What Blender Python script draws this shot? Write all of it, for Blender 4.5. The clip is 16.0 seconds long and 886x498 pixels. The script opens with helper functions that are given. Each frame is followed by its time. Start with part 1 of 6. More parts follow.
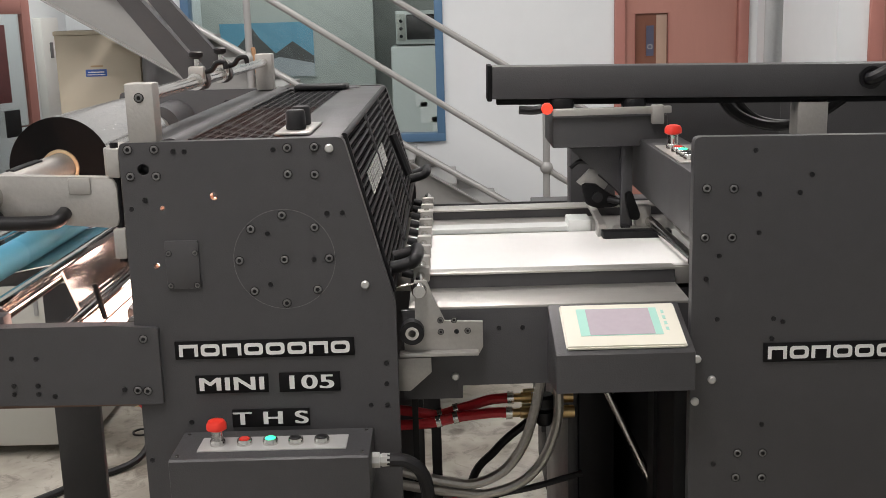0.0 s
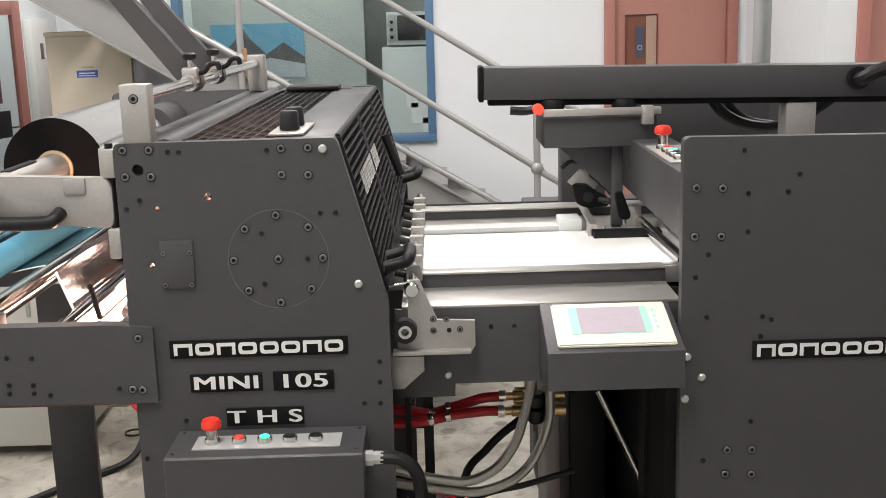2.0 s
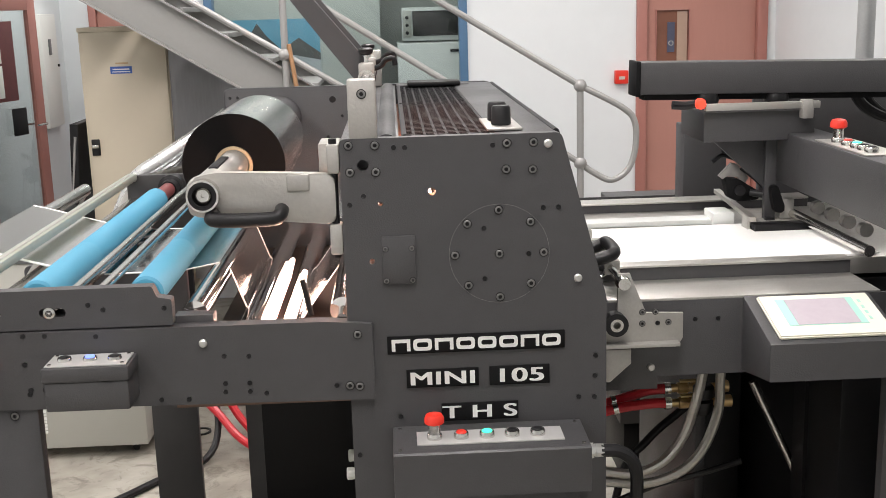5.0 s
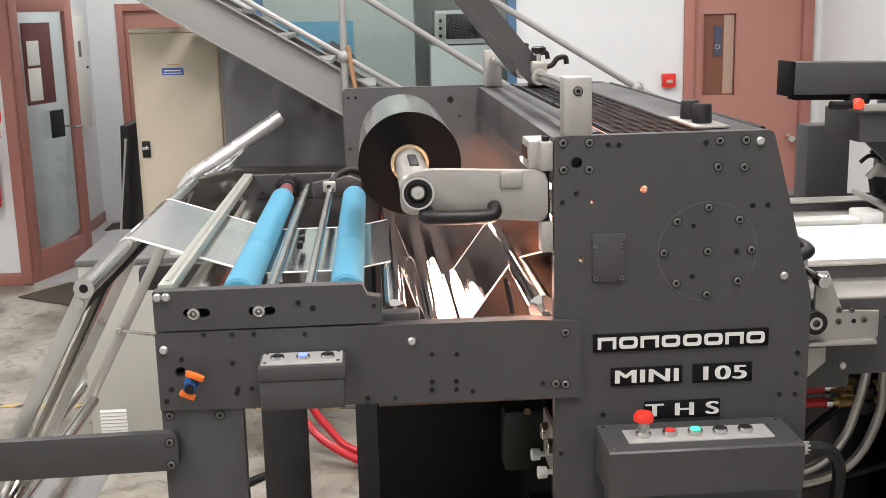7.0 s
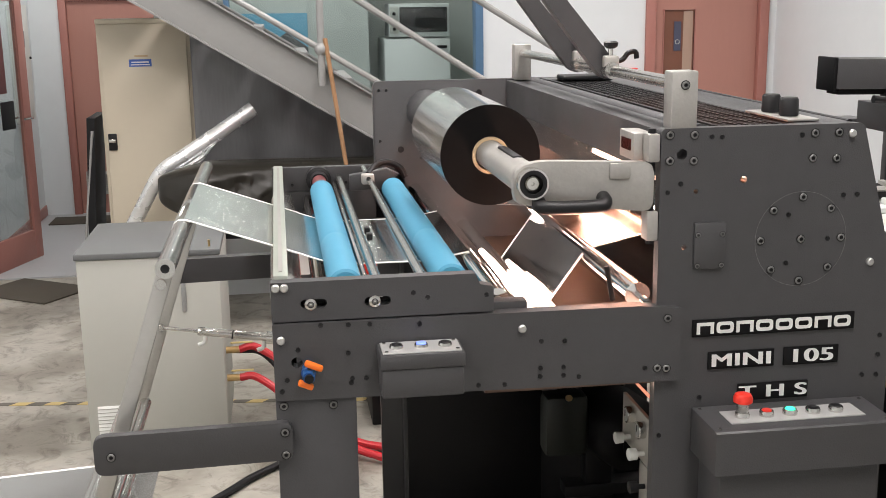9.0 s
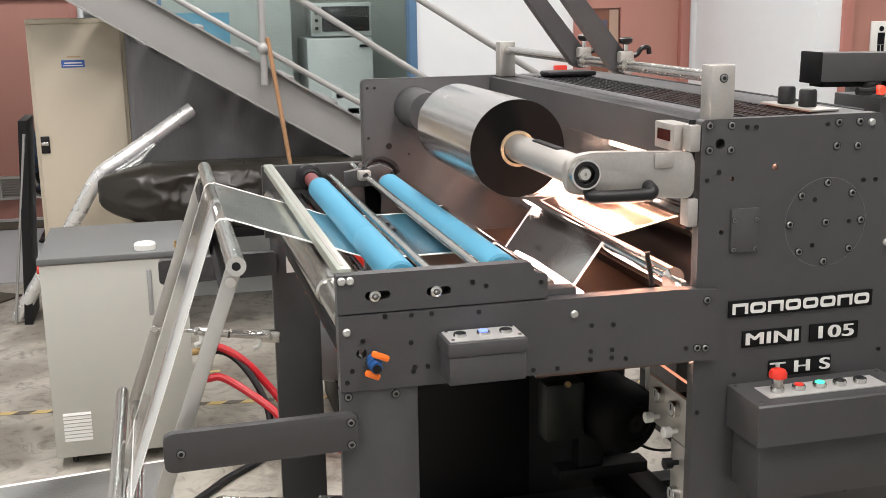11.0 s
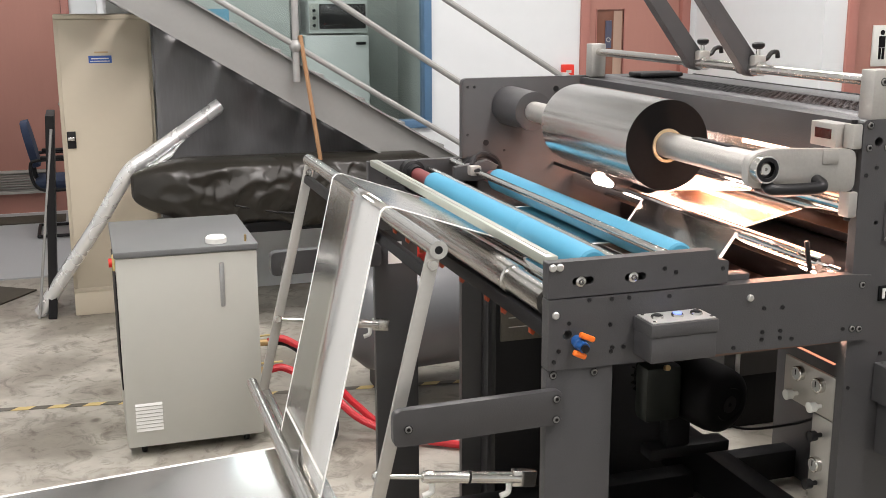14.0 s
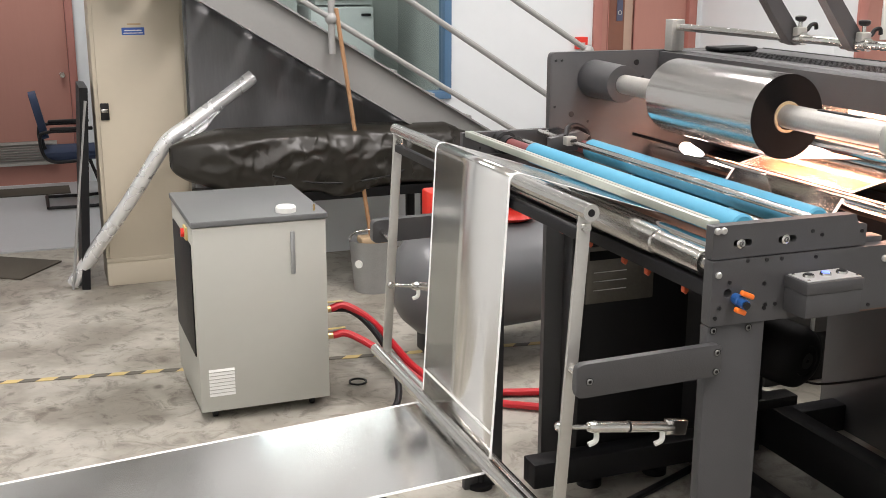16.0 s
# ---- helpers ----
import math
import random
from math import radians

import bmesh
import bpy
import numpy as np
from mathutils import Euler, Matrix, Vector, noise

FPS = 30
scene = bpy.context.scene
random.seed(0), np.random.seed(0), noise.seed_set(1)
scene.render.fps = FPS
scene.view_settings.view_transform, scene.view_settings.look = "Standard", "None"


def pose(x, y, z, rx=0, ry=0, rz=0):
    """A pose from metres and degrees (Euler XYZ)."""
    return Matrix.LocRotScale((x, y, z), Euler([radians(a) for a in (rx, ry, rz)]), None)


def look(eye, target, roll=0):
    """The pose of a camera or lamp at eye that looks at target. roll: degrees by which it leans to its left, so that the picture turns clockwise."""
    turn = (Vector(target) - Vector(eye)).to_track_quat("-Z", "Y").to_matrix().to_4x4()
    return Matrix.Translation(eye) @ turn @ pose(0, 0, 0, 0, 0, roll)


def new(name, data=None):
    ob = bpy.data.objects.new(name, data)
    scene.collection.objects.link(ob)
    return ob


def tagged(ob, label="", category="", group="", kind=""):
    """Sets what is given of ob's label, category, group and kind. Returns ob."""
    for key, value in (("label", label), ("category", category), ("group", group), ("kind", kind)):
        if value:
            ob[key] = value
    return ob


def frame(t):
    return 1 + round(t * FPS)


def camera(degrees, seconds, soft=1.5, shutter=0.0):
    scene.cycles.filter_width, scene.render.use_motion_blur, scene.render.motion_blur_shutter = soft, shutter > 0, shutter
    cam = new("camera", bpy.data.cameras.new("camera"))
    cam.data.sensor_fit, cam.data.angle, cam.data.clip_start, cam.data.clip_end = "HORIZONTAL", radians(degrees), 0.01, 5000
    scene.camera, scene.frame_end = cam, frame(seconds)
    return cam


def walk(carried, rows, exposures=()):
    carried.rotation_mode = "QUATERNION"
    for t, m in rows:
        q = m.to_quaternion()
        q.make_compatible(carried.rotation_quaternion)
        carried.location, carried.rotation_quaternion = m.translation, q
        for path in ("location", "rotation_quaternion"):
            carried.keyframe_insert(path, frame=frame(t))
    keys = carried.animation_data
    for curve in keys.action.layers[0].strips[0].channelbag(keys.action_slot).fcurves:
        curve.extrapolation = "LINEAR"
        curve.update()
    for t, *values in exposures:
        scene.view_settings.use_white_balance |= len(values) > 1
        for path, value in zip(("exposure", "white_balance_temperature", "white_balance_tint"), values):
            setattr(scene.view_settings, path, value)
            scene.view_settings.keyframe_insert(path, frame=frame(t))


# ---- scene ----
from mathutils.geometry import tessellate_polygon

cam = camera(43.5, 16.0, soft=0.8)
PATH = [
    (0, (0.64, -2.168, 1.935), (0.624, -0.212, 1.516), -1.7),
    (0.5, (0.639, -2.185, 1.936), (0.632, -0.23, 1.518), -1.7),
    (1, (0.638, -2.188, 1.937), (0.633, -0.232, 1.518), -1.7),
    (1.5, (0.638, -2.19, 1.937), (0.635, -0.235, 1.519), -1.7),
    (2, (0.636, -2.189, 1.937), (0.637, -0.234, 1.519), -1.7),
    (2.5, (0.61, -2.183, 1.937), (0.614, -0.228, 1.516), -1.7),
    (3, (0.547, -2.185, 1.937), (0.557, -0.23, 1.515), -1.8),
    (3.5, (0.459, -2.182, 1.939), (0.486, -0.228, 1.515), -1.7),
    (4, (0.345, -2.179, 1.94), (0.387, -0.225, 1.514), -1.6),
    (4.2, (0.297, -2.183, 1.944), (0.347, -0.23, 1.516), -1.6),
    (6.3, (-0.207, -2.173, 1.952), (-0.093, -0.221, 1.529), -1.5),
    (6.5, (-0.25, -2.156, 1.949), (-0.135, -0.204, 1.527), -1.4),
    (7, (-0.36, -2.154, 1.947), (-0.243, -0.202, 1.527), -1.4),
    (7.5, (-0.466, -2.159, 1.953), (-0.345, -0.208, 1.53), -1.3),
    (8, (-0.573, -2.158, 1.956), (-0.389, -0.212, 1.53), -1.0),
    (8.5, (-0.67, -2.157, 1.957), (-0.439, -0.218, 1.527), -0.9),
    (9, (-0.773, -2.159, 1.958), (-0.492, -0.227, 1.523), -0.8),
    (9.5, (-0.856, -2.157, 1.956), (-0.521, -0.235, 1.518), -0.7),
    (12, (-1.304, -2.157, 1.963), (-0.75, -0.286, 1.525), -0.6),
    (12.5, (-1.39, -2.156, 1.965), (-0.809, -0.293, 1.526), -0.2),
    (13, (-1.511, -2.151, 1.97), (-0.92, -0.292, 1.528), -0.1),
    (13.5, (-1.619, -2.151, 1.98), (-1.021, -0.295, 1.534), -0.1),
    (14, (-1.744, -2.162, 1.988), (-1.143, -0.307, 1.542), -0.2),
    (14.5, (-1.862, -2.158, 1.992), (-1.261, -0.304, 1.544), -0.7),
    (15, (-2.011, -2.152, 2.0), (-1.403, -0.301, 1.551), -0.8),
    (15.5, (-2.144, -2.146, 2.005), (-1.482, -0.324, 1.514), -0.1),
    (16, (-2.294, -2.146, 2.014), (-1.607, -0.334, 1.517), 0.1),
]
walk(cam, [(t, look(eye, target, roll)) for t, eye, target, roll in PATH],
     [(0.0, -0.33), (0.5, -0.11), (1.0, 0.03), (3.6, 0.05), (6.5, 0.12), (7.5, 0.08), (9.0, 0.02), (12.0, 0.15), (14.5, 0.15), (16.0, 0.14)])

# world and lights: fluorescent ceiling fittings, unseen fill lamps, one warm heater in the laminating head
world = bpy.data.worlds.new("world")
scene.world = world
world.use_nodes = True
world.node_tree.nodes["Background"].inputs[0].default_value = (0.8, 0.9, 1.0, 1)
world.node_tree.nodes["Background"].inputs[1].default_value = 0.02
scene.view_settings.exposure = 0.0
CEILING = 4.3


def area_lamp(name, at, size_x, size_y, watts, color):
    data = bpy.data.lights.new(name, "AREA")
    data.shape, data.size, data.size_y, data.energy, data.color = "RECTANGLE", size_x, size_y, watts, color
    ob = new(name, data)
    ob.location = at
    return tagged(ob, kind="structure")


LAMPS = [(x, y) for x in (-2.6, 0.2, 3.0) for y in (-1.4, 2.6)]
for lx, ly in LAMPS:
    area_lamp("ceiling_light_lamp", (lx, ly, CEILING - 0.16), 0.5, 2.2, (14 if ly < 0 else 52) if lx > 2 else (103 if ly < 0 else 97), (1.0, 0.938, 0.925))
# unseen fills, added to brighten the office and the lobby
area_lamp("office_fill", (-0.4, 6.9, 3.2), 1.4, 0.8, 30, (0.95, 0.95, 0.92))
area_lamp("lobby_fill", (-2.35, 7.3, 3.2), 0.8, 0.8, 26, (1.0, 0.95, 0.92))


# materials
def material(name, color, rough=0.5, metal=0.0, var=0.12, scale=6.0, bump=0.0, bump_scale=300.0, rough_var=0.0, stretch=None,
             emit=None, strength=0.0, alpha=None, transmission=0.0, coat=0.0, spec=0.5):
    m = bpy.data.materials.new(name)
    m.use_nodes = True
    nt = m.node_tree
    b = nt.nodes["Principled BSDF"]
    b.inputs["Roughness"].default_value, b.inputs["Metallic"].default_value = rough, metal
    b.inputs["Base Color"].default_value = (*color, 1)
    b.inputs["Transmission Weight"].default_value = transmission
    b.inputs["Coat Weight"].default_value = coat
    b.inputs["Specular IOR Level"].default_value = spec
    if emit:
        b.inputs["Emission Color"].default_value, b.inputs["Emission Strength"].default_value = (*emit, 1), strength
    if alpha is not None:
        b.inputs["Alpha"].default_value = alpha
    co = nt.nodes.new("ShaderNodeTexCoord")
    vec = co.outputs["Object"]
    if stretch:
        mp = nt.nodes.new("ShaderNodeMapping")
        mp.inputs["Scale"].default_value = stretch
        nt.links.new(vec, mp.inputs["Vector"])
        vec = mp.outputs["Vector"]
    if var:
        n1, n2 = nt.nodes.new("ShaderNodeTexNoise"), nt.nodes.new("ShaderNodeTexNoise")
        n1.inputs["Scale"].default_value, n2.inputs["Scale"].default_value = scale, scale * 9
        n1.inputs["Detail"].default_value = 6
        add = nt.nodes.new("ShaderNodeMath")
        add.operation = "ADD"
        half = nt.nodes.new("ShaderNodeMath")
        half.operation, half.inputs[1].default_value = "MULTIPLY", 0.5
        mix = nt.nodes.new("ShaderNodeMix")
        mix.data_type = "RGBA"
        mix.inputs["A"].default_value = (*[c * (1 - var) for c in color], 1)
        mix.inputs["B"].default_value = (*[min(1, c * (1 + var)) for c in color], 1)
        for n in (n1, n2):
            nt.links.new(vec, n.inputs["Vector"])
        nt.links.new(n1.outputs["Fac"], add.inputs[0])
        nt.links.new(n2.outputs["Fac"], add.inputs[1])
        nt.links.new(add.outputs[0], half.inputs[0])
        nt.links.new(half.outputs[0], mix.inputs["Factor"])
        nt.links.new(mix.outputs["Result"], b.inputs["Base Color"])
        if rough_var:
            rr = nt.nodes.new("ShaderNodeMapRange")
            rr.inputs["From Min"].default_value, rr.inputs["From Max"].default_value = 0.3, 0.7
            rr.inputs["To Min"].default_value, rr.inputs["To Max"].default_value = rough - rough_var, rough + rough_var
            nt.links.new(n1.outputs["Fac"], rr.inputs["Value"])
            nt.links.new(rr.outputs["Result"], b.inputs["Roughness"])
    if bump:
        n3, bp = nt.nodes.new("ShaderNodeTexNoise"), nt.nodes.new("ShaderNodeBump")
        n3.inputs["Scale"].default_value, bp.inputs["Strength"].default_value, bp.inputs["Distance"].default_value = bump_scale, bump, 0.002
        nt.links.new(vec, n3.inputs["Vector"])
        nt.links.new(n3.outputs["Fac"], bp.inputs["Height"])
        nt.links.new(bp.outputs["Normal"], b.inputs["Normal"])
    return m


GREY = material("grey_machine_paint", (0.051, 0.0505, 0.0525), 0.45, var=0.16, scale=3, bump=0.3, bump_scale=320, rough_var=0.09)
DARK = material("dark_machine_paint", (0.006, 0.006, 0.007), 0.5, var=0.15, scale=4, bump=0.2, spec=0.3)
BLACK = material("black_rubber", (0.008, 0.008, 0.009), 0.45, var=0.2, scale=20, spec=0.35)
BLACKP = material("black_plastic_plate", (0.004, 0.004, 0.0045), 0.6, var=0.2, scale=30, spec=0.18)
STEEL = material("brushed_aluminium", (0.5, 0.49, 0.46), 0.38, 0.75, var=0.1, scale=8, bump=0.15, bump_scale=500, rough_var=0.08, stretch=(1, 8, 1))
CAST = material("cast_aluminium", (0.4, 0.39, 0.365), 0.48, 0.6, var=0.15, scale=14, bump=0.3, bump_scale=160, rough_var=0.1)
CHROME = material("chromed_steel", (0.78, 0.77, 0.75), 0.07, 1.0, var=0.05, scale=5, rough_var=0.04)
ROD = material("ground_steel_rod", (0.66, 0.65, 0.62), 0.22, 1.0, var=0.08, scale=10, rough_var=0.05)
FILM = material("metallised_film", (0.78, 0.77, 0.75), 0.17, 1.0, var=0.06, scale=2.5, bump=0.006, bump_scale=5, rough_var=0.06)
FILMROLL = material("metallised_film_roll", (0.7, 0.68, 0.66), 0.18, 1.0, var=0.14, scale=4, stretch=(9, 0.5, 9), rough_var=0.06, bump=0.03, bump_scale=6)
ROLLEND = material("wound_film_edge", (0.006, 0.0055, 0.0055), 0.6, 0.0, var=0.3, scale=30, spec=0.05)
WHITE = material("white_paper", (0.86, 0.86, 0.84), 0.7, var=0.03, scale=3)
BLUE = material("blue_rubber_roller", (0.055, 0.27, 0.41), 0.6, var=0.05, scale=6, bump=0.05)
MAROON = material("maroon_roller_end", (0.16, 0.035, 0.035), 0.45, var=0.2, scale=20)
CARD = material("cardboard_core", (0.45, 0.33, 0.2), 0.85, var=0.15, scale=40)
RED = material("red_plastic", (0.72, 0.035, 0.02), 0.35, var=0.05)
GREENLIT = material("lit_green_button", (0.05, 0.75, 0.4), 0.4, var=0, emit=(0.05, 1.0, 0.5), strength=1.2)
BLUELIT = material("lit_blue_button", (0.2, 0.3, 1.0), 0.3, var=0, emit=(0.1, 0.16, 1.0), strength=1.6)
REDLIT = material("lit_red_lens", (1.0, 0.05, 0.03), 0.3, var=0, emit=(1.0, 0.05, 0.02), strength=1.2)
ORANGE = material("orange_plastic", (0.85, 0.18, 0.02), 0.4, var=0.08)
JET = material("dull_red_jet_plastic", (0.36, 0.055, 0.015), 0.45, var=0.15)
BLUEP = material("blue_plastic_fitting", (0.02, 0.09, 0.28), 0.35, var=0.1)
CREAM = material("cream_plastic_bezel", (0.72, 0.7, 0.6), 0.45, var=0.03)
TEAL = material("teal_bezel_print", (0.36, 0.64, 0.55), 0.45, var=0.05)
SCREEN = material("grey_display_glass", (0.46, 0.41, 0.45), 0.15, var=0.1, scale=8)
SILVERLET = material("silver_lettering", (0.72, 0.72, 0.7), 0.45, 0.15, var=0.05)
WALL = material("white_wall_paint", (0.74, 0.77, 0.78), 0.85, var=0.04, scale=1.2, bump=0.1, bump_scale=120)
PINK = material("salmon_door_paint", (0.42, 0.2, 0.16), 0.5, var=0.06, scale=5, stretch=(6, 6, 0.6))
PINKF = material("salmon_frame_paint", (0.38, 0.16, 0.13), 0.45, var=0.06, scale=5)
BLUEF = material("blue_window_frame_paint", (0.09, 0.18, 0.3), 0.4, var=0.08)
BEIGE = material("beige_steel_cupboard_paint", (0.56, 0.5, 0.39), 0.5, var=0.04, scale=2)
CHILL = material("warm_grey_powder_coat", (0.485, 0.485, 0.44), 0.55, var=0.04, scale=2, bump=0.1)
CHILLTOP = material("dark_grey_powder_coat", (0.14, 0.145, 0.145), 0.5, var=0.06, scale=3, bump=0.1)
STAIR = material("grey_stair_paint", (0.27, 0.27, 0.26), 0.5, var=0.08, scale=4, bump=0.08)
RAIL = material("galvanised_rail_paint", (0.33, 0.33, 0.32), 0.4, 0.2, var=0.08, scale=8)
PLASTIC = material("dusty_plastic_sheet", (0.16, 0.16, 0.165), 0.3, var=0.25, scale=1.5, stretch=(6, 6, 0.7), bump=0.2, bump_scale=4)
TARP = material("black_polythene_sheet", (0.02, 0.018, 0.014), 0.36, var=0.3, scale=8, bump=0.3, bump_scale=14)
WRAP = material("silver_wrapped_duct", (0.88, 0.89, 0.89), 0.28, 0.6, var=0.06, scale=9, bump=0.04, bump_scale=11, rough_var=0.1)
TANK = material("grey_tank_paint", (0.13, 0.135, 0.14), 0.32, var=0.08, scale=4)
GALV = material("galvanised_bucket", (0.42, 0.43, 0.43), 0.45, 0.6, var=0.2, scale=14)
WOOD = material("broom_handle_wood", (0.36, 0.2, 0.1), 0.55, var=0.2, scale=14, stretch=(6, 6, 0.6))
HOSE = material("red_rubber_hose", (0.55, 0.02, 0.03), 0.35, var=0.1)
BRASS = material("brass_fitting", (0.6, 0.42, 0.2), 0.3, 0.9, var=0.1)
BRAID = material("braided_steel_hose", (0.5, 0.48, 0.44), 0.35, 0.7, var=0.3, scale=90)
YELLOW = material("yellow_tape", (0.6, 0.47, 0.2), 0.6, var=0.2, scale=20)
TAPEB = material("black_tape", (0.13, 0.12, 0.1), 0.6, var=0.2, scale=20)
FABRIC = material("navy_chair_fabric", (0.03, 0.045, 0.09), 0.9, var=0.2, scale=80)
VINYL = material("grey_vinyl_floor", (0.42, 0.43, 0.44), 0.5, var=0.06, scale=3)
MAT = material("brown_floor_mat", (0.07, 0.06, 0.045), 0.9, var=0.2, scale=30)
APPL = material("white_enamel_appliance", (0.66, 0.68, 0.66), 0.4, var=0.04)
DKGLASS = material("dark_appliance_glass", (0.02, 0.018, 0.018), 0.15, var=0.3, scale=5)
SIGNW = material("white_sign_plastic", (0.75, 0.76, 0.72), 0.5, var=0.02)
SIGNB = material("blue_sign_plastic", (0.04, 0.11, 0.4), 0.4, var=0.05)
CEIL = material("ceiling_board", (0.7, 0.71, 0.7), 0.9, var=0.05, scale=2)
TUBEL = material("fluorescent_diffuser", (0.9, 0.9, 0.9), 0.5, var=0, emit=(1.0, 0.95, 0.92), strength=5)
HEAT = material("glowing_heater_tube", (1.0, 0.6, 0.35), 0.4, var=0, emit=(1.0, 0.55, 0.4), strength=40)
EDGEGLOW = material("orange_edge_glow", (1.0, 0.4, 0.25), 0.4, var=0, emit=(1.0, 0.35, 0.22), strength=0.9)
BEAMGLOW = material("white_beam_glow", (1.0, 0.6, 0.4), 0.4, var=0, emit=(1.0, 0.66, 0.5), strength=6)
ROLLERGLARE = material("white_roller_glare", (1.0, 0.7, 0.55), 0.4, var=0, emit=(1.0, 0.72, 0.62), strength=9)
PLATE = material("dull_maker_plate", (0.15, 0.14, 0.12), 0.45, 0.6, var=0.3, scale=12)
BEDGLOW = material("added_bed_glow", (1.0, 0.7, 0.6), 0.4, var=0, emit=(1.0, 0.6, 0.45), strength=70)
FARGLARE = material("white_far_glare", (1.0, 0.8, 0.7), 0.4, var=0, emit=(1.0, 0.75, 0.68), strength=22)
MESHGLOW = material("orange_mesh_glow", (0.5, 0.2, 0.13), 0.5, var=0.1, emit=(1.0, 0.38, 0.22), strength=3.0)
DKRED = material("dark_red_display", (0.05, 0.008, 0.006), 0.2, var=0.3, scale=30)
BOARDR = material("dark_red_notice_board", (0.13, 0.035, 0.035), 0.6, var=0.5, scale=9)
ALUPLATE = material("pale_anodised_plate", (0.5, 0.5, 0.49), 0.4, 0.35, var=0.08, scale=12)
PALEBAR = material("pale_green_painted_bar", (0.36, 0.39, 0.34), 0.36, 0.3, var=0.12, scale=6, spec=0.3)
BRIGHTFILM = material("bright_metallised_film", (0.66, 0.65, 0.63), 0.12, 1.0, var=0.06, scale=3, bump=0.02, bump_scale=9, rough_var=0.05)
FILMGLOW = material("white_film_glow", (1.0, 0.7, 0.55), 0.4, var=0, emit=(1.0, 0.6, 0.42), strength=2.3)
# brown tint puts the heater's copper light into the steel colour
WARMSTEEL = material("warm_lit_steel", (0.13, 0.085, 0.065), 0.38, 0.7, var=0.2, scale=6)
# copper colour stands in for metal lit orange by the heater
COPPER = material("copper_lit_metal", (0.55, 0.27, 0.15), 0.35, 1.0, var=0.2, scale=5)
PANEVIEW = material("brown_glass_view", (0.2, 0.085, 0.055), 0.18, var=0.15, scale=3)
PANEVIEWL = material("pale_glass_view", (0.42, 0.29, 0.22), 0.25, var=0.1, scale=3)
SIGNG = material("grey_blue_sign_plastic", (0.07, 0.075, 0.12), 0.4, var=0.1)
GREENM = material("dark_green_motor_paint", (0.009, 0.012, 0.009), 0.45, var=0.3, scale=20)
POSTER = material("poster_sky_print", (0.16, 0.4, 0.56), 0.5, var=0.2, scale=3)
ROCKP = material("poster_rock_print", (0.12, 0.12, 0.12), 0.5, var=0.5, scale=14)
SNOWP = material("poster_snow_print", (0.5, 0.52, 0.55), 0.5, var=0.3, scale=10)
GREENW = material("pale_green_wall_paint", (0.5, 0.52, 0.49), 0.85, var=0.05, scale=2)


def glass(name, color, rough=0.02):
    m = bpy.data.materials.new(name)
    m.use_nodes = True
    nt = m.node_tree
    out = nt.nodes["Material Output"]
    nt.nodes.remove(nt.nodes["Principled BSDF"])
    tr, gl, mx, fr = (nt.nodes.new(k) for k in ("ShaderNodeBsdfTransparent", "ShaderNodeBsdfGlossy", "ShaderNodeMixShader", "ShaderNodeLayerWeight"))
    tr.inputs["Color"].default_value, gl.inputs["Roughness"].default_value = (*color, 1), rough
    fr.inputs["Blend"].default_value = 0.3
    gain = nt.nodes.new("ShaderNodeMath")
    gain.operation, gain.inputs[1].default_value, gain.inputs[2].default_value = "MULTIPLY_ADD", 0.35, 0.03
    nt.links.new(fr.outputs["Facing"], gain.inputs[0])
    nt.links.new(gain.outputs[0], mx.inputs[0])
    nt.links.new(tr.outputs[0], mx.inputs[1])
    nt.links.new(gl.outputs[0], mx.inputs[2])
    nt.links.new(mx.outputs[0], out.inputs["Surface"])
    return m


GLASS = glass("window_glass", (0.86, 0.9, 0.9))


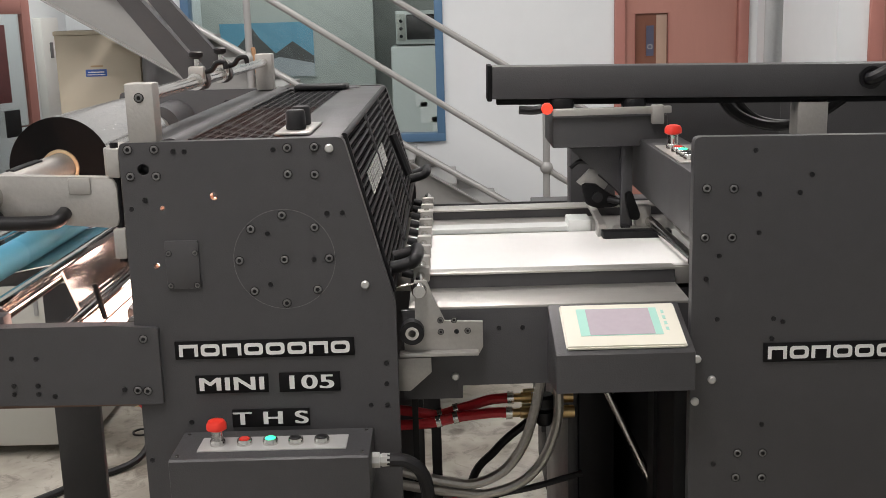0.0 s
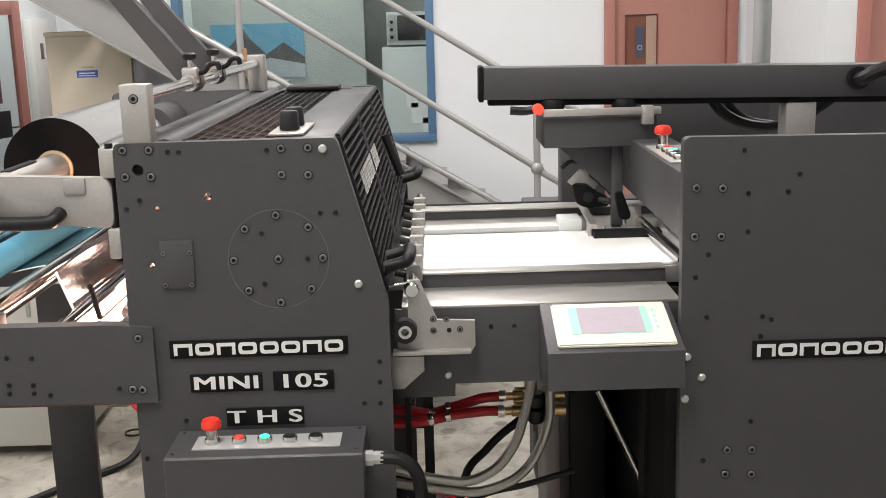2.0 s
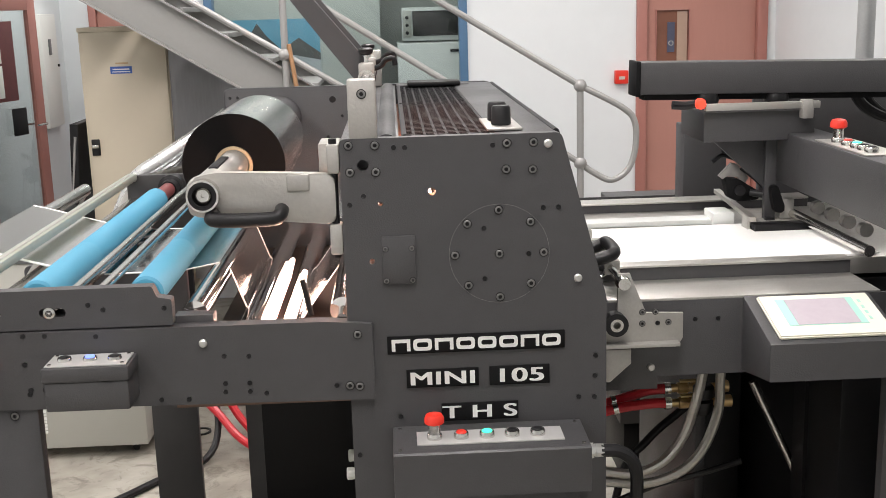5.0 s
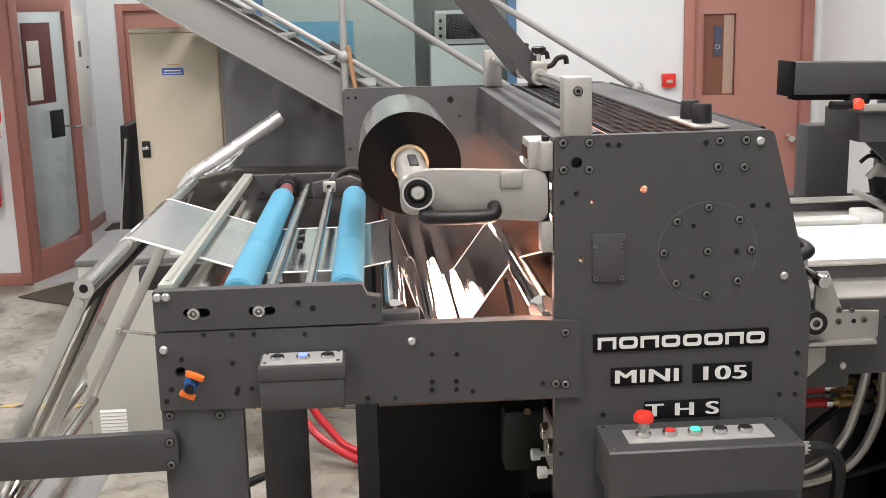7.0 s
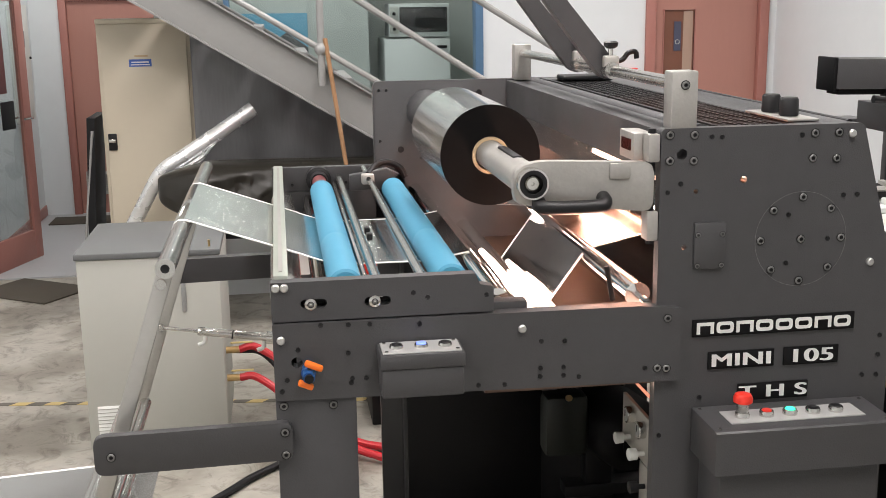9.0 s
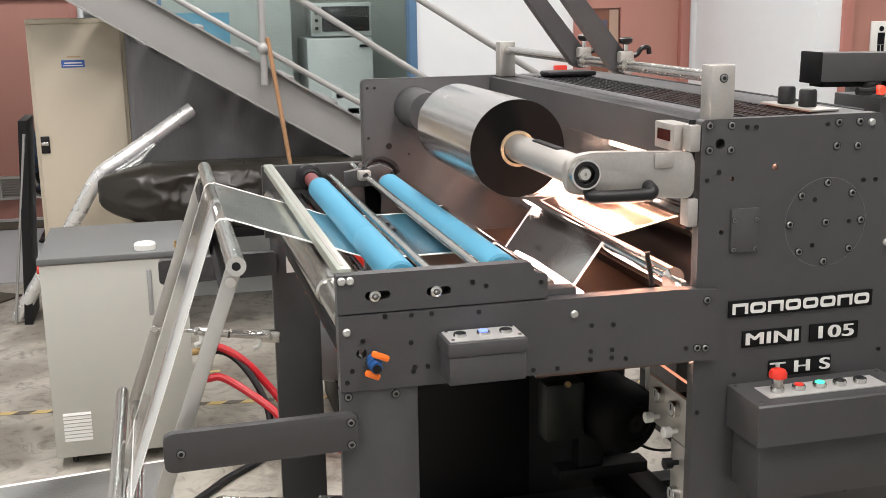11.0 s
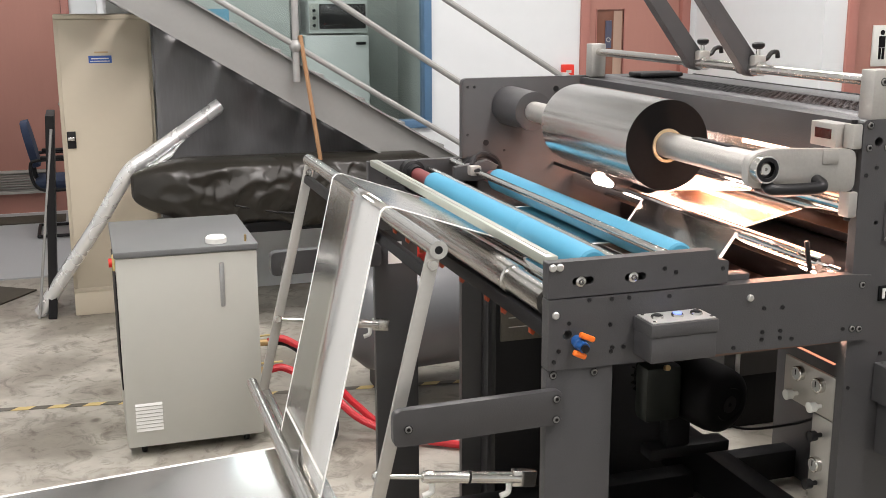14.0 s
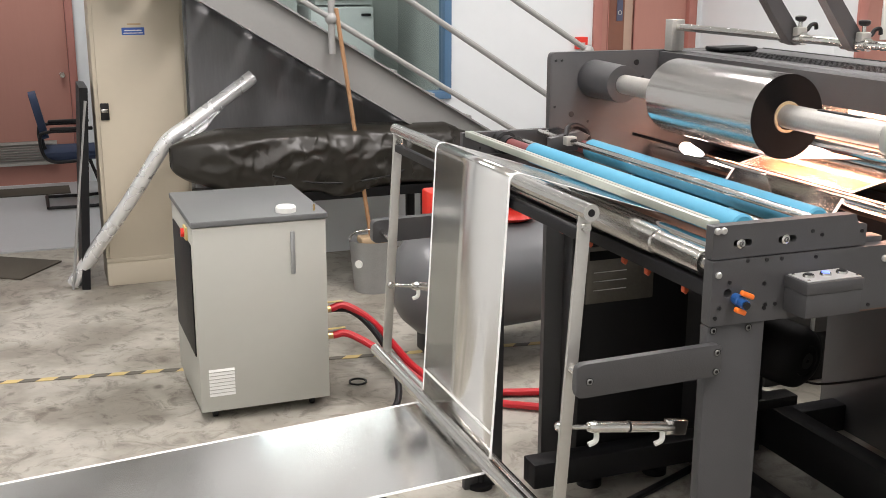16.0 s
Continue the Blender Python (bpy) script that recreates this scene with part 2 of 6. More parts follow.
def concrete():
    m = material("stained_concrete", (0.42, 0.4, 0.348), 0.45, var=0.3, scale=1.3, bump=0.15, bump_scale=60, rough_var=0.15)
    nt = m.node_tree
    b = nt.nodes["Principled BSDF"]
    co = nt.nodes.new("ShaderNodeTexCoord")
    old = b.inputs["Base Color"].links[0].from_socket
    stain, ramp, mix = nt.nodes.new("ShaderNodeTexNoise"), nt.nodes.new("ShaderNodeValToRGB"), nt.nodes.new("ShaderNodeMix")
    mix.data_type, mix.blend_type = "RGBA", "MULTIPLY"
    stain.inputs["Scale"].default_value, stain.inputs["Detail"].default_value, stain.inputs["Distortion"].default_value = 1.9, 9, 0.25
    ramp.color_ramp.elements[0].position, ramp.color_ramp.elements[0].color = 0.4, (0.58, 0.56, 0.54, 1)
    ramp.color_ramp.elements[1].position, ramp.color_ramp.elements[1].color = 0.56, (1, 1, 1, 1)
    mix.inputs["Factor"].default_value = 1.0
    spot, ramp2, mix2 = nt.nodes.new("ShaderNodeTexVoronoi"), nt.nodes.new("ShaderNodeValToRGB"), nt.nodes.new("ShaderNodeMix")
    mix2.data_type, mix2.blend_type = "RGBA", "MULTIPLY"
    spot.inputs["Scale"].default_value = 3.2
    ramp2.color_ramp.elements[0].position, ramp2.color_ramp.elements[0].color = 0.07, (0.3, 0.28, 0.26, 1)
    ramp2.color_ramp.elements[1].position, ramp2.color_ramp.elements[1].color = 0.12, (1, 1, 1, 1)
    warp = nt.nodes.new("ShaderNodeMix")
    warp.data_type = "VECTOR"
    warp.inputs["Factor"].default_value = 0.12
    nt.links.new(co.outputs["Object"], warp.inputs["A"])
    nt.links.new(stain.outputs["Color"], warp.inputs["B"])
    nt.links.new(warp.outputs["Result"], spot.inputs["Vector"])
    nt.links.new(spot.outputs["Distance"], ramp2.inputs["Fac"])
    nt.links.new(co.outputs["Object"], stain.inputs["Vector"])
    nt.links.new(stain.outputs["Fac"], ramp.inputs["Fac"])
    nt.links.new(old, mix.inputs["A"])
    nt.links.new(ramp.outputs["Color"], mix.inputs["B"])
    nt.links.new(mix.outputs["Result"], mix2.inputs["A"])
    nt.links.new(ramp2.outputs["Color"], mix2.inputs["B"])
    mix2.inputs["Factor"].default_value = 0.75
    scuff, ramp3, mix3 = nt.nodes.new("ShaderNodeTexNoise"), nt.nodes.new("ShaderNodeValToRGB"), nt.nodes.new("ShaderNodeMix")
    mix3.data_type, mix3.blend_type = "RGBA", "MULTIPLY"
    scuff.inputs["Scale"].default_value, scuff.inputs["Detail"].default_value, scuff.inputs["Roughness"].default_value, scuff.inputs["Distortion"].default_value = 7.0, 12, 0.72, 1.2
    ramp3.color_ramp.elements[0].position, ramp3.color_ramp.elements[0].color = 0.36, (0.42, 0.4, 0.38, 1)
    ramp3.color_ramp.elements[1].position, ramp3.color_ramp.elements[1].color = 0.5, (1, 1, 1, 1)
    nt.links.new(co.outputs["Object"], scuff.inputs["Vector"])
    nt.links.new(scuff.outputs["Fac"], ramp3.inputs["Fac"])
    nt.links.new(mix2.outputs["Result"], mix3.inputs["A"])
    nt.links.new(ramp3.outputs["Color"], mix3.inputs["B"])
    mix3.inputs["Factor"].default_value = 0.8
    nt.links.new(mix3.outputs["Result"], b.inputs["Base Color"])
    return m


CONCRETE = concrete()


# mesh helpers
def thing(name, at, label, category, group="", kind=""):
    ob = new(name)
    ob.location = at
    ob.empty_display_size = 0.05
    return tagged(ob, label, category, group, kind)


def finish(name, bm, mat, smooth=35):
    me = bpy.data.meshes.new(name)
    bmesh.ops.recalc_face_normals(bm, faces=bm.faces)
    bm.to_mesh(me)
    bm.free()
    for m in mat if isinstance(mat, (list, tuple)) else [mat]:
        me.materials.append(m)
    if smooth:
        me.shade_smooth()
        me.set_sharp_from_angle(angle=radians(smooth))
    return me


def part(name, bm, mat, parent=None, label="", smooth=35):
    ob = new(name, finish(name, bm, mat, smooth))
    if parent:
        ob.parent = parent
        if parent.parent is None and parent.type == "EMPTY":
            ob.matrix_parent_inverse = Matrix.Translation(-parent.location)
    return tagged(ob, label)


def single(name, bm, mat, label, category, kind="", group="", smooth=35):
    return tagged(new(name, finish(name, bm, mat, smooth)), label, category, group, kind)


def box(lo, hi, bev=0.0, bm=None):
    bm = bm or bmesh.new()
    vs = [bm.verts.new((x, y, z)) for x in (lo[0], hi[0]) for y in (lo[1], hi[1]) for z in (lo[2], hi[2])]
    fs = [bm.faces.new([vs[i] for i in f]) for f in ((0, 1, 3, 2), (4, 6, 7, 5), (0, 4, 5, 1), (2, 3, 7, 6), (0, 2, 6, 4), (1, 5, 7, 3))]
    if bev:
        edges = list({e for f in fs for e in f.edges})
        bmesh.ops.bevel(bm, geom=edges, offset=bev, segments=2, affect="EDGES", profile=0.5)
    return bm


def frame_of(p, q):
    d = (Vector(q) - Vector(p))
    return Matrix.Translation(p) @ d.to_track_quat("Z", "Y").to_matrix().to_4x4(), d.length


def lathe(p, q, profile, bm=None, seg=28):
    """A body of turned rings along p to q; profile: (share of the way, radius)."""
    bm = bm or bmesh.new()
    m, ln = frame_of(p, q)
    rings = []
    for s, r in profile:
        rings.append([bm.verts.new(m @ Vector((r * math.cos(2 * math.pi * k / seg), r * math.sin(2 * math.pi * k / seg), s * ln))) for k in range(seg)])
    for a, b in zip(rings, rings[1:]):
        for k in range(seg):
            bm.faces.new((a[k], a[(k + 1) % seg], b[(k + 1) % seg], b[k]))
    bm.faces.new(rings[0][::-1])
    bm.faces.new(rings[-1])
    return bm


def cyl(p, q, r, bm=None, seg=24, bev=0.0):
    ln = (Vector(q) - Vector(p)).length
    if bev:
        e = bev / ln
        return lathe(p, q, [(0, r - bev), (e, r), (1 - e, r), (1, r - bev)], bm, seg)
    return lathe(p, q, [(0, r), (1, r)], bm, seg)


def ring(p, q, r_out, r_in, bm=None, seg=28):
    bm = bm or bmesh.new()
    m, ln = frame_of(p, q)
    loops = [[bm.verts.new(m @ Vector((r * math.cos(2 * math.pi * k / seg), r * math.sin(2 * math.pi * k / seg), z))) for k in range(seg)]
             for r, z in ((r_in, 0), (r_out, 0), (r_out, ln), (r_in, ln))]
    for i in range(4):
        a, b = loops[i], loops[(i + 1) % 4]
        for k in range(seg):
            bm.faces.new((a[k], a[(k + 1) % seg], b[(k + 1) % seg], b[k]))
    return bm


def curve_points(pts, steps=6):
    """Catmull-Rom through the points."""
    ps = [Vector(p) for p in pts]
    ps = [ps[0] * 2 - ps[1]] + ps + [ps[-1] * 2 - ps[-2]]
    out = []
    for a, b, c, d in zip(ps, ps[1:], ps[2:], ps[3:]):
        for k in range(steps):
            t = k / steps
            out.append(0.5 * (2 * b + (c - a) * t + (2 * a - 5 * b + 4 * c - d) * t * t + (3 * b - a - 3 * c + d) * t ** 3))
    out.append(ps[-2])
    return out


def tube(pts, r, bm=None, seg=10, smooth=6):
    bm = bm or bmesh.new()
    ps = curve_points(pts, smooth) if smooth else [Vector(p) for p in pts]
    rings, up = [], Vector((0.13, 0.27, 0.95))
    for i, p in enumerate(ps):
        d = (ps[min(i + 1, len(ps) - 1)] - ps[max(i - 1, 0)]).normalized()
        u = d.cross(up)
        u = (u if u.length > 0.05 else d.cross(Vector((1, 0, 0)))).normalized()
        w = u.cross(d).normalized()
        up = w
        rings.append([bm.verts.new(p + r * (math.cos(2 * math.pi * k / seg) * u + math.sin(2 * math.pi * k / seg) * w)) for k in range(seg)])
    for a, b in zip(rings, rings[1:]):
        for k in range(seg):
            bm.faces.new((a[k], a[(k + 1) % seg], b[(k + 1) % seg], b[k]))
    bm.faces.new(rings[0][::-1])
    bm.faces.new(rings[-1])
    return bm


def prism(outline, y0, y1, bev=0.0, bm=None, axis="y"):
    """Outline in (x, z), or (y, z) for axis x, or (x, y) for axis z, drawn out along the axis."""
    bm = bm or bmesh.new()
    place = {"y": lambda a, b, c: (a, c, b), "x": lambda a, b, c: (c, a, b), "z": lambda a, b, c: (a, b, c)}[axis]
    lo = [bm.verts.new(place(a, b, y0)) for a, b in outline]
    hi = [bm.verts.new(place(a, b, y1)) for a, b in outline]
    fs = [bm.faces.new(lo), bm.faces.new(hi[::-1])]
    n = len(outline)
    fs += [bm.faces.new((lo[k], hi[k], hi[(k + 1) % n], lo[(k + 1) % n])) for k in range(n)]
    if bev:
        bmesh.ops.bevel(bm, geom=list({e for f in fs[:2] for e in f.edges}), offset=bev, segments=2, affect="EDGES", profile=0.5)
    return bm


def circle2(x, z, r, seg=20):
    return [(x + r * math.cos(2 * math.pi * k / seg), z + r * math.sin(2 * math.pi * k / seg)) for k in range(seg)]


def holed_plate(outline, holes, y0, y1):
    """A plate in the x-z plane with real openings."""
    loops = [outline] + holes
    flat = [p for lp in loops for p in lp]
    tris = tessellate_polygon([[Vector((a, b, 0)) for a, b in lp] for lp in loops])
    bm = bmesh.new()
    lo = [bm.verts.new((a, y0, b)) for a, b in flat]
    hi = [bm.verts.new((a, y1, b)) for a, b in flat]
    for i, j, k in tris:
        bm.faces.new((lo[i], lo[j], lo[k]))
        bm.faces.new((hi[k], hi[j], hi[i]))
    at = 0
    for lp in loops:
        n = len(lp)
        for k in range(n):
            a, b = at + k, at + (k + 1) % n
            bm.faces.new((lo[a], lo[b], hi[b], hi[a]))
        at += n
    return bm


def rounded(outline, r, seg=4):
    """The outline with its corners rounded off."""
    out, n = [], len(outline)
    for i in range(n):
        p, a, b = (Vector(outline[j % n]) for j in (i, i - 1, i + 1))
        da, db = (a - p), (b - p)
        rr = min(r, da.length * 0.45, db.length * 0.45)
        s, e = p + da.normalized() * rr, p + db.normalized() * rr
        for k in range(seg + 1):
            t = k / seg
            out.append(tuple((1 - t) ** 2 * s + 2 * t * (1 - t) * p + t * t * e))
    return out


def cap_screw_mesh(r=0.008, deep=0.006):
    """A socket head screw that looks towards -y, at its origin."""
    bm = bmesh.new()
    lathe((0, 0.002, 0), (0, -deep * 0.4, 0), [(0, r), (0.6, r), (1, r * 0.84), (1, r * 0.52), (0.3, r * 0.5)], bm, 14)
    ring((0, 0.002, 0), (0, -0.0004, 0), r * 1.22, r * 0.98, bm, 14)
    for f in bm.faces:
        c = f.calc_center_median()
        f.material_index = 1 if math.hypot(c.x, c.z) > r * 1.02 or math.hypot(c.x, c.z) < r * 0.51 else 0
    return finish("bolt", bm, [DARKBOLT, BLACK])


DARKBOLT = material("greyed_steel_screw", (0.2, 0.2, 0.195), 0.32, 0.7, var=0.2, scale=60)
ZINC = material("zinc_plated_screw", (0.6, 0.6, 0.58), 0.3, 0.9, var=0.1)
BOLT, BOLT_S = cap_screw_mesh(), cap_screw_mesh(0.0055, 0.004)
hb = bmesh.new()
ring((0, 0.001, 0), (0, -0.0012, 0), 0.0052, 0.0038, hb, 12)
cyl((0, 0.001, 0), (0, -0.0004, 0), 0.0039, hb, 12)
HOLE = finish("bolt_hole", hb, BLACK)
zb = bmesh.new()
lathe((0, 0.002, 0), (0, -0.006, 0), [(0, 0.0085), (0.7, 0.0085), (1, 0.006)], zb, 14)
ZBOLT = finish("bolt", zb, ZINC)


def stud(mesh, x, y, z, parent, turn=0, name="bolt"):
    ob = new(name, mesh)
    ob.parent = parent
    if parent.parent is None and parent.type == "EMPTY":
        ob.matrix_parent_inverse = Matrix.Translation(-parent.location)
    ob.matrix_basis = pose(x, y, z, 0, 0, turn)
    return ob


# ---- the room ----
BACK = 5.4          # main back wall
FRONT, WEST, EAST = -5.0, -5.2, 5.4
single("floor", box((WEST - 0.2, FRONT - 0.2, -0.12), (EAST + 0.2, 6.16, 0.0)), CONCRETE, "worn stained concrete workshop floor", "floor", "structure", smooth=0)
single("lobby_floor", box((WEST - 0.2, 6.16, -0.12), (-1.5, 8.75, 0.012)), VINYL, "pale grey vinyl lobby floor", "floor", "structure", smooth=0)
single("ceiling", box((WEST - 0.2, FRONT - 0.2, CEILING), (EAST + 0.2, 8.9, CEILING + 0.15)), CEIL, "white boarded ceiling", "ceiling", "structure", smooth=0)
single("wall_south", box((WEST - 0.2, FRONT - 0.2, 0), (EAST + 0.2, FRONT, CEILING)), WALL, "white painted wall", "wall", "structure", smooth=0)
single("wall_west", box((WEST - 0.2, FRONT, 0), (WEST, 8.75, CEILING)), WALL, "white painted wall", "wall", "structure", smooth=0)
single("wall_east", box((EAST, FRONT, 0), (EAST + 0.2, 4.0, CEILING)), WALL, "white painted wall", "wall", "structure", smooth=0)

# back wall with the office window, and the first door
WX0, WX1, WZ0, WZ1 = -1.12, 0.62, 1.07, 2.75
D1X0, D1X1, DTOP = 1.765, 2.66, 2.12
CORNER, STEP = 2.72, 3.85


def wall_with_openings(name, x0, x1, y0, y1, openings, mat, label):
    holes = [[(a, c), (b, c), (b, d), (a, d)] for a, b, c, d in openings]
    return single(name, holed_plate([(x0, 0), (x1, 0), (x1, CEILING), (x0, CEILING)], holes, y0, y1), mat, label, "wall", "structure", smooth=0)


wall_with_openings("wall_north", -1.55, CORNER, BACK, BACK + 0.12, [(WX0, WX1, WZ0, WZ1), (D1X0, D1X1, 0.004, DTOP)], WALL, "white painted partition wall")
single("wall_return", box((CORNER, STEP, 0), (CORNER + 0.12, BACK + 0.12, CEILING)), WALL, "white painted wall return", "wall", "structure", smooth=0)
D2X0, D2X1 = 2.885, 3.78
wall_with_openings("wall_washroom", CORNER + 0.12, EAST + 0.2, STEP, STEP + 0.12, [(D2X0, D2X1, 0.004, DTOP)], WALL, "white painted washroom wall")
single("wall_lobby", box((-1.55, BACK + 0.12, 0), (-1.45, 8.75, CEILING)), WALL, "white painted lobby wall", "wall", "structure", smooth=0)
single("wall_lobby_end", holed_plate([(WEST, 0), (-1.45, 0), (-1.45, CEILING), (WEST, CEILING)], [[(-2.748, 0.014), (-1.792, 0.014), (-1.792, 2.078), (-2.748, 2.078)]], 8.75, 8.9),
       WALL, "pale blue-white lobby wall", "wall", "structure", smooth=0)
single("wall_glass_door_side", box((WEST, 6.15, 0), (-3.03, 6.3, CEILING)), WALL, "white painted wall beside the glass door", "wall", "structure", smooth=0)
single("wall_lobby_side", box((-3.12, 6.3, 0), (-3.02, 8.75, CEILING)), WALL, "pale blue-white lobby side wall", "wall", "structure", smooth=0)
single("lobby_baseboard", box((-3.02, 6.62, 0.012), (-3.005, 8.74, 0.11), 0.003), PINKF, "salmon painted lobby skirting board", "skirting", "structure")
single("wall_over_lobby", box((-3.03, 6.15, 2.2), (-1.55, 6.3, CEILING)), WALL, "white painted wall over the lobby opening", "wall", "structure", smooth=0)

# office behind the window
single("wall_office_end", box((-1.45, 7.55, 0), (0.02, 7.65, CEILING)), GREENW, "pale green office wall", "wall", "structure", smooth=0)
single("wall_alcove", box((-0.2, 8.32, 0), (1.3, 8.42, CEILING)), GREENW, "pale green alcove wall", "wall", "structure", smooth=0)
single("wall_office_side", box((1.2, 5.52, 0), (1.3, 8.32, CEILING)), GREENW, "pale green office wall", "wall", "structure", smooth=0)
single("office_floor", box((-1.45, 5.52, 0.0), (1.2, 8.32, 0.012)), VINYL, "grey office floor", "floor", "structure", smooth=0)
single("office_ceiling", box((-1.45, 5.52, 3.3), (1.2, 8.32, 3.38)), CEIL, "office ceiling board", "ceiling", "structure", smooth=0)


def window():
    th = thing("window_1", (WX0, BACK, WZ0), "office window with blue painted frame", "window", kind="structure")
    f = 0.055
    for lo, hi in (((WX0, WZ0), (WX1, WZ0 + f)), ((WX0, WZ1 - f), (WX1, WZ1)), ((WX0, WZ0 + f), (WX0 + f, WZ1 - f)), ((WX1 - f, WZ0 + f), (WX1, WZ1 - f))):
        part("window_frame", box((lo[0], BACK - 0.03, lo[1]), (hi[0], BACK + 0.09, hi[1]), 0.004), BLUEF, th)
    p = part("pane", box((WX0 + f, BACK + 0.04, WZ0 + f), (WX1 - f, BACK + 0.046, WZ1 - f)), GLASS, th, "clear reflecting glass pane", smooth=0)
    p.visible_shadow = False


window()


def door(name, x0, x1, y, top, label, glazed, handle_left=False):
    th = thing(name, (x0, y, 0), label, "door", kind="structure")
    f = 0.07
    for lo, hi in (((x0, 0.006), (x0 + f, top)), ((x1 - f, 0.006), (x1, top)), ((x0 + f, top - f), (x1 - f, top))):
        part("door_frame", box((lo[0], y - 0.025, lo[1]), (hi[0], y + 0.1, hi[1]), 0.004), PINKF, th)
    a, b = x0 + f + 0.003, x1 - f - 0.003
    hole = [[(a + 0.07, 1.33), (a + 0.29, 1.33), (a + 0.29, 1.88), (a + 0.07, 1.88)]] if glazed else []
    leaf = part("door_leaf", holed_plate([(a, 0.01), (b, 0.01), (b, top - f - 0.003), (a, top - f - 0.003)], hole, y + 0.02, y + 0.062), PINK, th, smooth=0)
    if glazed:
        # opaque colours stand in for what the glass reflects and lets through
        part("pane", box((a + 0.07, y + 0.038, 1.33), (a + 0.29, y + 0.043, 1.88)), PANEVIEW, leaf, "narrow glass pane with its brown reflection painted on", smooth=0)
        part("pane_view_strip", box((a + 0.215, y + 0.034, 1.34), (a + 0.285, y + 0.0375, 1.87)), PANEVIEWL, leaf, "pale strip of the painted reflection", smooth=0)
        for u, w in ((a + 0.062, a + 0.07), (a + 0.29, a + 0.298)):
            part("glazing_bead", box((u, y + 0.012, 1.325), (w, y + 0.03, 1.885)), PINKF, leaf)
    hx = a + 0.06 if handle_left else b - 0.06
    part("door_handle", lathe((hx, y + 0.02, 1.02), (hx, y - 0.05, 1.02), [(0, 0.026), (0.12, 0.026), (0.16, 0.01), (0.6, 0.01), (0.7, 0.026), (1, 0.022)]), ROD, th)
    return th


door("door_1", D1X0, D1X1, BACK, DTOP, "closed salmon painted door with narrow glass panel", True)
d2 = door("door_2", D2X0, D2X1, STEP, DTOP, "closed salmon painted washroom door with white sign", False)
door("door_3", -2.75, -1.79, 8.74, 2.08, "closed dark salmon door with louvred vent at its foot", False)
single("wall_behind_door_1", box((D1X0 - 0.2, BACK + 0.9, 0), (D1X1 + 0.06, BACK + 1.0, 2.6)), GREENW, "pale wall behind the glazed door", "wall", "structure", smooth=0)
vent = thing("door_vent", (-2.45, 8.72, 0.28), "silver aluminium louvre in the foot of the door", "vent")
part("vent_frame", holed_plate([(-2.62, 0.2), (-2.02, 0.2), (-2.02, 0.42), (-2.62, 0.42)], [[(-2.59, 0.225), (-2.05, 0.225), (-2.05, 0.395), (-2.59, 0.395)]], 8.715, 8.745), STEEL, vent, smooth=0)
for k in range(7):
    part("slat", prism([(8.722, 0.228 + k * 0.024), (8.744, 0.243 + k * 0.024), (8.744, 0.247 + k * 0.024), (8.722, 0.232 + k * 0.024)], -2.59, -2.05, axis="x"), STEEL, vent, smooth=0)

sign = thing("washroom_sign", (3.2, STEP - 0.02, 1.72), "white washroom sign with a black pictogram", "sign")
SX, SZ = 3.17, 1.66
part("sign_plate", box((SX - 0.07, STEP + 0.004, SZ - 0.13), (SX + 0.07, STEP + 0.018, SZ + 0.13), 0.004), SIGNW, sign)
pict = cyl((SX, STEP + 0.005, SZ + 0.085), (SX, STEP + 0.001, SZ + 0.085), 0.016, seg=16)
box((SX - 0.024, STEP + 0.001, SZ - 0.01), (SX + 0.024, STEP + 0.005, SZ + 0.062), 0.0, pict)
for dx in (-0.013, 0.013):
    box((SX + dx - 0.0095, STEP + 0.001, SZ - 0.085), (SX + dx + 0.0095, STEP + 0.005, SZ - 0.012), 0.0, pict)
part("pictogram", pict, BLACKP, sign, "plain black shape", smooth=0)
wsign = thing("door_sign", (2.02, BACK + 0.01, 1.7), "small blue sign behind the door glass", "sign")
part("sign_plate", box((1.985, BACK + 0.028, 1.6), (2.035, BACK + 0.034, 1.8)), SIGNG, wsign, smooth=0)
part("pictogram", ring((2.01, BACK + 0.028, 1.66), (2.01, BACK + 0.025, 1.66), 0.017, 0.013), CHILL, wsign)

alarm = thing("fire_alarm_point", (1.66, BACK, 1.43), "small red fire alarm call point on the wall", "fire alarm")
part("housing", box((1.615, BACK - 0.05, 1.4), (1.705, BACK - 0.001, 1.49), 0.006), RED, alarm)
part("glass_plate", box((1.64, BACK - 0.054, 1.43), (1.68, BACK - 0.049, 1.45)), CHILL, alarm, smooth=0)


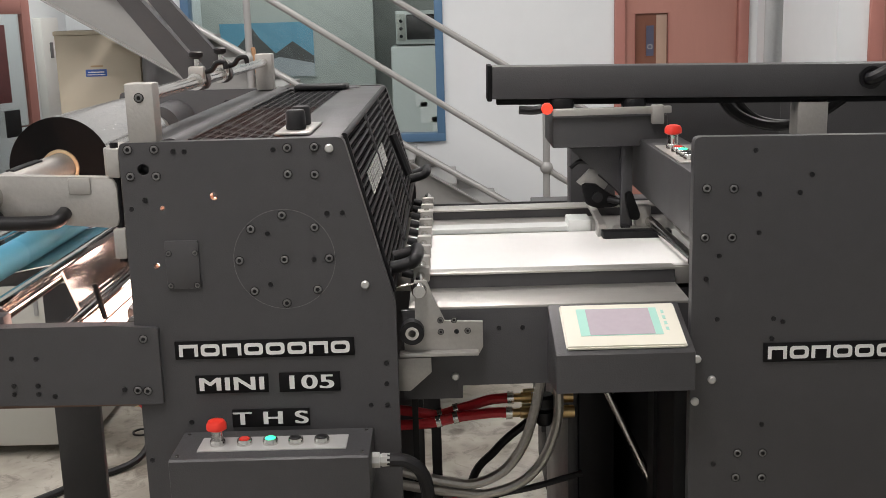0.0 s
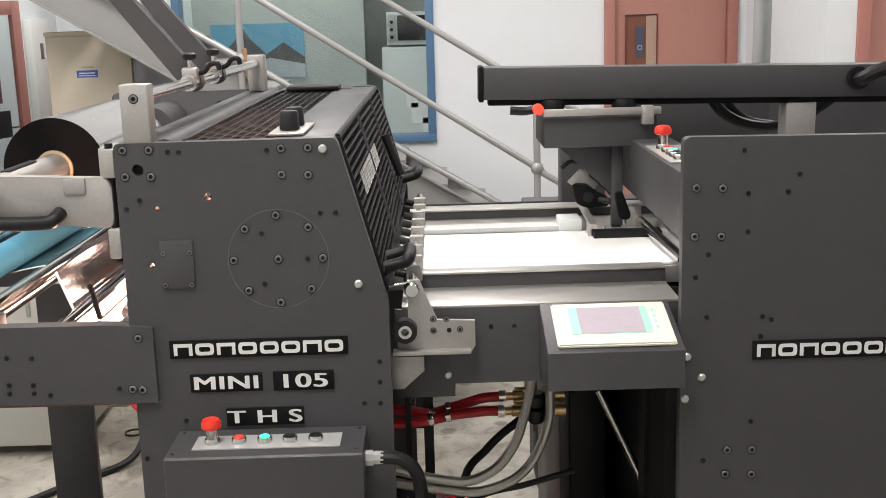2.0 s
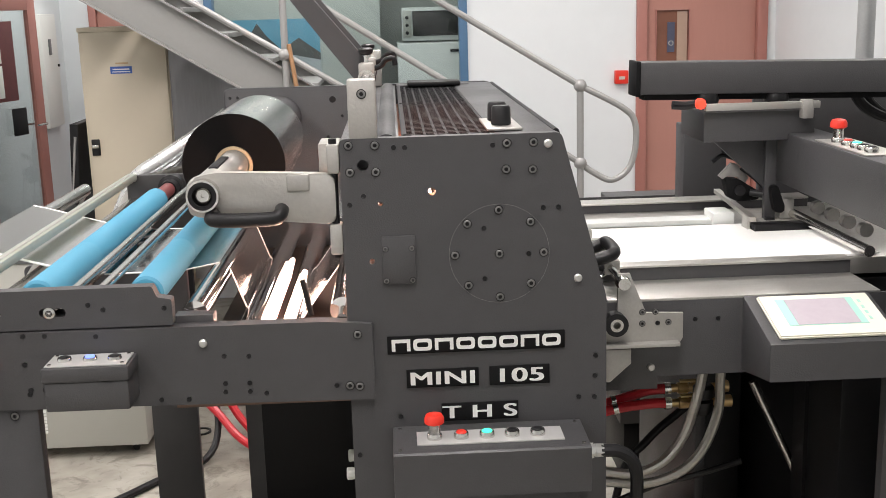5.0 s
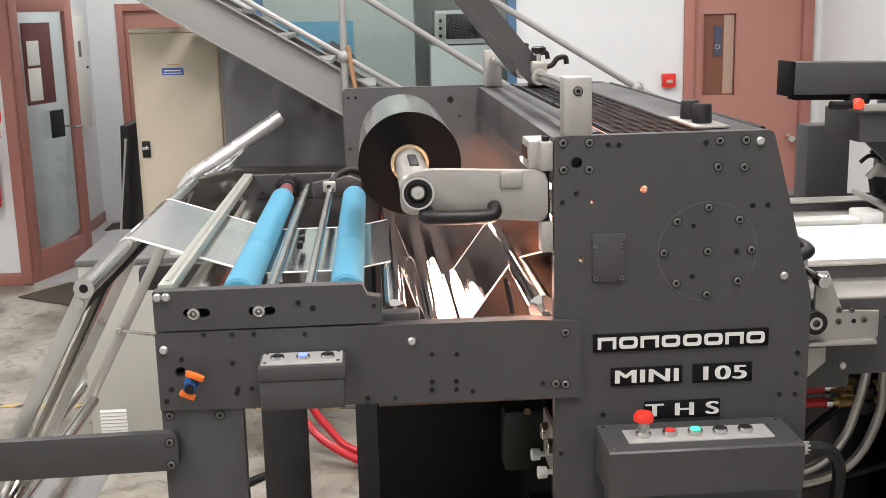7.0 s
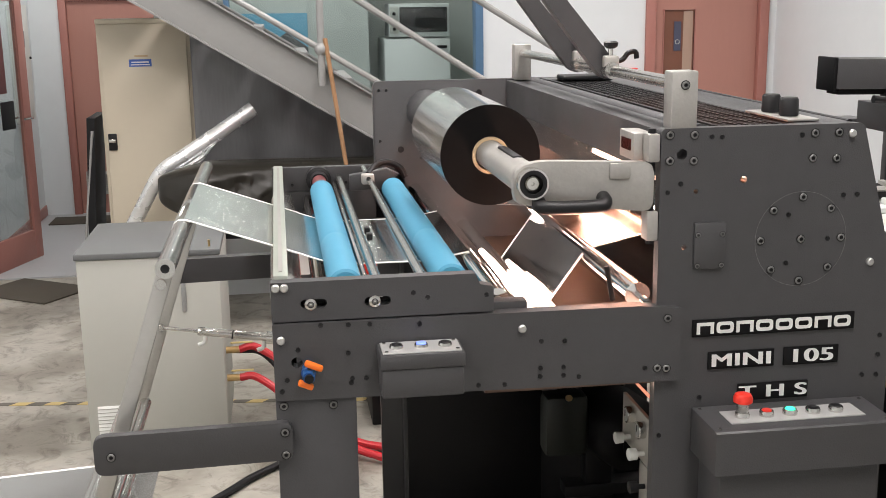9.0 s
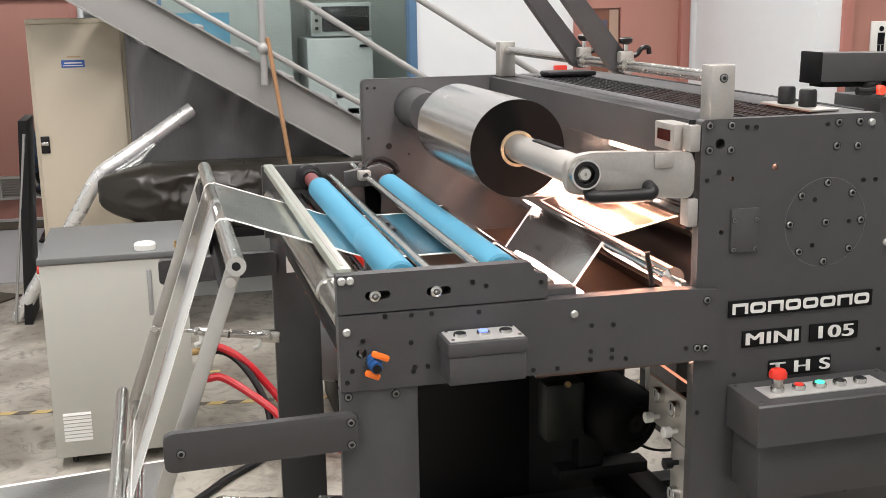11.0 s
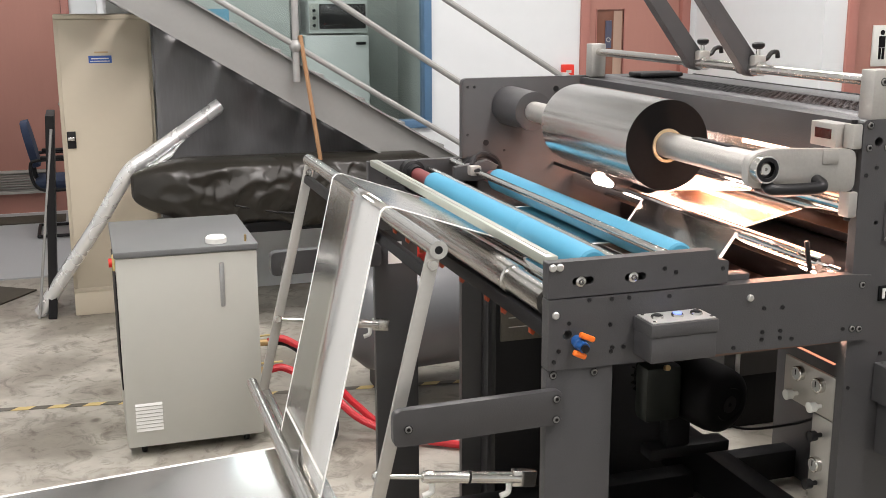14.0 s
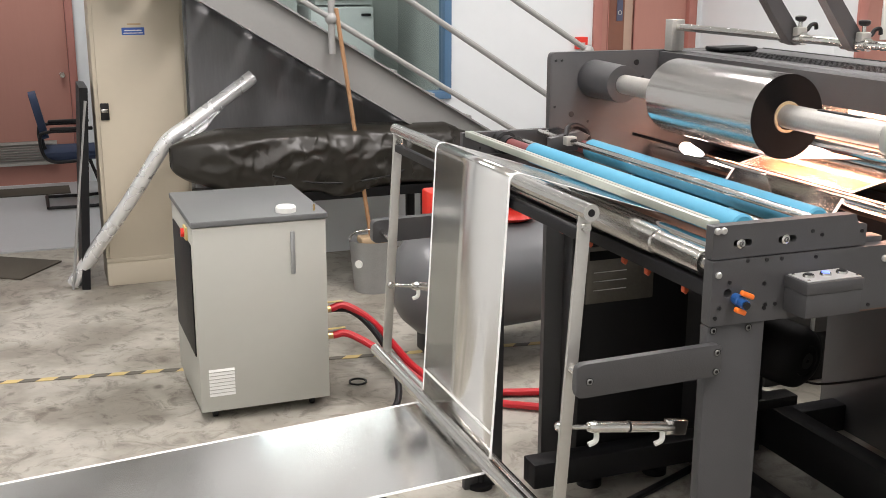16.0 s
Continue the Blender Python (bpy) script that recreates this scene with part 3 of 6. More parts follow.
# open glass door to the lobby
def glass_door():
    th = thing("glass_door", (-2.94, 6.2, 0), "salmon framed glass door standing open with lever handle", "door")
    m = pose(-2.94, 6.17, 0.0, 0, 0, 72)
    w, h = 0.8, 2.12

    def put(name, lo, hi, mat, parent, label=""):
        bm = box(lo, hi, 0.003)
        bm.transform(m)
        return part(name, bm, mat, parent, label)
    for lo, hi in (((0, 0, 0.01), (0.1, 0.04, h)), ((w - 0.1, 0, 0.01), (w, 0.04, h)), ((0.1, 0, 0.01), (w - 0.1, 0.04, 0.24)), ((0.1, 0, h - 0.11), (w - 0.1, 0.04, h))):
        put("rail", lo, hi, PINKF, th)
    p = put("pane", (0.1, 0.018, 0.24), (w - 0.1, 0.024, h - 0.11), GLASS, th, "clear glass pane")
    p.visible_shadow = False
    for y in (-0.045, 0.085):
        bm = tube([(w - 0.05, 0.02, 1.12), (w - 0.05, y, 1.12), (w - 0.06, y, 1.12), (w - 0.17, y, 1.12)], 0.009, smooth=0)
        bm.transform(m)
        part("door_handle", bm, ROD, th, "steel lever handle")
    for x0, z0, x1, z1 in ((0.14, 1.36, 0.3, 1.6), (0.15, 1.62, 0.3, 1.8), (0.36, 1.06, 0.54, 1.27)):
        put("notice", (x0, -0.017, z0), (x1, -0.013, z1), SIGNW if z0 > 1.2 else DARK, th, "paper notice on the glass")
    put("notice_board", (0.12, -0.012, 1.33), (0.47, 0.004, 1.93), BOARDR, th, "dark red notice board behind the glass")
    fr = thing("door_jamb", (-3.0, 6.2, 0), "salmon painted door jamb", "door frame", kind="structure")
    part("jamb", box((-3.03, 6.12, 0.014), (-2.95, 6.32, 2.2), 0.004), PINKF, fr)


glass_door()
single("baseboard", box((WEST, 6.135, 0.001), (-3.03, 6.15, 0.1), 0.003), PINKF, "salmon painted skirting board", "skirting", "structure")
EX, EY = -3.17, 6.05
ext = thing("fire_extinguisher", (EX, EY, 0.6), "red fire extinguisher with a white band hung on the wall", "extinguisher")
part("cylinder", lathe((EX, EY, 0.62), (EX, EY, 1.06), [(0, 0.07), (0.03, 0.078), (0.8, 0.078), (0.93, 0.04), (1, 0.025)]), RED, ext)
part("label_band", cyl((EX, EY, 0.78), (EX, EY, 0.86), 0.0786), SIGNW, ext, "white printed band")
part("valve", tube([(EX, EY, 1.05), (EX, EY - 0.01, 1.1), (EX + 0.06, EY - 0.02, 1.12), (EX + 0.075, EY - 0.02, 0.95)], 0.012), BLACK, ext)
part("bracket", box((EX - 0.03, EY + 0.07, 0.9), (EX + 0.03, 6.149, 0.94), 0.003), BLACK, ext)
fs = thing("extinguisher_sign", (-3.15, 6.14, 1.25), "red and white round-topped extinguisher sign on the wall", "sign")
part("sign_plate", prism(rounded([(-3.26, 1.1), (-3.05, 1.1), (-3.05, 1.37), (-3.26, 1.37)], 0.09, 6), 6.141, 6.149), SIGNW, fs)
part("sign_face", prism(rounded([(-3.25, 1.2), (-3.06, 1.2), (-3.06, 1.36), (-3.25, 1.36)], 0.06, 6), 6.138, 6.1405), RED, fs, "red upper field")
for k in range(3):
    part("writing", box((-3.235, 6.1355, 1.245 + k * 0.03), (-3.075, 6.1375, 1.257 + k * 0.03)), SIGNW, fs, smooth=0)
    part("writing", box((-3.235, 6.138, 1.12 + k * 0.022), (-3.075, 6.1405, 1.128 + k * 0.022)), RED, fs, smooth=0)


def switchboard():
    th = thing("switch_panel", (-3.0, 7.7, 1.5), "white wall-mounted switch panel", "panel")
    part("cover", box((-3.019, 7.85, 0.98), (-2.94, 8.3, 1.98), 0.01), SIGNW, th)
    part("lock", box((-2.941, 8.02, 1.62), (-2.932, 8.09, 1.76), 0.004), CHILLTOP, th)
    part("knob", cyl((-2.941, 8.26, 1.52), (-2.925, 8.26, 1.52), 0.012), BLACK, th)


switchboard()


# ---- the steel stair ----
def stair():
    th = thing("staircase", (0.9, 4.5, 0), "grey painted steel staircase with tube handrails", "staircase")
    slope = -0.605                                  # fall per metre along x

    def low(x):
        return 1.833 + slope * (x + 1.334)
    for y in (4.5, 5.27):
        x0, x1 = -2.9, 1.66
        part("stringer", prism([(x0, low(x0)), (x1, low(x1)), (x1, low(x1) + 0.05), (1.55, low(1.55) + 0.27), (x0, low(x0) + 0.27)], y, y + 0.012, 0.002), STAIR, th)
        for off, nm in ((0.0, "flange"), (0.26, "flange")):
            part(nm, prism([(x0, low(x0) + off), (1.5, low(1.5) + off), (1.5, low(1.5) + off + 0.012), (x0, low(x0) + off + 0.012)], y - 0.05, y), STAIR, th)
    for k in range(17):
        x = -2.75 + k * 0.254
        z = low(x) + 0.218
        part("tread", box((x - 0.13, 4.512, z - 0.03), (x + 0.13, 5.27, z), 0.004), STAIR, th)

    def mid(x):
        return 1.0 - 0.643 * (x - 1.22)

    def top(x):
        return 1.465 - 0.62 * (x - 1.22)

    def ball(x, z):
        part("ball_joint", lathe((x, 4.44, z - 0.035), (x, 4.44, z + 0.035), [(0, 0.02), (0.2, 0.034), (0.5, 0.04), (0.8, 0.034), (1, 0.02)]), RAIL, th)
    xa = -2.9
    for x in (-1.93, -0.515, 1.22):
        part("post", cyl((x, 4.44, low(x) + 0.15 if x < 1 else 0.0), (x, 4.44, top(x)), 0.021), RAIL, th)
        ball(x, mid(x))
        ball(x, top(x))
        if x < 1:
            ball(x, low(x) + 0.36)
    part("handrail", tube([(xa, 4.44, mid(xa)), (1.22, 4.44, 1.0)], 0.019, smooth=0), RAIL, th)
    part("handrail", tube([(xa, 4.44, top(xa)), (1.22, 4.44, 1.465)], 0.019, smooth=0), RAIL, th)
    part("handrail", tube([(1.22, 4.44, 1.0), (1.3, 4.44, 0.94), (1.41, 4.44, 0.89), (1.51, 4.44, 0.95), (1.555, 4.44, 1.08), (1.55, 4.44, 1.24), (1.47, 4.44, 1.33), (1.22, 4.44, 1.465)], 0.019, smooth=5), RAIL, th)
    part("handrail", tube([(xa, 4.44, low(xa) + 0.36), (1.1, 4.44, low(1.1) + 0.36)], 0.017, smooth=0), RAIL, th)


stair()


def sheet(f, nu, nv):
    bm = bmesh.new()
    g = [[bm.verts.new(f(i / nu, j / nv)) for j in range(nv + 1)] for i in range(nu + 1)]
    for i in range(nu):
        for j in range(nv):
            bm.faces.new((g[i][j], g[i + 1][j], g[i + 1][j + 1], g[i][j + 1]))
    return bm


def thick(ob, t):
    md = ob.modifiers.new("thick", "SOLIDIFY")
    md.thickness = t
    return ob


def curtain(u, v):
    x = -1.3 + u * 1.63
    top = 1.833 - 0.605 * (x + 1.334) + 0.02
    z = 0.55 + v * (top - 0.55)
    return (x, 4.97 + 0.02 * math.sin(9 * u + 2 * v) + 0.03 * noise.noise((u * 5, v * 2, 3)), z)


thick(single("plastic_sheet", sheet(curtain, 40, 14), PLASTIC, "dusty grey plastic sheet hung under the staircase", "plastic sheet"), 0.002)


def tarp():
    """A covered machine: a long lumpy body under folded black film."""
    def f(u, v):
        a = 2 * math.pi * v
        x = -1.5 + u * 1.9
        end = min(1.0, 0.12 + (u / 0.16) ** 0.6 * 0.88) if u < 0.16 else 1.0
        end *= 1.0 if u < 0.9 else max(0.15, 1 - (u - 0.9) * 7)
        c, d = math.cos(a), math.sin(a)
        k = (abs(c) ** 3 + abs(d) ** 3) ** (-1 / 3)
        low = 0.185 + 0.05 * math.sin(2.6 * u + 0.5)
        hz = (0.19 if c > 0 else low) * (end if c < 0 else 0.4 + 0.6 * end)
        crease = 1 - abs(noise.noise((u * 10 - v * 5, v * 9 + u * 3, 1))) * 2.2
        fine = 1 - abs(noise.noise((u * 26 + v * 12, v * 16 - u * 9, 5))) * 2.2
        sag = 0.03 * math.sin(21 * u + 5 * noise.noise((u * 3, 0, 2))) * max(0, -c)
        r = 1 + (0.1 * crease + 0.045 * fine) * (0.25 if c > 0.75 else 1.0) * end
        return (x + 0.02 * fine * min(1, u * 4), 4.53 - d * k * 0.2 * end * r, 0.865 + c * k * hz * (0.96 + 0.04 * r) + sag - 0.02 * u)
    cm = thing("covered_machine", (-0.6, 4.5, 0.66), "long machine part wrapped in black polythene under the stair", "covered machine")
    thick(part("cover", sheet(f, 170, 96), TARP, cm, smooth=180), 0.003)
    part("binding", tube([(-1.0, 4.335, 0.8), (-0.6, 4.33, 0.72), (-0.2, 4.33, 0.74), (0.0, 4.34, 0.82)], 0.006), BLACK, cm, "black binding cord")
    th = thing("trestle", (-0.6, 4.6, 0), "dark steel trestle under the wrapped machine", "trestle")
    for x in (-1.25, 0.05):
        for y in (4.4, 4.7):
            part("leg", box((x, y, 0), (x + 0.05, y + 0.05, 0.62), 0.003), DARK, th)
    part("rail", box((-1.35, 4.4, 0.6), (0.2, 4.75, 0.66), 0.004), DARK, th)


tarp()


# ---- cupboard, chair, board ----
def cupboard():
    x0, x1, y0, y1, z0, z1 = -1.872, -1.306, 5.05, 5.39, 0.15, 1.88
    th = thing("steel_cupboard", (x0, y0, 0), "beige steel storage cupboard with one closed door and blue sign", "cupboard")
    part("carcass", box((x0, y0 + 0.02, z0), (x1, y1, z1), 0.004), BEIGE, th)
    d = part("door", box((x0 + 0.022, y0, z0 + 0.02), (x1 - 0.02, y0 + 0.018, z1 - 0.03), 0.004), BEIGE, th)
    for z in (z0, z1 - 0.028):
        part("rail", box((x0, y0 - 0.002, z), (x1, y0 + 0.019, z + 0.026), 0.003), BEIGE, th)
    part("lock_plate", box((x0 + 0.03, y0 - 0.012, 1.07), (x0 + 0.082, y0 + 0.001, 1.175), 0.004), BLACK, d)
    part("turn_handle", box((x0 + 0.034, y0 - 0.024, 1.118), (x0 + 0.076, y0 - 0.011, 1.142), 0.005), ROD, d)
    part("sign_plate", box((-1.682, y0 - 0.003, 1.588), (-1.546, y0 + 0.001, 1.633)), SIGNB, d, "blue sign")
    part("writing", box((-1.667, y0 - 0.005, 1.612), (-1.562, y0 - 0.0025, 1.619)), SIGNW, d, smooth=0)
    part("writing", box((-1.672, y0 - 0.005, 1.597), (-1.557, y0 - 0.0025, 1.602)), SIGNW, d, smooth=0)
    part("sticker", box((-1.647, y0 - 0.003, 1.648), (-1.567, y0 + 0.001, 1.658)), CARD, d, smooth=0)
    part("plinth", box((x0, y0 - 0.012, 0.0), (x1 + 0.03, y1, z0), 0.006), BEIGE, th, "low plinth")


cupboard()
board = thing("leaning_board", (-1.99, 5.05, 0), "dark brown board leaning beside the cupboard", "board")
bm = box((-0.05, 0, 0), (0.0, 0.42, 1.28), 0.002)
bm.transform(pose(-1.985, 5.0, 0.0, 0, 3.4, 0))
part("panel", bm, DARK, board, smooth=0)
single("leaning_strip", tube([(-2.09, 5.02, 0.008), (-1.93, 5.0, 1.2)], 0.009, smooth=0, seg=6), STAIR, "thin grey steel strip leaning beside the cupboard", "steel strip")
bm = box((-0.335, -0.24, 0.0), (0.335, 0.24, 0.012), 0.004)
bm.transform(pose(-2.54, 5.77, 0.0, 0, 0, -34))
single("floor_mat", bm, MAT, "brown entrance mat lying askew on the concrete floor", "mat")
single("lobby_mat", box((-2.9, 8.2, 0.012), (-1.95, 8.55, 0.024), 0.004), MAT, "dark mat by the lobby door", "mat")


def chair():
    cx, cy = -2.0, 7.75
    th = thing("office_chair", (cx, cy, 0.012), "navy fabric cantilever chair with black arms", "chair")
    part("seat", box((cx - 0.16, cy - 0.23, 0.42), (cx + 0.3, cy + 0.23, 0.5), 0.035), FABRIC, th)
    bm = prism(rounded([(-0.2, 0.02), (0.2, 0.02), (0.23, 0.2), (0.2, 0.4), (-0.2, 0.4), (-0.23, 0.2)], 0.12, 6), -0.03, 0.03, 0.02, axis="x")
    bm.transform(pose(cx - 0.13, cy, 0.58, 0, -12, 0))
    part("backrest", bm, FABRIC, th)
    for s in (-0.25, 0.25):
        part("leg", tube([(cx - 0.16, cy + s, 0.034), (cx + 0.26, cy + s, 0.034), (cx + 0.3, cy + s, 0.08), (cx + 0.24, cy + s, 0.3), (cx + 0.2, cy + s, 0.42)], 0.014), BLACK, th)
        part("arm_frame", tube([(cx + 0.1, cy + s, 0.42), (cx - 0.08, cy + s, 0.42), (cx - 0.16, cy + s, 0.48), (cx - 0.18, cy + s, 0.62), (cx - 0.12, cy + s, 0.67), (cx + 0.2, cy + s, 0.67)], 0.014), BLACK, th)
        part("armrest", box((cx - 0.1, cy + s - 0.025, 0.675), (cx + 0.24, cy + s + 0.025, 0.705), 0.01), BLACK, th)
    part("support", tube([(cx - 0.16, cy, 0.72), (cx - 0.15, cy, 0.5), (cx - 0.02, cy, 0.43)], 0.02), BLACK, th)
    part("base_bar", tube([(cx - 0.16, cy - 0.25, 0.034), (cx - 0.16, cy + 0.25, 0.034)], 0.014, smooth=0), BLACK, th)


chair()


# ---- office things seen through the window ----
def fridge():
    th = thing("refrigerator", (0.45, 7.9, 0), "white refrigerator with papers stuck to its door", "refrigerator")
    x0, x1, y = 0.157, 0.74, 7.62
    part("body", box((x0, y + 0.05, 0.012), (x1, y + 0.62, 1.647), 0.012), APPL, th)
    part("door", box((x0, y, 0.05), (x1, y + 0.046, 1.643), 0.015), APPL, th)
    part("handle", box((x1 - 0.12, y - 0.012, 1.56), (x1 - 0.03, y + 0.002, 1.585), 0.004), DARK, th)
    for a, b, c, d in ((0.4, 0.98, 0.6, 1.16), (0.5, 0.9, 0.66, 1.03), (0.36, 1.12, 0.46, 1.24)):
        part("paper_note", box((a, y - 0.004, b), (c, y - 0.001, d)), WHITE, th, smooth=0)
    mw = thing("microwave_oven", (0.47, 7.8, 1.655), "white microwave oven with dark door on the refrigerator", "microwave oven")
    part("case", box((0.206, y + 0.04, 1.66), (0.74, y + 0.4, 1.945), 0.01), APPL, mw)
    part("door", box((0.3, y + 0.025, 1.7), (0.72, y + 0.042, 1.915), 0.008), DKGLASS, mw)
    part("control_panel", box((0.215, y + 0.03, 1.69), (0.29, y + 0.042, 1.92), 0.004), CHILL, mw)
    for k in range(3):
        part("knob", cyl((0.252, y + 0.03, 1.73 + k * 0.065), (0.252, y + 0.015, 1.73 + k * 0.065), 0.015), DARK, mw)


fridge()


def poster():
    th = thing("mountain_poster", (-0.8, 7.5, 1.5), "blue mountain landscape poster on the office wall", "poster")
    x0, x1, z0, z1, y = -1.3, -0.5, 1.42, 1.88, 7.54
    part("sheet", box((x0, y, z0), (x1, y + 0.008, z1)), POSTER, th, smooth=0)
    part("peak", prism([(x0, z0 + 0.12), (x0 + 0.2, z1 - 0.14), (x0 + 0.27, z1 - 0.03), (x0 + 0.34, z1 - 0.13), (x0 + 0.47, z0 + 0.2), (x0 + 0.62, z0 + 0.3), (x1, z0 + 0.17), (x1, z0 + 0.1), (x0, z0 + 0.05)], y - 0.004, y), ROCKP, th, smooth=0)
    part("snowfield", prism([(x0, z0), (x1, z0), (x1, z0 + 0.11), (x0 + 0.5, z0 + 0.17), (x0 + 0.25, z0 + 0.09), (x0, z0 + 0.14)], y - 0.007, y - 0.0045), SNOWP, th, smooth=0)


poster()

# ---- ceiling fittings ----
for lx, ly in LAMPS:
    th = thing("ceiling_light", (lx, ly, CEILING), "white twin-tube fluorescent ceiling light", "ceiling light", "ceiling lights")
    part("housing", box((lx - 0.28, ly - 1.2, CEILING - 0.07), (lx + 0.28, ly + 1.2, CEILING - 0.001), 0.01), SIGNW, th)
    for s in (-0.13, 0.13):
        part("tube", cyl((lx + s, ly - 1.12, CEILING - 0.1), (lx + s, ly + 1.12, CEILING - 0.1), 0.02, seg=10), TUBEL, th)


# ---- chiller ----
def chiller():
    x0, x1, y0, y1, z0, z1 = -1.655, -1.06, 2.6, 3.28, 0.05, 0.935
    th = thing("chiller_unit", (x0, y0, 0), "grey water chiller cabinet on castors with dark lid", "chiller")
    part("body", box((x0, y0, z0), (x1, y1, z1 - 0.03), 0.004), CHILL, th)
    part("lid", box((x0 - 0.008, y0 - 0.01, z1 - 0.028), (x1 + 0.008, y1 + 0.01, z1), 0.006), CHILLTOP, th, "dark grey lid")
    part("filler_cap", lathe((-1.225, y0 + 0.07, z1), (-1.225, y0 + 0.07, z1 + 0.028), [(0, 0.046), (0.75, 0.046), (1, 0.04)]), SIGNW, th, "white plastic filler cap")
    part("level_gauge", box((-1.225, y0 - 0.008, 0.66), (-1.205, y0 + 0.001, 0.86), 0.005), GALV, th, "clear level gauge")
    part("screw", cyl((-1.1, y0 + 0.05, z1), (-1.1, y0 + 0.05, z1 + 0.03), 0.005, seg=10), BRASS, th)
    for k in range(8):
        part("slat", prism([(y0 - 0.007, 0.125 + k * 0.0165), (y0 + 0.001, 0.125 + k * 0.0165), (y0 + 0.001, 0.137 + k * 0.0165)], -1.615, -1.5, axis="x"), SIGNW, th, smooth=0)
    part("side_grille", box((x0 - 0.006, y0 + 0.06, 0.3), (x0 + 0.002, y1 - 0.06, 0.82), 0.003), DARK, th)
    part("isolator", box((x0 - 0.012, y0 + 0.14, 0.82), (x0 + 0.001, y0 + 0.22, 0.88), 0.005), YELLOW, th, "yellow and red isolator switch")
    part("isolator_knob", cyl((x0 - 0.026, y0 + 0.18, 0.85), (x0 - 0.011, y0 + 0.18, 0.85), 0.02), RED, th)
    for x in (x0 + 0.07, x1 - 0.07):
        for y in (y0 + 0.07, y1 - 0.07):
            c = part("castor", cyl((x - 0.012, y, 0.024), (x + 0.012, y, 0.024), 0.024, bev=0.005), BLACK, th)
            part("castor_fork", box((x - 0.02, y - 0.018, 0.03), (x + 0.02, y + 0.018, z0 + 0.002), 0.003), ROD, c)
    for z, y in ((0.42, 2.78), (0.3, 2.74)):
        part("spigot", cyl((x1 - 0.002, y, z), (x1 + 0.06, y, z), 0.016), BRASS, th)
        part("valve_lever", box((x1 + 0.02, y - 0.008, z + 0.03), (x1 + 0.12, y + 0.008, z + 0.036), 0.002), YELLOW, th)
    return x1


chiller()
single("red_hose", tube([(-1.0, 2.74, 0.3), (-0.92, 2.72, 0.3), (-0.75, 2.6, 0.2), (-0.62, 2.5, 0.09), (-0.4, 2.35, 0.03), (0.0, 2.1, 0.024), (0.4, 1.95, 0.024), (0.7, 1.85, 0.024)], 0.018), HOSE, "red rubber water hose from the chiller to the machine", "hose")
single("red_hose", tube([(-1.0, 2.78, 0.42), (-0.93, 2.78, 0.43), (-0.82, 2.74, 0.36), (-0.72, 2.7, 0.24), (-0.62, 2.62, 0.12), (-0.45, 2.5, 0.03), (0.1, 2.3, 0.024), (0.5, 2.1, 0.024), (0.72, 1.95, 0.024)], 0.018), HOSE, "red rubber return hose beside the chiller", "hose")
single("black_cable", tube([(-1.02, 2.84, 0.4), (-0.9, 2.78, 0.4), (-0.8, 2.7, 0.3), (-0.74, 2.6, 0.15), (-0.78, 2.45, 0.03), (-1.0, 2.2, 0.018), (-1.2, 1.8, 0.018), (-0.9, 1.2, 0.018), (-0.5, 1.0, 0.02)], 0.016), BLACK, "black power cable lying on the floor", "cable")
single("cable_loop", ring((-0.86, 2.82, 0.012), (-0.86, 2.82, 0.02), 0.045, 0.037), BLACK, "small black cable ring lying on the floor", "cable ring")
single("floor_cable", tube([(-1.3, 1.0, 0.016), (-0.5, 1.15, 0.016), (0.4, 1.5, 0.016), (1.0, 1.6, 0.02)], 0.015), BLACK, "black cable lying across the concrete floor", "cable")


# hazard tape on the floor
def tape():
    th = thing("hazard_tape", (-2.5, 3.45, 0), "worn yellow and black hazard tape stuck to the floor", "tape")
    a, b = Vector((-4.2, 3.7, 0)), Vector((1.6, 2.87, 0))
    d = (b - a).normalized()
    n = Vector((-d.y, d.x, 0))
    ln = (b - a).length
    bms = [bmesh.new(), bmesh.new()]
    k, s = 0, 0.0
    while s < ln:
        w = 0.085
        pts = [a + d * s - n * 0.022, a + d * (s + w) - n * 0.022, a + d * (s + w + 0.03) + n * 0.022, a + d * (s + 0.03) + n * 0.022]
        vs = [bms[k % 2].verts.new((p.x, p.y, 0.0022)) for p in pts]
        bms[k % 2].faces.new(vs)
        s += w
        k += 1
    for bm_, mt, lab in zip(bms, (YELLOW, TAPEB), ("yellow stripes", "black stripes")):
        thick(part("stripe", bm_, mt, th, lab, smooth=0), -0.0015)


tape()


# bent duct wrapped in silver film
def duct():
    th = thing("wrapped_duct", (-2.07, 5.07, 0), "bent silver film-wrapped tube leaning by the cupboard", "duct")
    part("tube", tube([(-2.08, 5.09, 0.03), (-1.95, 5.0, 0.24), (-1.7, 4.82, 0.63), (-1.53, 4.7, 0.92), (-1.46, 4.68, 1.0), (-1.36, 4.7, 1.06), (-1.1, 4.78, 1.22), (-0.93, 4.82, 1.33)], 0.045, seg=16), WRAP, th)

    def flap(u, v):
        return (-1.4 + 0.24 * u, 4.67 + 0.07 * u + 0.03 * math.sin(9 * v), 0.99 + 0.15 * u - v * (0.005 + 0.05 * math.sin(math.pi * u)) + 0.004 * math.sin(17 * u))
    thick(part("loose_film", sheet(flap, 16, 5), WRAP, th, "torn loose film"), 0.001)


duct()


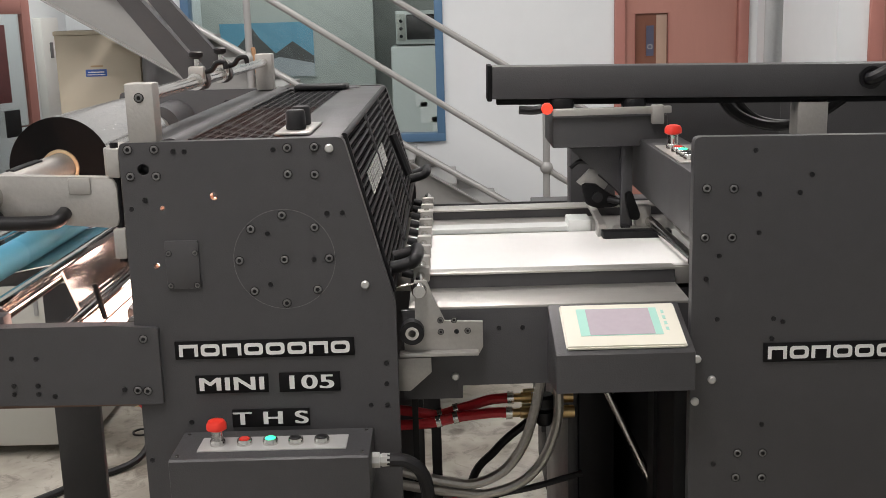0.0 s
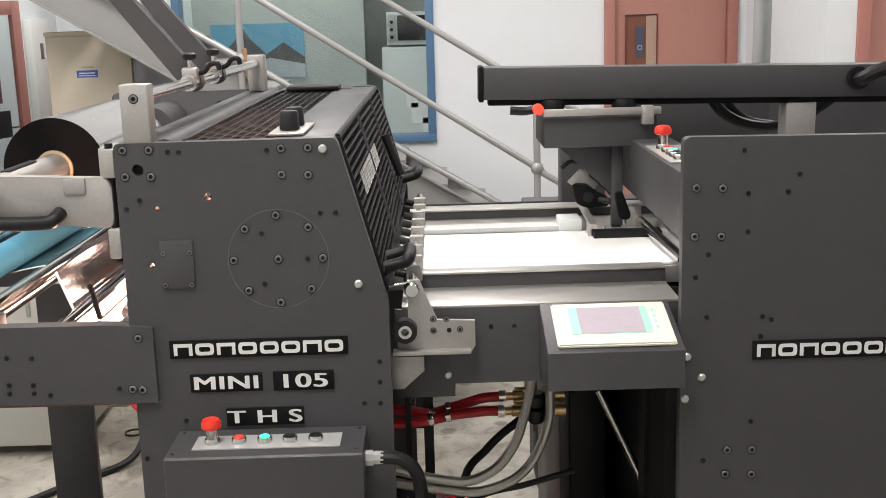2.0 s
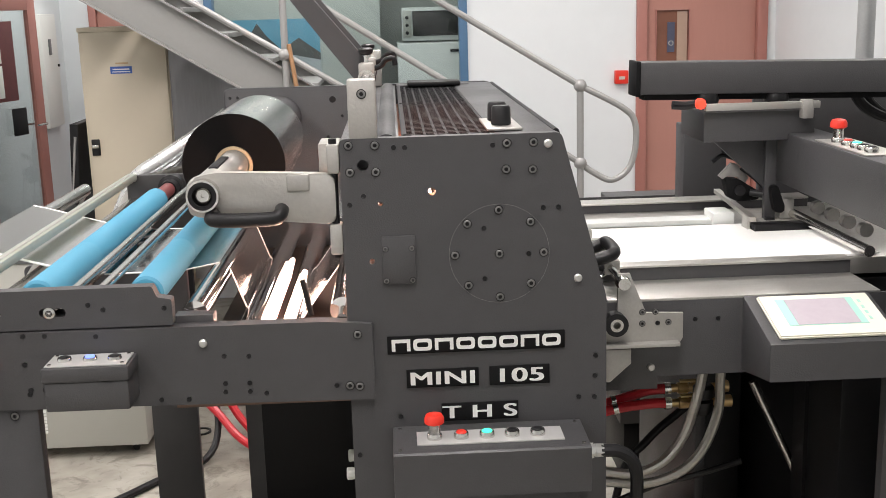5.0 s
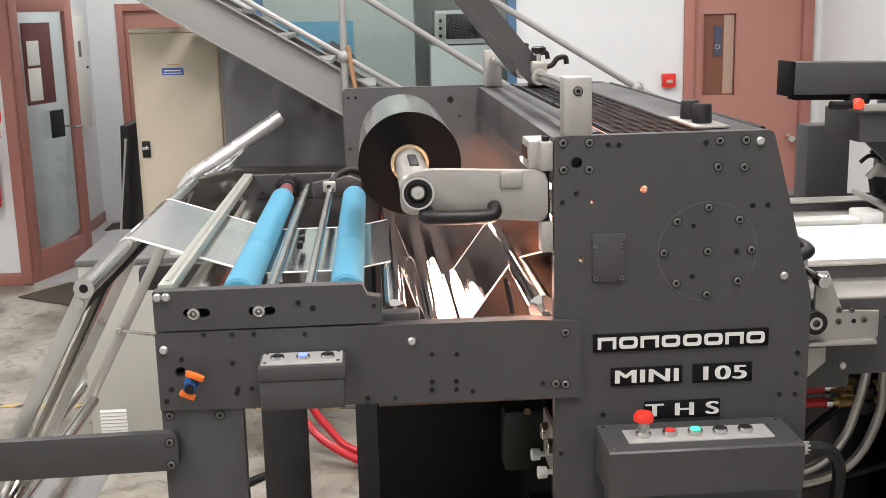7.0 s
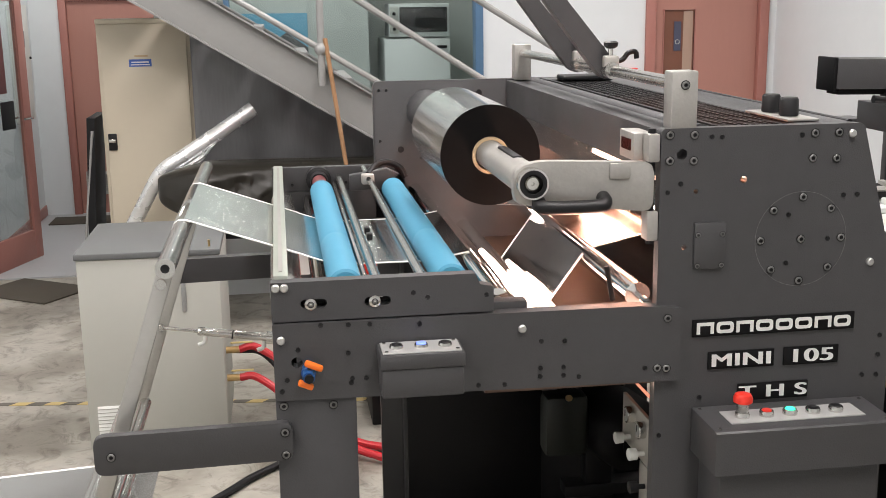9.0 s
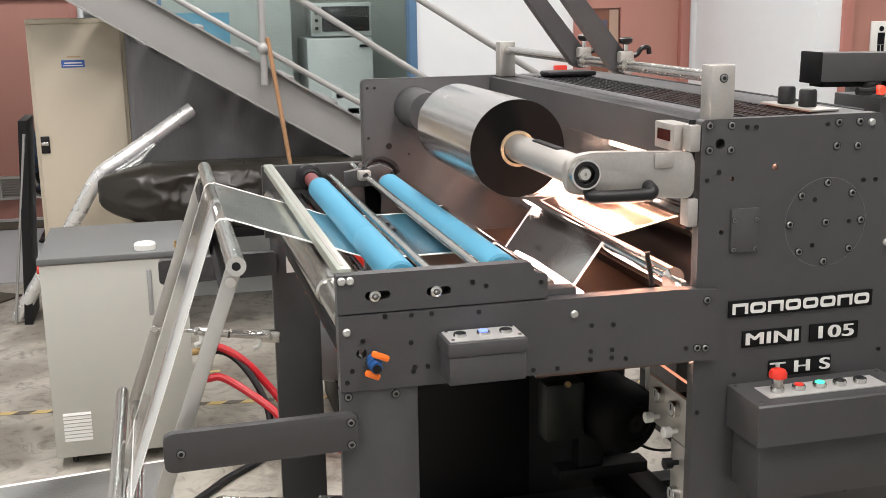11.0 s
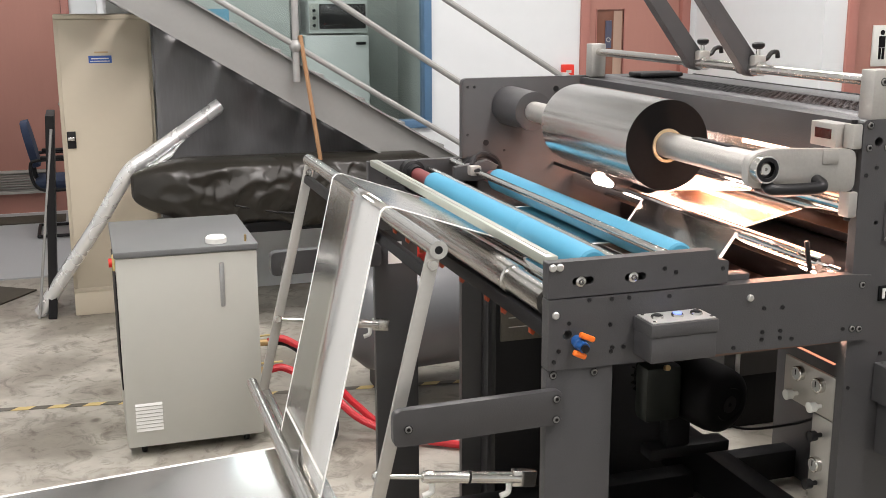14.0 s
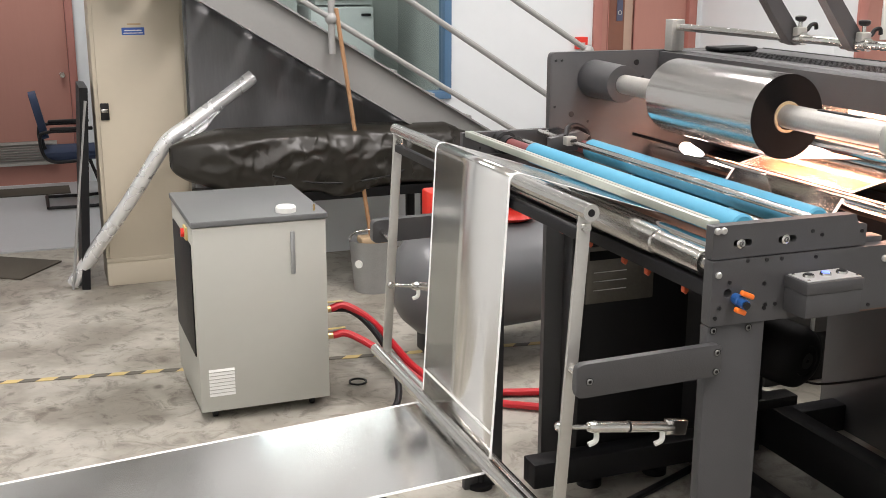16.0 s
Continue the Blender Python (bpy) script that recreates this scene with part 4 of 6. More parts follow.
def bucket():
    x, y = -0.295, 4.38
    th = thing("bucket", (x, y, 0), "galvanised mop bucket with wire handle", "bucket")
    bm = bmesh.new()
    lathe((x, y, 0.0), (x, y, 0.34), [(0, 0.115), (0.04, 0.12), (0.98, 0.15), (1.0, 0.155), (0.98, 0.146), (0.06, 0.114)], bm, 30)
    part("pail", bm, GALV, th)
    part("handle", tube([(x - 0.15, y, 0.33), (x - 0.13, y - 0.03, 0.39), (x, y - 0.06, 0.41), (x + 0.13, y - 0.03, 0.39), (x + 0.15, y, 0.33)], 0.005), ROD, th)
    part("wringer", box((x - 0.09, y - 0.06, 0.31), (x + 0.1, y + 0.05, 0.355), 0.01), CARD, th)
    part("label", cyl((x - 0.115, y - 0.085, 0.2), (x - 0.122, y - 0.092, 0.2), 0.025), SIGNW, th)
    mop = thing("mop", (x, y, 0.1), "wooden mop handle standing in the bucket", "mop")
    part("handle", cyl((x + 0.02, y, 0.12), (-0.49, 4.42, 1.76), 0.013, bev=0.004), WOOD, mop)
    part("head", lathe((x + 0.022, y, 0.1), (x + 0.01, y, 0.22), [(0, 0.05), (0.6, 0.04), (1, 0.02)]), CARD, mop)


bucket()


def tank():
    th = thing("air_tank", (0.0, 3.05, 0), "grey horizontal compressed air tank on feet", "tank")
    a, b = (-0.62, 2.95, 0.44), (0.75, 3.1, 0.44)
    prof = [(0, 0.02), (0.01, 0.1), (0.04, 0.19), (0.09, 0.255), (0.15, 0.28), (0.85, 0.28), (0.91, 0.255), (0.96, 0.19), (0.99, 0.1), (1, 0.02)]
    part("vessel", lathe(a, b, prof, seg=40), TANK, th)
    for x in (-0.35, 0.5):
        part("foot", box((x - 0.05, 2.8, 0.0), (x + 0.05, 3.25, 0.2), 0.006), DARK, th)
    comp = thing("compressor", (0.1, 3.05, 0.72), "red compressor pump on the air tank", "compressor")
    part("pump", lathe((0.05, 3.05, 0.72), (0.05, 3.05, 0.95), [(0, 0.1), (0.1, 0.14), (0.3, 0.1), (0.5, 0.15), (0.7, 0.11), (1, 0.12)]), RED, comp)
    part("flywheel", ring((-0.2, 3.0, 0.85), (-0.16, 3.0, 0.85), 0.16, 0.12), RED, comp)
    for k in range(3):
        sp = box((-0.01, -0.012, -0.13), (0.01, 0.012, 0.13), 0.002)
        sp.transform(pose(-0.18, 3.0, 0.85, k * 60, 0, 0))
        part("spoke", sp, RED, comp)
    part("belt_guard", box((-0.46, 2.86, 0.72), (-0.24, 3.0, 0.93), 0.012), RED, comp, "red belt guard with a white label")
    part("label", box((-0.41, 2.857, 0.84), (-0.33, 2.8595, 0.9)), SIGNW, comp, smooth=0)
    part("axle", cyl((-0.2, 3.0, 0.85), (0.0, 3.03, 0.85), 0.02), DARK, comp)


tank()


# ---- the laminating head ----
YB = 1.575          # inner face of the far side plate
HEAD = thing("laminating_head", (0.25, 0, 0), "dark grey laminator head with side plates and mesh guards", "laminating machine")
OUT = rounded([(-0.008, 0.03), (0.523, 0.03), (0.523, 1.36), (0.432, 1.7), (-0.008, 1.7)], 0.012)
LIT_HOLES = [(0.172, 1.59, 0.0075), (0.069, 1.569, 0.005), (0.048, 1.452, 0.006), (0.037, 1.647, 0.0115)]
part("side_plate", holed_plate(OUT, [circle2(x, z, r) for x, z, r in LIT_HOLES], 0.0, 0.028), GREY, HEAD)
part("side_plate", prism(rounded([(-0.46, 0.03), (0.523, 0.03), (0.523, 1.36), (0.432, 1.7), (-0.46, 1.7)], 0.02), YB, YB + 0.03, 0.002), GREY, HEAD)
bolts = [(0.01, 1.687), (0.062, 1.686), (0.011, 1.634), (0.062, 1.633), (0.323, 1.682), (0.376, 1.682), (0.321, 1.63), (0.374, 1.628)]
cxc, czc, rc = 0.3045, 1.4585, 0.09
bolts += [(cxc + rc * math.sin(a), czc + rc * math.cos(a)) for a in [k * math.pi / 4 for k in range(8)]]
for x, z in bolts:
    stud(BOLT, x, -0.001, z, HEAD)
stud(BOLT, cxc, -0.001, czc, HEAD)
part("scribed_ring", ring((cxc, 0.001, czc), (cxc, -0.0004, czc), 0.1018, 0.1012, seg=64), DARKBOLT, HEAD)
for x, z in ((0.099, 1.681), (0.121, 1.68), (0.295, 1.679), (0.394, 1.55), (0.425, 1.55), (0.036, 1.586), (0.008, 1.569), (0.274, 1.512), (0.274, 1.408), (0.364, 1.457),
             (0.5, 1.236), (0.499, 1.192), (0.498, 1.146), (0.465, 1.147), (0.093, 1.12), (0.005, 1.039), (0.4, 0.8)):
    stud(HOLE, x, -0.001, z, HEAD, name="bolt_hole")
stud(ZBOLT, 0.464, -0.001, 1.402, HEAD)
stud(ZBOLT, 0.405, -0.001, 1.679, HEAD)
cov = part("cover_plate", box((0.068, -0.007, 1.405), (0.135, 0.001, 1.503), 0.0015), GREY, HEAD)
for x, z in ((0.075, 1.412), (0.128, 1.412), (0.075, 1.478), (0.128, 1.478)):
    stud(BOLT_S, x, -0.007, z, cov)


def plaque(x0, x1, z0, z1, cells, parent, text=None, y=-0.001):
    """A black plate with raised silver writing: text, or one plain block for each cell."""
    p = part("name_plate", box((x0, y - 0.004, z0), (x1, y + 0.001, z1), 0.001), BLACKP, parent, "black plate with silver writing")
    h = z1 - z0
    if text:
        cu = bpy.data.curves.new("writing", "FONT")
        cu.body, cu.align_x, cu.align_y, cu.extrude, cu.offset = text, "CENTER", "CENTER", 0.0008, 0.0
        cu.size, cu.space_character = h * 1.02, 1.06
        cu.materials.append(SILVERLET)
        for dx, dy in ((-0.0018, 0.0), (0.0, -0.0003), (0.0018, -0.0006)):
            ob = new("writing", cu)
            ob.parent = p
            ob.matrix_basis = pose((x0 + x1) / 2 + dx, y - 0.0048 + dy, (z0 + z1) / 2 - h * 0.02, 90, 0, 0) @ Matrix.Diagonal((1.62, 1, 1, 1))
    else:
        w = (x1 - x0 - 0.012) / len(cells)
        for k, c in enumerate(cells):
            a, b, lo, hi = x0 + 0.006 + k * w + 0.003, x0 + 0.006 + (k + 1) * w - 0.003, z0 + h * 0.17, z1 - h * 0.17
            t = 0.0072
            if c == "o":
                hole = [rounded([(a + t, lo + t), (b - t, lo + t), (b - t, hi - t), (a + t, hi - t)], 0.005)]
                bm = holed_plate(rounded([(a, lo), (b, lo), (b, hi), (a, hi)], 0.009), hole, y - 0.0055, y - 0.0035)
            else:
                bm = prism([(a, lo), (a + t, lo), (a + t, hi - t), (b - t, hi - t), (b - t, lo), (b, lo), (b, hi), (a, hi)], y - 0.0055, y - 0.0035)
            part("plain_mark", bm, SILVERLET, p, smooth=0)
    return p


MARKS = ["n", "o", "n", "o", "o", "o", "n", "o"]
plaque(0.071, 0.436, 1.256, 1.294, MARKS, HEAD)
plaque(0.108, 0.257, 1.182, 1.221, [], HEAD, "MINI")
plaque(0.279, 0.404, 1.181, 1.222, [], HEAD, "105")
plaque(0.178, 0.338, 1.107, 1.145, [], HEAD, "T H S")


def button(x, y, z, parent, cap_mat, tall=0.0, r=0.0125, tilt=None):
    """A pilot button on a nearly level face."""
    up = Vector(tilt or (0, 0, 1)).normalized()
    p = Vector((x, y, z))
    b = part("push_button", lathe(p, p + up * 0.012, [(0, r * 1.25), (0.7, r * 1.25), (1, r * 1.1)]), ROD, parent)
    if tall:
        part("button_neck", cyl(p + up * 0.01, p + up * (0.014 + tall), r), ROD, b)
        part("button_cap", lathe(p + up * (0.01 + tall), p + up * (0.034 + tall), [(0, r * 0.9), (0.2, r * 1.6), (0.6, r * 1.62), (0.9, r * 1.3), (1, r * 0.8)]), cap_mat, b)
    else:
        part("button_cap", lathe(p + up * 0.01, p + up * 0.0145, [(0, r * 0.86), (0.6, r * 0.86), (1, r * 0.68)]), cap_mat, b)
    return b


def control_box():
    x0, x1, zt = 0.076, 0.468, 1.095
    th = part("control_box", prism([(-0.002, 1.0), (-0.143, 1.0), (-0.143, zt - 0.004), (-0.139, zt), (-0.002, zt + 0.003)], x0, x1, 0.003, axis="x"), GREY, HEAD, "dark grey control box with push buttons")
    part("box_lower", box((x0 + 0.02, -0.12, 0.86), (x1 - 0.02, -0.002, 1.0), 0.004), GREY, th)
    part("button_plate", box((0.124, -0.106, zt + 0.0005), (0.42, -0.036, zt + 0.0035), 0.0008), ALUPLATE, th, "bare aluminium button plate", smooth=0)
    for k, (x, mt) in enumerate(((0.16, RED), (0.214, RED), (0.266, GREENLIT), (0.317, BLACK), (0.369, BLACK))):
        button(x, -0.074, zt + 0.0025, th, mt, 0.02 if k == 0 else 0, 0.0125)
    for x in (x0 + 0.014, x1 - 0.014):
        for y in (-0.128, -0.015):
            part("screw", cyl((x, y, zt - 0.001), (x, y, zt + 0.004), 0.004, seg=10), ROD, th)
    part("cable_gland", lathe((x1 - 0.002, -0.07, 1.055), (x1 + 0.036, -0.07, 1.055), [(0, 0.017), (0.45, 0.017), (0.46, 0.013), (0.55, 0.013), (0.56, 0.015), (1, 0.014)], seg=8), ZINC, th)
    part("cable", tube([(x1 + 0.03, -0.07, 1.055), (x1 + 0.07, -0.07, 1.05), (x1 + 0.1, -0.065, 1.02), (x1 + 0.11, -0.05, 0.95), (x1 + 0.105, 0.0, 0.8), (x1 + 0.06, 0.1, 0.5), (x1, 0.15, 0.1), (x1, 0.2, 0.016)], 0.014), BLACK, th, "black corrugated cable")
    return th


control_box()

# head top: rear beam, mesh guards, post and rod
part("cross_beam", prism([(-0.006, 1.6), (0.03, 1.6), (0.11, 1.695), (-0.006, 1.695)], 0.03, YB - 0.002, 0.004), GREY, HEAD)
part("round_cover", lathe((0.085, 0.03, 1.678), (0.085, YB - 0.002, 1.678), [(0, 0.026), (1, 0.026)]), GREY, HEAD)
part("top_rail", box((0.303, 0.03, 1.672), (0.428, YB - 0.002, 1.698), 0.003), GREY, HEAD)
part("end_cover", box((0.115, 1.48, 1.69), (0.352, YB - 0.002, 1.7), 0.002), GREY, HEAD)
part("latch", box((0.15, 1.4, 1.7), (0.32, 1.5, 1.716), 0.006), BLACK, HEAD)


def mesh_guard(x0, x1, y0, y1, nx, ny, z):
    th = part("mesh_guard", box((x0, y0, z), (x0 + 0.008, y1, z + 0.008)), DARK, HEAD, "dark square mesh guard", smooth=0)
    bm = bmesh.new()
    for k in range(nx + 1):
        x = x0 + (x1 - x0) * k / nx
        box((x - 0.0028, y0, z + 0.001), (x + 0.0028, y1, z + 0.004), 0, bm)
    for k in range(ny + 1):
        y = y0 + (y1 - y0) * k / ny
        box((x0, y - 0.0028, z + 0.0015), (x1, y + 0.0028, z + 0.0046), 0, bm)
    tagged(part("wire", bm, DARK, th, smooth=0), kind="stuff")


mesh_guard(0.118, 0.3, 0.05, 0.78, 8, 28, 1.692)
mesh_guard(0.118, 0.3, 0.8, 1.48, 8, 26, 1.692)
kb = part("knob_plate", box((0.29, 0.06, 1.7), (0.362, 0.28, 1.705), 0.001), STEEL, HEAD, "bare aluminium knob plate")
for y in (0.13, 0.22):
    part("knob", lathe((0.325, y, 1.703), (0.325, y, 1.745), [(0, 0.016), (0.1, 0.021), (0.9, 0.02), (1, 0.017)]), BLACK, kb)

# sloping front guard with slots
sl = Vector((0.523 - 0.432, 0, 1.36 - 1.7)).normalized()


def on_slope(s, y, off=0.0):
    return Vector((0.43, y, 1.695)) + sl * s + Vector((0.34, 0, 0.091)).normalized() * off


gd = part("front_guard", tube([on_slope(0.0, 0.06), on_slope(0.0, YB - 0.06), on_slope(0.33, YB - 0.06), on_slope(0.33, 0.06), on_slope(0.0, 0.06)], 0.007, smooth=0), DARK, HEAD, "sloping black slotted guard")
bm = bmesh.new()
for k in range(17):
    tube([on_slope(0.02 + k * 0.0185, 0.06, 0.003), on_slope(0.02 + k * 0.0185, YB - 0.06, 0.003)], 0.0036, bm, 5, 0)
tagged(part("bar", bm, DARK, gd), kind="stuff")
bm = bmesh.new()
for k in range(56):
    y = 0.08 + k * 0.026
    tube([on_slope(0.0, y), on_slope(0.33, y)], 0.0022, bm, 5, 0)
tagged(part("wire", bm, DARK, gd), kind="stuff")
for k in range(8):
    y = 0.22 + k * 0.072
    part("plain_mark", tube([on_slope(0.1, y, 0.006), on_slope(0.15, y, 0.006), on_slope(0.15, y + 0.035, 0.006), on_slope(0.1, y + 0.035, 0.006)], 0.0018, smooth=0, seg=5), SILVERLET, gd)
for y in (0.12, 1.4):
    part("handle", tube([on_slope(0.30, y, 0.004), on_slope(0.30, y, 0.045), on_slope(0.295, y + 0.01, 0.06), on_slope(0.295, y + 0.1, 0.06), on_slope(0.30, y + 0.11, 0.045), on_slope(0.30, y + 0.11, 0.004)], 0.014, seg=12), BLACK, gd, "black grab handle")
for y in (0.55, 1.05):
    part("guard_rib", tube([on_slope(0.0, y, 0.004), on_slope(0.33, y, 0.004)], 0.007, smooth=0, seg=8), GREY, gd)
part("guard_stay", tube([on_slope(0.1, 0.9, 0.03), on_slope(0.22, 0.9, 0.04)], 0.012, smooth=0), BLACK, gd)

for y0, y1 in ((0.002, 0.052), (YB - 0.06, YB - 0.01)):
    part("rod_post", box((0.012, y0, 1.698), (0.068, y1, 1.815), 0.004), CAST, HEAD, "cast aluminium post")
part("cross_rod", cyl((0.04, 0.04, 1.787), (0.04, YB - 0.03, 1.787), 0.0135), ROD, HEAD)
stud(BOLT, 0.04, 0.001, 1.787, HEAD)
for y in (0.56, 0.85):
    d, w = Vector((-0.62, 0.785)), Vector((0.785, 0.62))
    foot = Vector((0.04, 1.787))
    side = [foot - d * 0.024 - w * 0.012, foot - d * 0.024 + w * 0.012, foot + w * 0.026, foot + d * 0.09 + w * 0.025, foot + d * 0.52 + w * 0.016, foot + d * 0.52 - w * 0.016, foot + d * 0.09 - w * 0.025, foot - w * 0.026]
    arm = part("swing_arm", prism(rounded([tuple(p) for p in side], 0.012), y - 0.019, y + 0.019, 0.004), GREY, HEAD, "grey tapered swing arm")
    part("collar", cyl((0.04, y - 0.062, 1.787), (0.04, y - 0.02, 1.787), 0.02), ROD, arm)
    part("collar", cyl((0.04, y + 0.02, 1.787), (0.04, y + 0.045, 1.787), 0.02), ROD, arm)
    part("clamp_block", box((0.022, y - 0.052, 1.787), (0.06, y - 0.022, 1.823), 0.006), CAST, arm)
    part("knob_stem", cyl((0.041, y - 0.037, 1.82), (0.041, y - 0.037, 1.843), 0.006), ROD, arm)
    part("clamp_knob", lathe((0.041, y - 0.037, 1.84), (0.041, y - 0.037, 1.858), [(0, 0.01), (0.3, 0.017), (0.8, 0.018), (1, 0.012)], seg=16), BLACK, arm)
    part("clamp_lever", tube([(0.055, y - 0.03, 1.807), (0.075, y - 0.03, 1.813), (0.088, y - 0.03, 1.828), (0.106, y - 0.03, 1.83), (0.11, y - 0.03, 1.814)], 0.0065), BLACK, arm)

# heater, hot roll and inner walls, with emitters and baffles added for glow
part("heated_roll", cyl((0.27, 0.04, 1.42), (0.27, YB - 0.01, 1.42), 0.105, seg=48), CHROME, HEAD)
part("press_roll", cyl((0.27, 0.04, 1.2), (0.27, YB - 0.01, 1.2), 0.1, seg=40), BLACK, HEAD)
ht = part("heater_tube", cyl((0.165, 0.05, 1.556), (0.165, 1.5, 1.556), 0.012, seg=12), HEAT, HEAD, "glowing infrared heater tube")
# wide emitter added so film and rollers reflect broad highlights
part("film_glow_panel", prism([(0.085, 1.607), (0.172, 1.595), (0.173, 1.601), (0.086, 1.613)], 0.05, 1.35), FILMGLOW, HEAD, "added glowing panel for broad highlights in the film", smooth=0)
# hood added as a roof and reflector, warm light put into its colour
part("glow_hood", prism([(0.035, 1.61), (0.09, 1.63), (0.29, 1.63), (0.34, 1.55), (0.344, 1.552), (0.294, 1.634), (0.088, 1.634), (0.035, 1.614)], 0.04, YB - 0.01), COPPER, HEAD, "added hood in the colour of copper-lit metal", smooth=0)
# dark cover added to hide the emitters from the far mesh
part("glow_blind", box((0.118, 0.8, 1.68), (0.3, 1.48, 1.684)), DARK, HEAD, smooth=0)
part("heater_shade", box((-0.005, 0.03, 1.535), (-0.001, YB - 0.002, 1.599)), ROD, HEAD, smooth=0)
# emissive strip paints the bright light caught along the beam's lower edge
part("glow_strip", box((-0.009, 0.05, 1.588), (-0.0062, 0.5, 1.5985)), BEAMGLOW, HEAD, "added glowing strip for the bright line under the beam", smooth=0)
part("inner_wall", box((0.4, 0.03, 1.0), (0.415, YB - 0.002, 1.36)), WARMSTEEL, HEAD, smooth=0)
# added baffle, keeps heater light off the front guard and feeder
part("baffle_wall", prism([(0.345, 1.668), (0.352, 1.668), (0.407, 1.365), (0.4, 1.365)], 0.03, YB - 0.002), WARMSTEEL, HEAD, smooth=0)
# emissive blob stands in for the glare at the roller's far end
part("glare_emitter", lathe((-0.1, 1.1, 1.375), (-0.1, 1.235, 1.385), [(0, 0.004), (0.08, 0.01), (0.25, 0.014), (0.5, 0.017), (0.75, 0.022), (0.92, 0.016), (1, 0.005)], seg=20), FARGLARE, HEAD, "glowing blob standing in for glare on the roller")
# tubes added by the rollers; their emission imitates reflected white glare
for lx, lz, l0, l1 in ((-0.205, 1.245, 0.3, 0.98), (-0.158, 1.245, 0.3, 0.82)):
    part("glare_emitter", lathe((lx, l0, lz), (lx, l1, lz), [(0, 0.006), (0.02, 0.013), (0.7, 0.013), (0.98, 0.007), (1, 0.003)], seg=14), ROLLERGLARE, HEAD, "glowing tube standing in for white glare on the rollers")
# made-up bracket, only holds the glare blob
part("glare_bracket", box((-0.104, 1.236, 1.377), (-0.096, YB - 0.001, 1.389), 0.002), DARK, HEAD)
# added emitter, stands in for warm light seen through the mesh
part("mesh_glow_panel", box((0.122, 0.06, 1.683), (0.296, 0.76, 1.687)), MESHGLOW, HEAD, "added glowing panel for the warm light under the guard", smooth=0)
# glowing bed added to light the rollers from below, not a known heater
part("glow_bed", box((-0.09, 0.03, 1.166), (0.02, 0.34, 1.172)), BEDGLOW, HEAD, "added glowing bed that lights the rollers from below", smooth=0)
# added baffle, stops heater light spilling out below the rollers
part("baffle_tray", box((-0.37, 0.026, 1.15), (0.4, YB - 0.004, 1.156)), WARMSTEEL, HEAD, smooth=0)
# orange light on a metal edge, made as a dim emissive strip
part("glow_strip", box((0.038, 0.1, 1.062), (0.044, 0.5, 1.0655)), EDGEGLOW, HEAD, "glowing strip standing in for an orange-lit metal edge", smooth=0)
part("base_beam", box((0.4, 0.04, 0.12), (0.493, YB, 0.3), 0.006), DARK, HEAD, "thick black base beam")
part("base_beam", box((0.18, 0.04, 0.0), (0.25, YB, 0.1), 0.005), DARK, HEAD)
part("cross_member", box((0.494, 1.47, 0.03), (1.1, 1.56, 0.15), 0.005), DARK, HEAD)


# ---- unwind roll and its arm ----
arm = thing("unwind_arm", (-0.278, 0.02, 1.5), "cast aluminium swing arm with black handle", "arm")
part("casting", prism(rounded([(-0.312, 1.556), (-0.02, 1.53), (-0.02, 1.632), (-0.2, 1.64), (-0.26, 1.642), (-0.312, 1.63)], 0.02), 0.004, 0.03, 0.004), CAST, arm)
part("casting_pocket", box((-0.115, -0.001, 1.6), (-0.07, 0.006, 1.634), 0.004), CAST, arm)
part("hinge_block", box((-0.034, 0.0, 1.632), (-0.009, 0.04, 1.69), 0.004), CAST, arm)
part("hinge_block", box((-0.034, 0.0, 1.468), (-0.009, 0.04, 1.53), 0.004), CAST, arm)
part("hinge_pin", cyl((-0.022, 0.018, 1.46), (-0.022, 0.018, 1.7), 0.008), BLACK, arm)
part("handle", tube([(-0.262, 0.002, 1.56), (-0.255, -0.022, 1.552), (-0.15, -0.026, 1.551), (-0.13, -0.022, 1.557), (-0.127, 0.004, 1.564)], 0.0145, seg=12), BLACK, arm, "black rubber grip")
part("bearing", ring((-0.278, -0.022, 1.6), (-0.278, 0.034, 1.6), 0.032, 0.022), ROD, arm)
part("bearing_cap", lathe((-0.278, 0.02, 1.6), (-0.278, -0.02, 1.6), [(0, 0.026), (0.5, 0.024), (0.52, 0.0), (0.53, 0.0)]), BLACK, arm, "black bearing face")
part("bearing_bolt", lathe((-0.278, 0.0, 1.6), (-0.278, -0.016, 1.6), [(0, 0.015), (0.8, 0.015), (1, 0.012), (1, 0.004), (0.6, 0.004)]), ROD, arm)
part("bearing_seal", ring((-0.278, -0.0235, 1.6), (-0.278, -0.02, 1.6), 0.028, 0.02), BLACK, arm)
roll = thing("film_roll", (-0.278, 0.7, 1.48), "large roll of silver metallised film on a steel shaft", "film roll")
part("wound_film", ring((-0.278, 0.437, 1.598), (-0.278, 1.0, 1.598), 0.121, 0.045, seg=64), FILMROLL, roll)
part("wound_edge", ring((-0.278, 0.434, 1.598), (-0.278, 0.4368, 1.598), 0.1208, 0.045, seg=64), ROLLEND, roll, "dark wound film edge")
part("core", ring((-0.278, 0.43, 1.598), (-0.278, 1.004, 1.598), 0.0445, 0.037), CARD, roll, "cardboard core")
part("shaft", lathe((-0.278, 0.035, 1.6), (-0.278, 1.43, 1.6), [(0, 0.03), (0.02, 0.034), (0.95, 0.034), (1, 0.02)]), CAST, roll)
part("shaft_key", box((-0.288, 0.13, 1.631), (-0.268, 0.3, 1.637), 0.003), DARK, roll)
